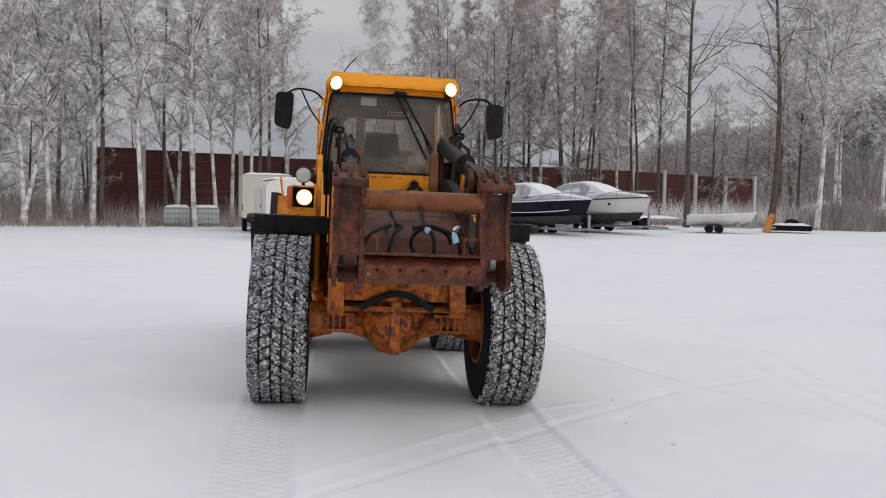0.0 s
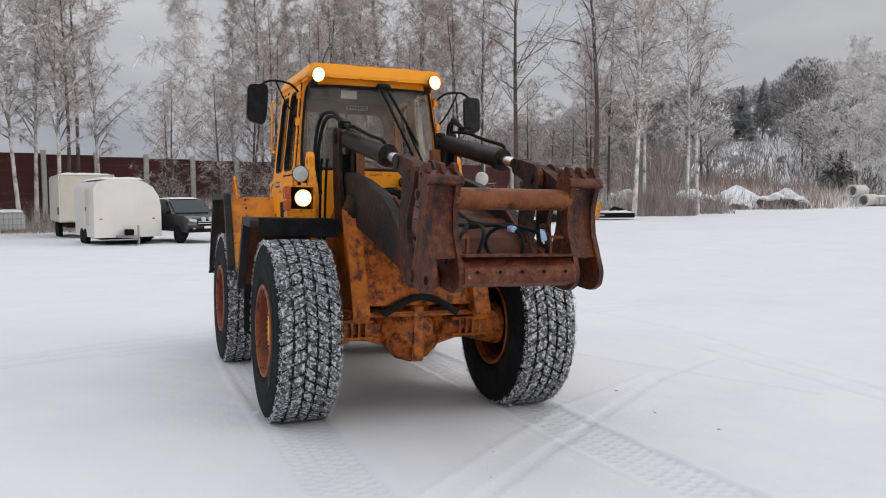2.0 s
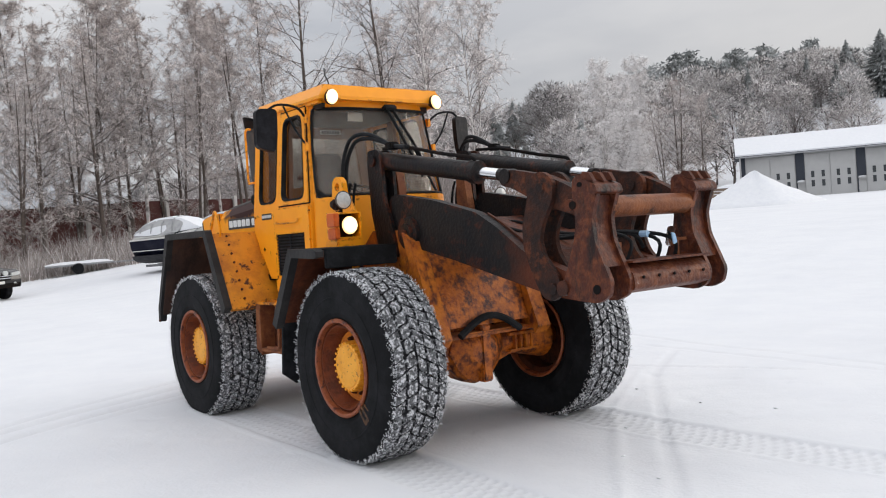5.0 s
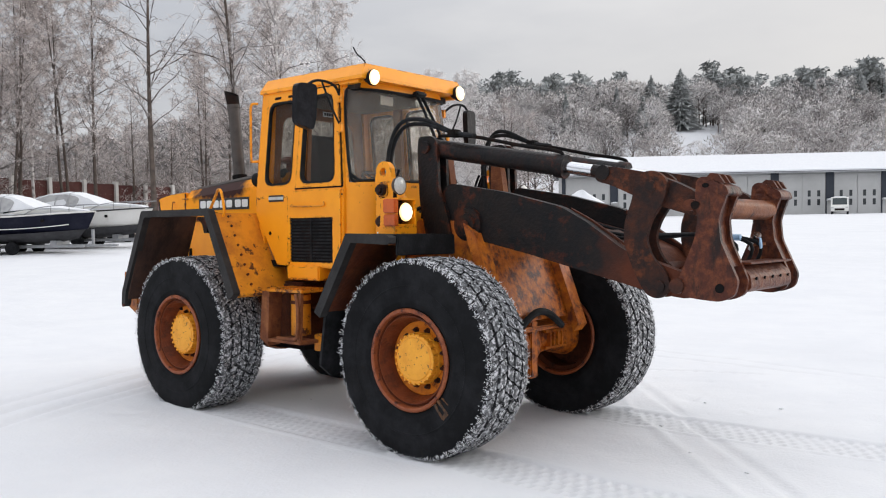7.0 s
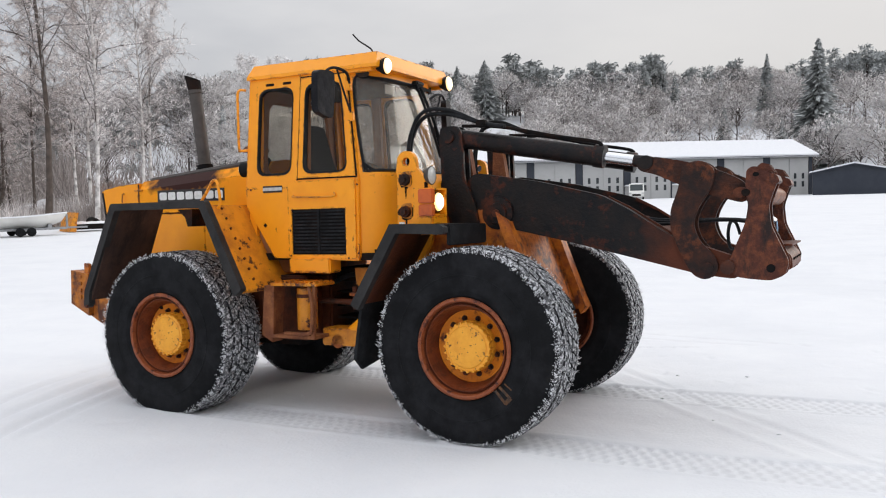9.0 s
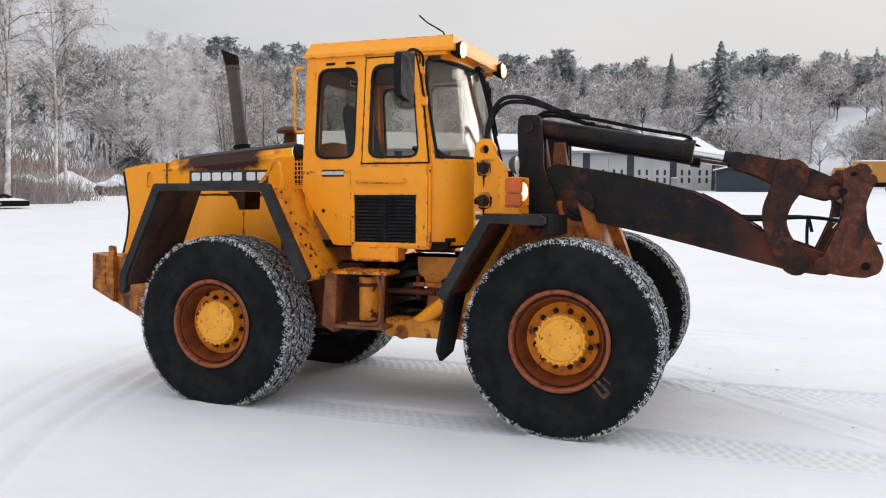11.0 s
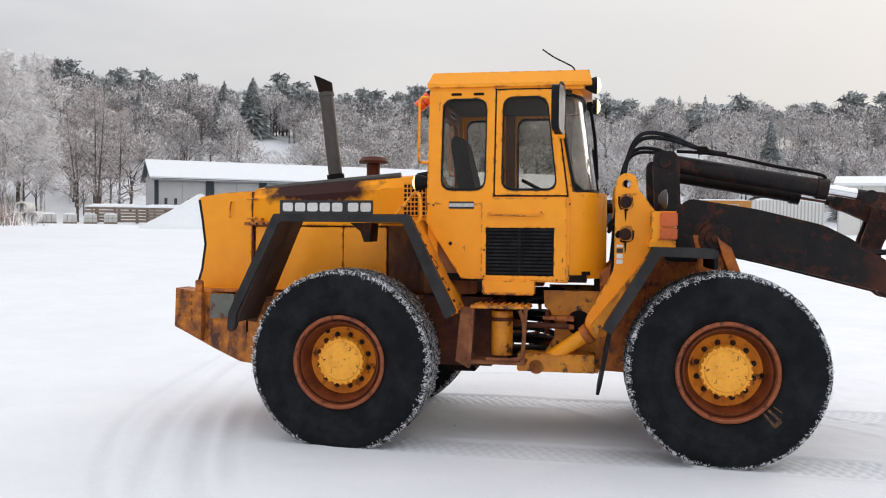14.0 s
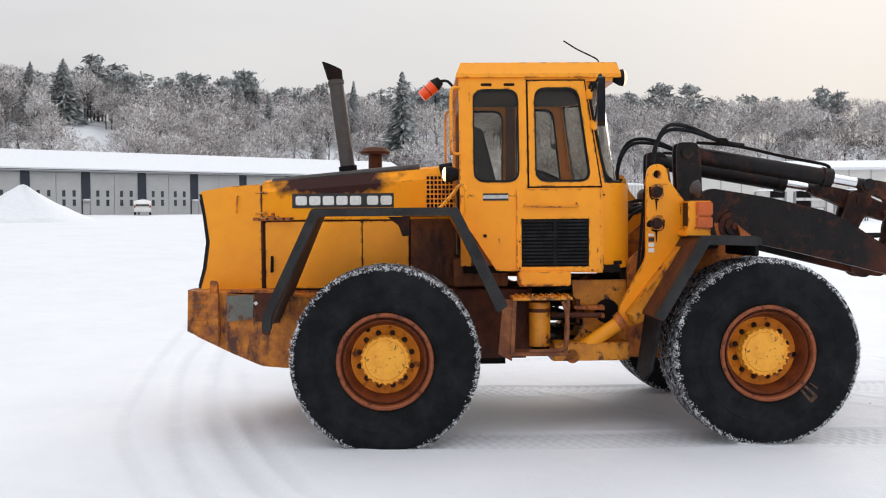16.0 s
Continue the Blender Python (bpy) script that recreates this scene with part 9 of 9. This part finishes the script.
def small_car(x, y, turn, label, van=False):
    c = empty("parked_car", at(x, y, turn), label=label, category="car")
    h = 1.95 if van else 1.6
    prof_ = [(0.0, 0.35), (-0.02, 0.75), (0.15, 1.0), (1.0, 1.08), (1.6, h - 0.08), (2.0, h), (4.0, h), (4.45, h - 0.3), (4.6, 0.9), (4.55, 0.35)]
    part("body", prism(rounded(prof_, 0.1, 3), "x", -0.9, 0.9), M_GEL, c, "white body", bevel=0.06, smooth=True)
    part("windscreen", prism([(1.0, 1.10), (1.56, h - 0.12), (1.53, h - 0.10), (0.96, 1.12)], "x", -0.75, 0.75), M_CARGL, c)
    part("rear_window", prism([(4.50, h - 0.38), (4.60, 1.0), (4.63, 1.0), (4.53, h - 0.38)], "x", -0.7, 0.7), M_CARGL, c)
    for s in (-1, 1):
        part("side_window", prism([(1.3, 1.12), (1.75, h - 0.15), (3.9, h - 0.15), (4.2, 1.12)], "x", s * 0.90, s * 0.91), M_CARGL, c)
        part("lamp", box(s * 0.6, s * 0.85, -0.04, 0.05, 0.72, 0.86), M_LENS, c)
        part("tail_lamp", box(s * 0.72, s * 0.88, 4.55, 4.64, 0.85, 1.1), M_REDLENS, c)
        for yy in (0.85, 3.6):
            road_wheel(c, s * 0.8, yy, 0.32, 0.2)
    part("grille", box(-0.5, 0.5, -0.05, 0.0, 0.45, 0.68), M_DARK, c)
    snow_pad(-0.75, 0.75, 2.0, 3.95, h - 0.01, 0.08, c, 70, 6)
    return c


small_car(95.6, 22.9, -76, "white van parked before the garage doors", True)
small_car(91.0, 34.9, 108, "white car parked tail out before the garage doors")

# orange box truck, white container, hall and racks
ot = empty("box_truck", at(106.8, -9.3, -92), label="orange box truck with pale framing, snow on its roof", category="truck")
part("box", box(2.2, 9.2, -1.2, 1.2, 1.25, 3.75), M_ORANGE, ot, "orange box body", bevel=0.04)
for u in (2.2, 9.1):
    part("box_frame", box(u, u + 0.12, -1.24, 1.24, 1.2, 3.8), M_BARNW, ot)
for u0, u1 in ((3.2, 4.4), (6.4, 7.6)):
    part("hatch_frame", ring([(u0, 1.6), (u1, 1.6), (u1, 3.3), (u0, 3.3)], [(u0 + 0.09, 1.69), (u1 - 0.09, 1.69), (u1 - 0.09, 3.21), (u0 + 0.09, 3.21)], "y", -1.24, -1.2), M_BARNW, ot, "pale hatch frame")
part("cab", prism(rounded([(0.0, 0.8), (0.05, 2.0), (0.35, 3.0), (1.9, 3.05), (1.9, 0.8)], 0.1), "y", -1.1, 1.1), M_ORANGE, ot, "orange cab", bevel=0.05)
part("cab_window", prism([(0.35, 2.0), (0.55, 2.75), (1.5, 2.75), (1.5, 2.0)], "y", -1.13, -1.1), M_CARGL, ot)
part("chassis", box(0.2, 9.2, -0.9, 0.9, 0.7, 1.25), M_DARK, ot)
for u in (1.0, 6.6, 7.8):
    for s in (-1, 1):
        part("wheel", lathe([(s * 1.0 - 0.14, 0.3), (s * 1.0 - 0.14, 0.46), (s * 1.0 + 0.14, 0.46), (s * 1.0 + 0.14, 0.3)], "y", 20, (u, 0, 0.48)), M_RUBBER, ot)
snow_pad(2.25, 9.15, -1.15, 1.15, 3.75, 0.14, ot, 80)
ct = empty("white_container", at(76.0, -13.5, -96), label="white ribbed container on low trestles", category="container")
part("box", box(0, 6.0, -1.2, 1.2, 0.7, 3.2), M_WTRAIL, ct, bevel=0.03)
for k in range(20):
    part("rib", box(0.1 + 0.3 * k, 0.22 + 0.3 * k, -1.24, -1.2, 0.8, 3.1), M_BARNW, ct)
for u in (0.5, 5.5):
    part("trestle", box(u - 0.15, u + 0.15, -1.0, 1.0, 0.0, 0.7), M_DARK, ct)
snow_pad(0.02, 5.98, -1.18, 1.18, 3.2, 0.14, ct, 81)
hl = empty("white_hall", Matrix.Translation((80.0, -22.0, 0.4)) @ Matrix.Rotation(radians(-106), 4, "Z"), label="large white hall with ribbed wall and snow-covered roof", category="building")
part("wall", box(0, 46, 0, 16, -0.5, 4.9), M_WTRAIL, hl, "white wall")
for k in range(24):
    part("rib", box(2.0 * k, 2.0 * k + 0.12, -0.05, 0.0, -0.4, 4.9), M_BARNW, hl)
part("snow_layer", prism([(-0.4, 4.9), (-0.3, 5.15), (8.0, 6.2), (16.3, 5.15), (16.4, 4.9)], "x", -0.4, 46.4), M_SNOWCAP, hl, "snow on the low roof")
for i in range(3):
    rk = empty("storage_rack", at(63.5 - 0.9 * i, -25.5 - 3.0 * i, -105), label="grey steel rack with crates under snow", category="rack", group="racks by the hall")
    for u in (0, 2.4):
        for s in (-0.4, 0.4):
            part("post", box(u - 0.05, u + 0.05, s - 0.05, s + 0.05, 0, 2.4), M_GALV, rk)
    for z in (0.3, 1.1, 1.9):
        part("shelf", box(-0.05, 2.45, -0.45, 0.45, z - 0.05, z), M_GALV, rk)
        for k in range(2):
            part("crate", box(0.1 + 1.15 * k, 1.15 + 1.15 * k, -0.4, 0.4, z, z + 0.55), M_DARK if (k + i) % 2 else M_CONC, rk, bevel=0.02)
    snow_pad(0, 2.4, -0.45, 0.45, 2.45, 0.12, rk, 90 + i, 6)
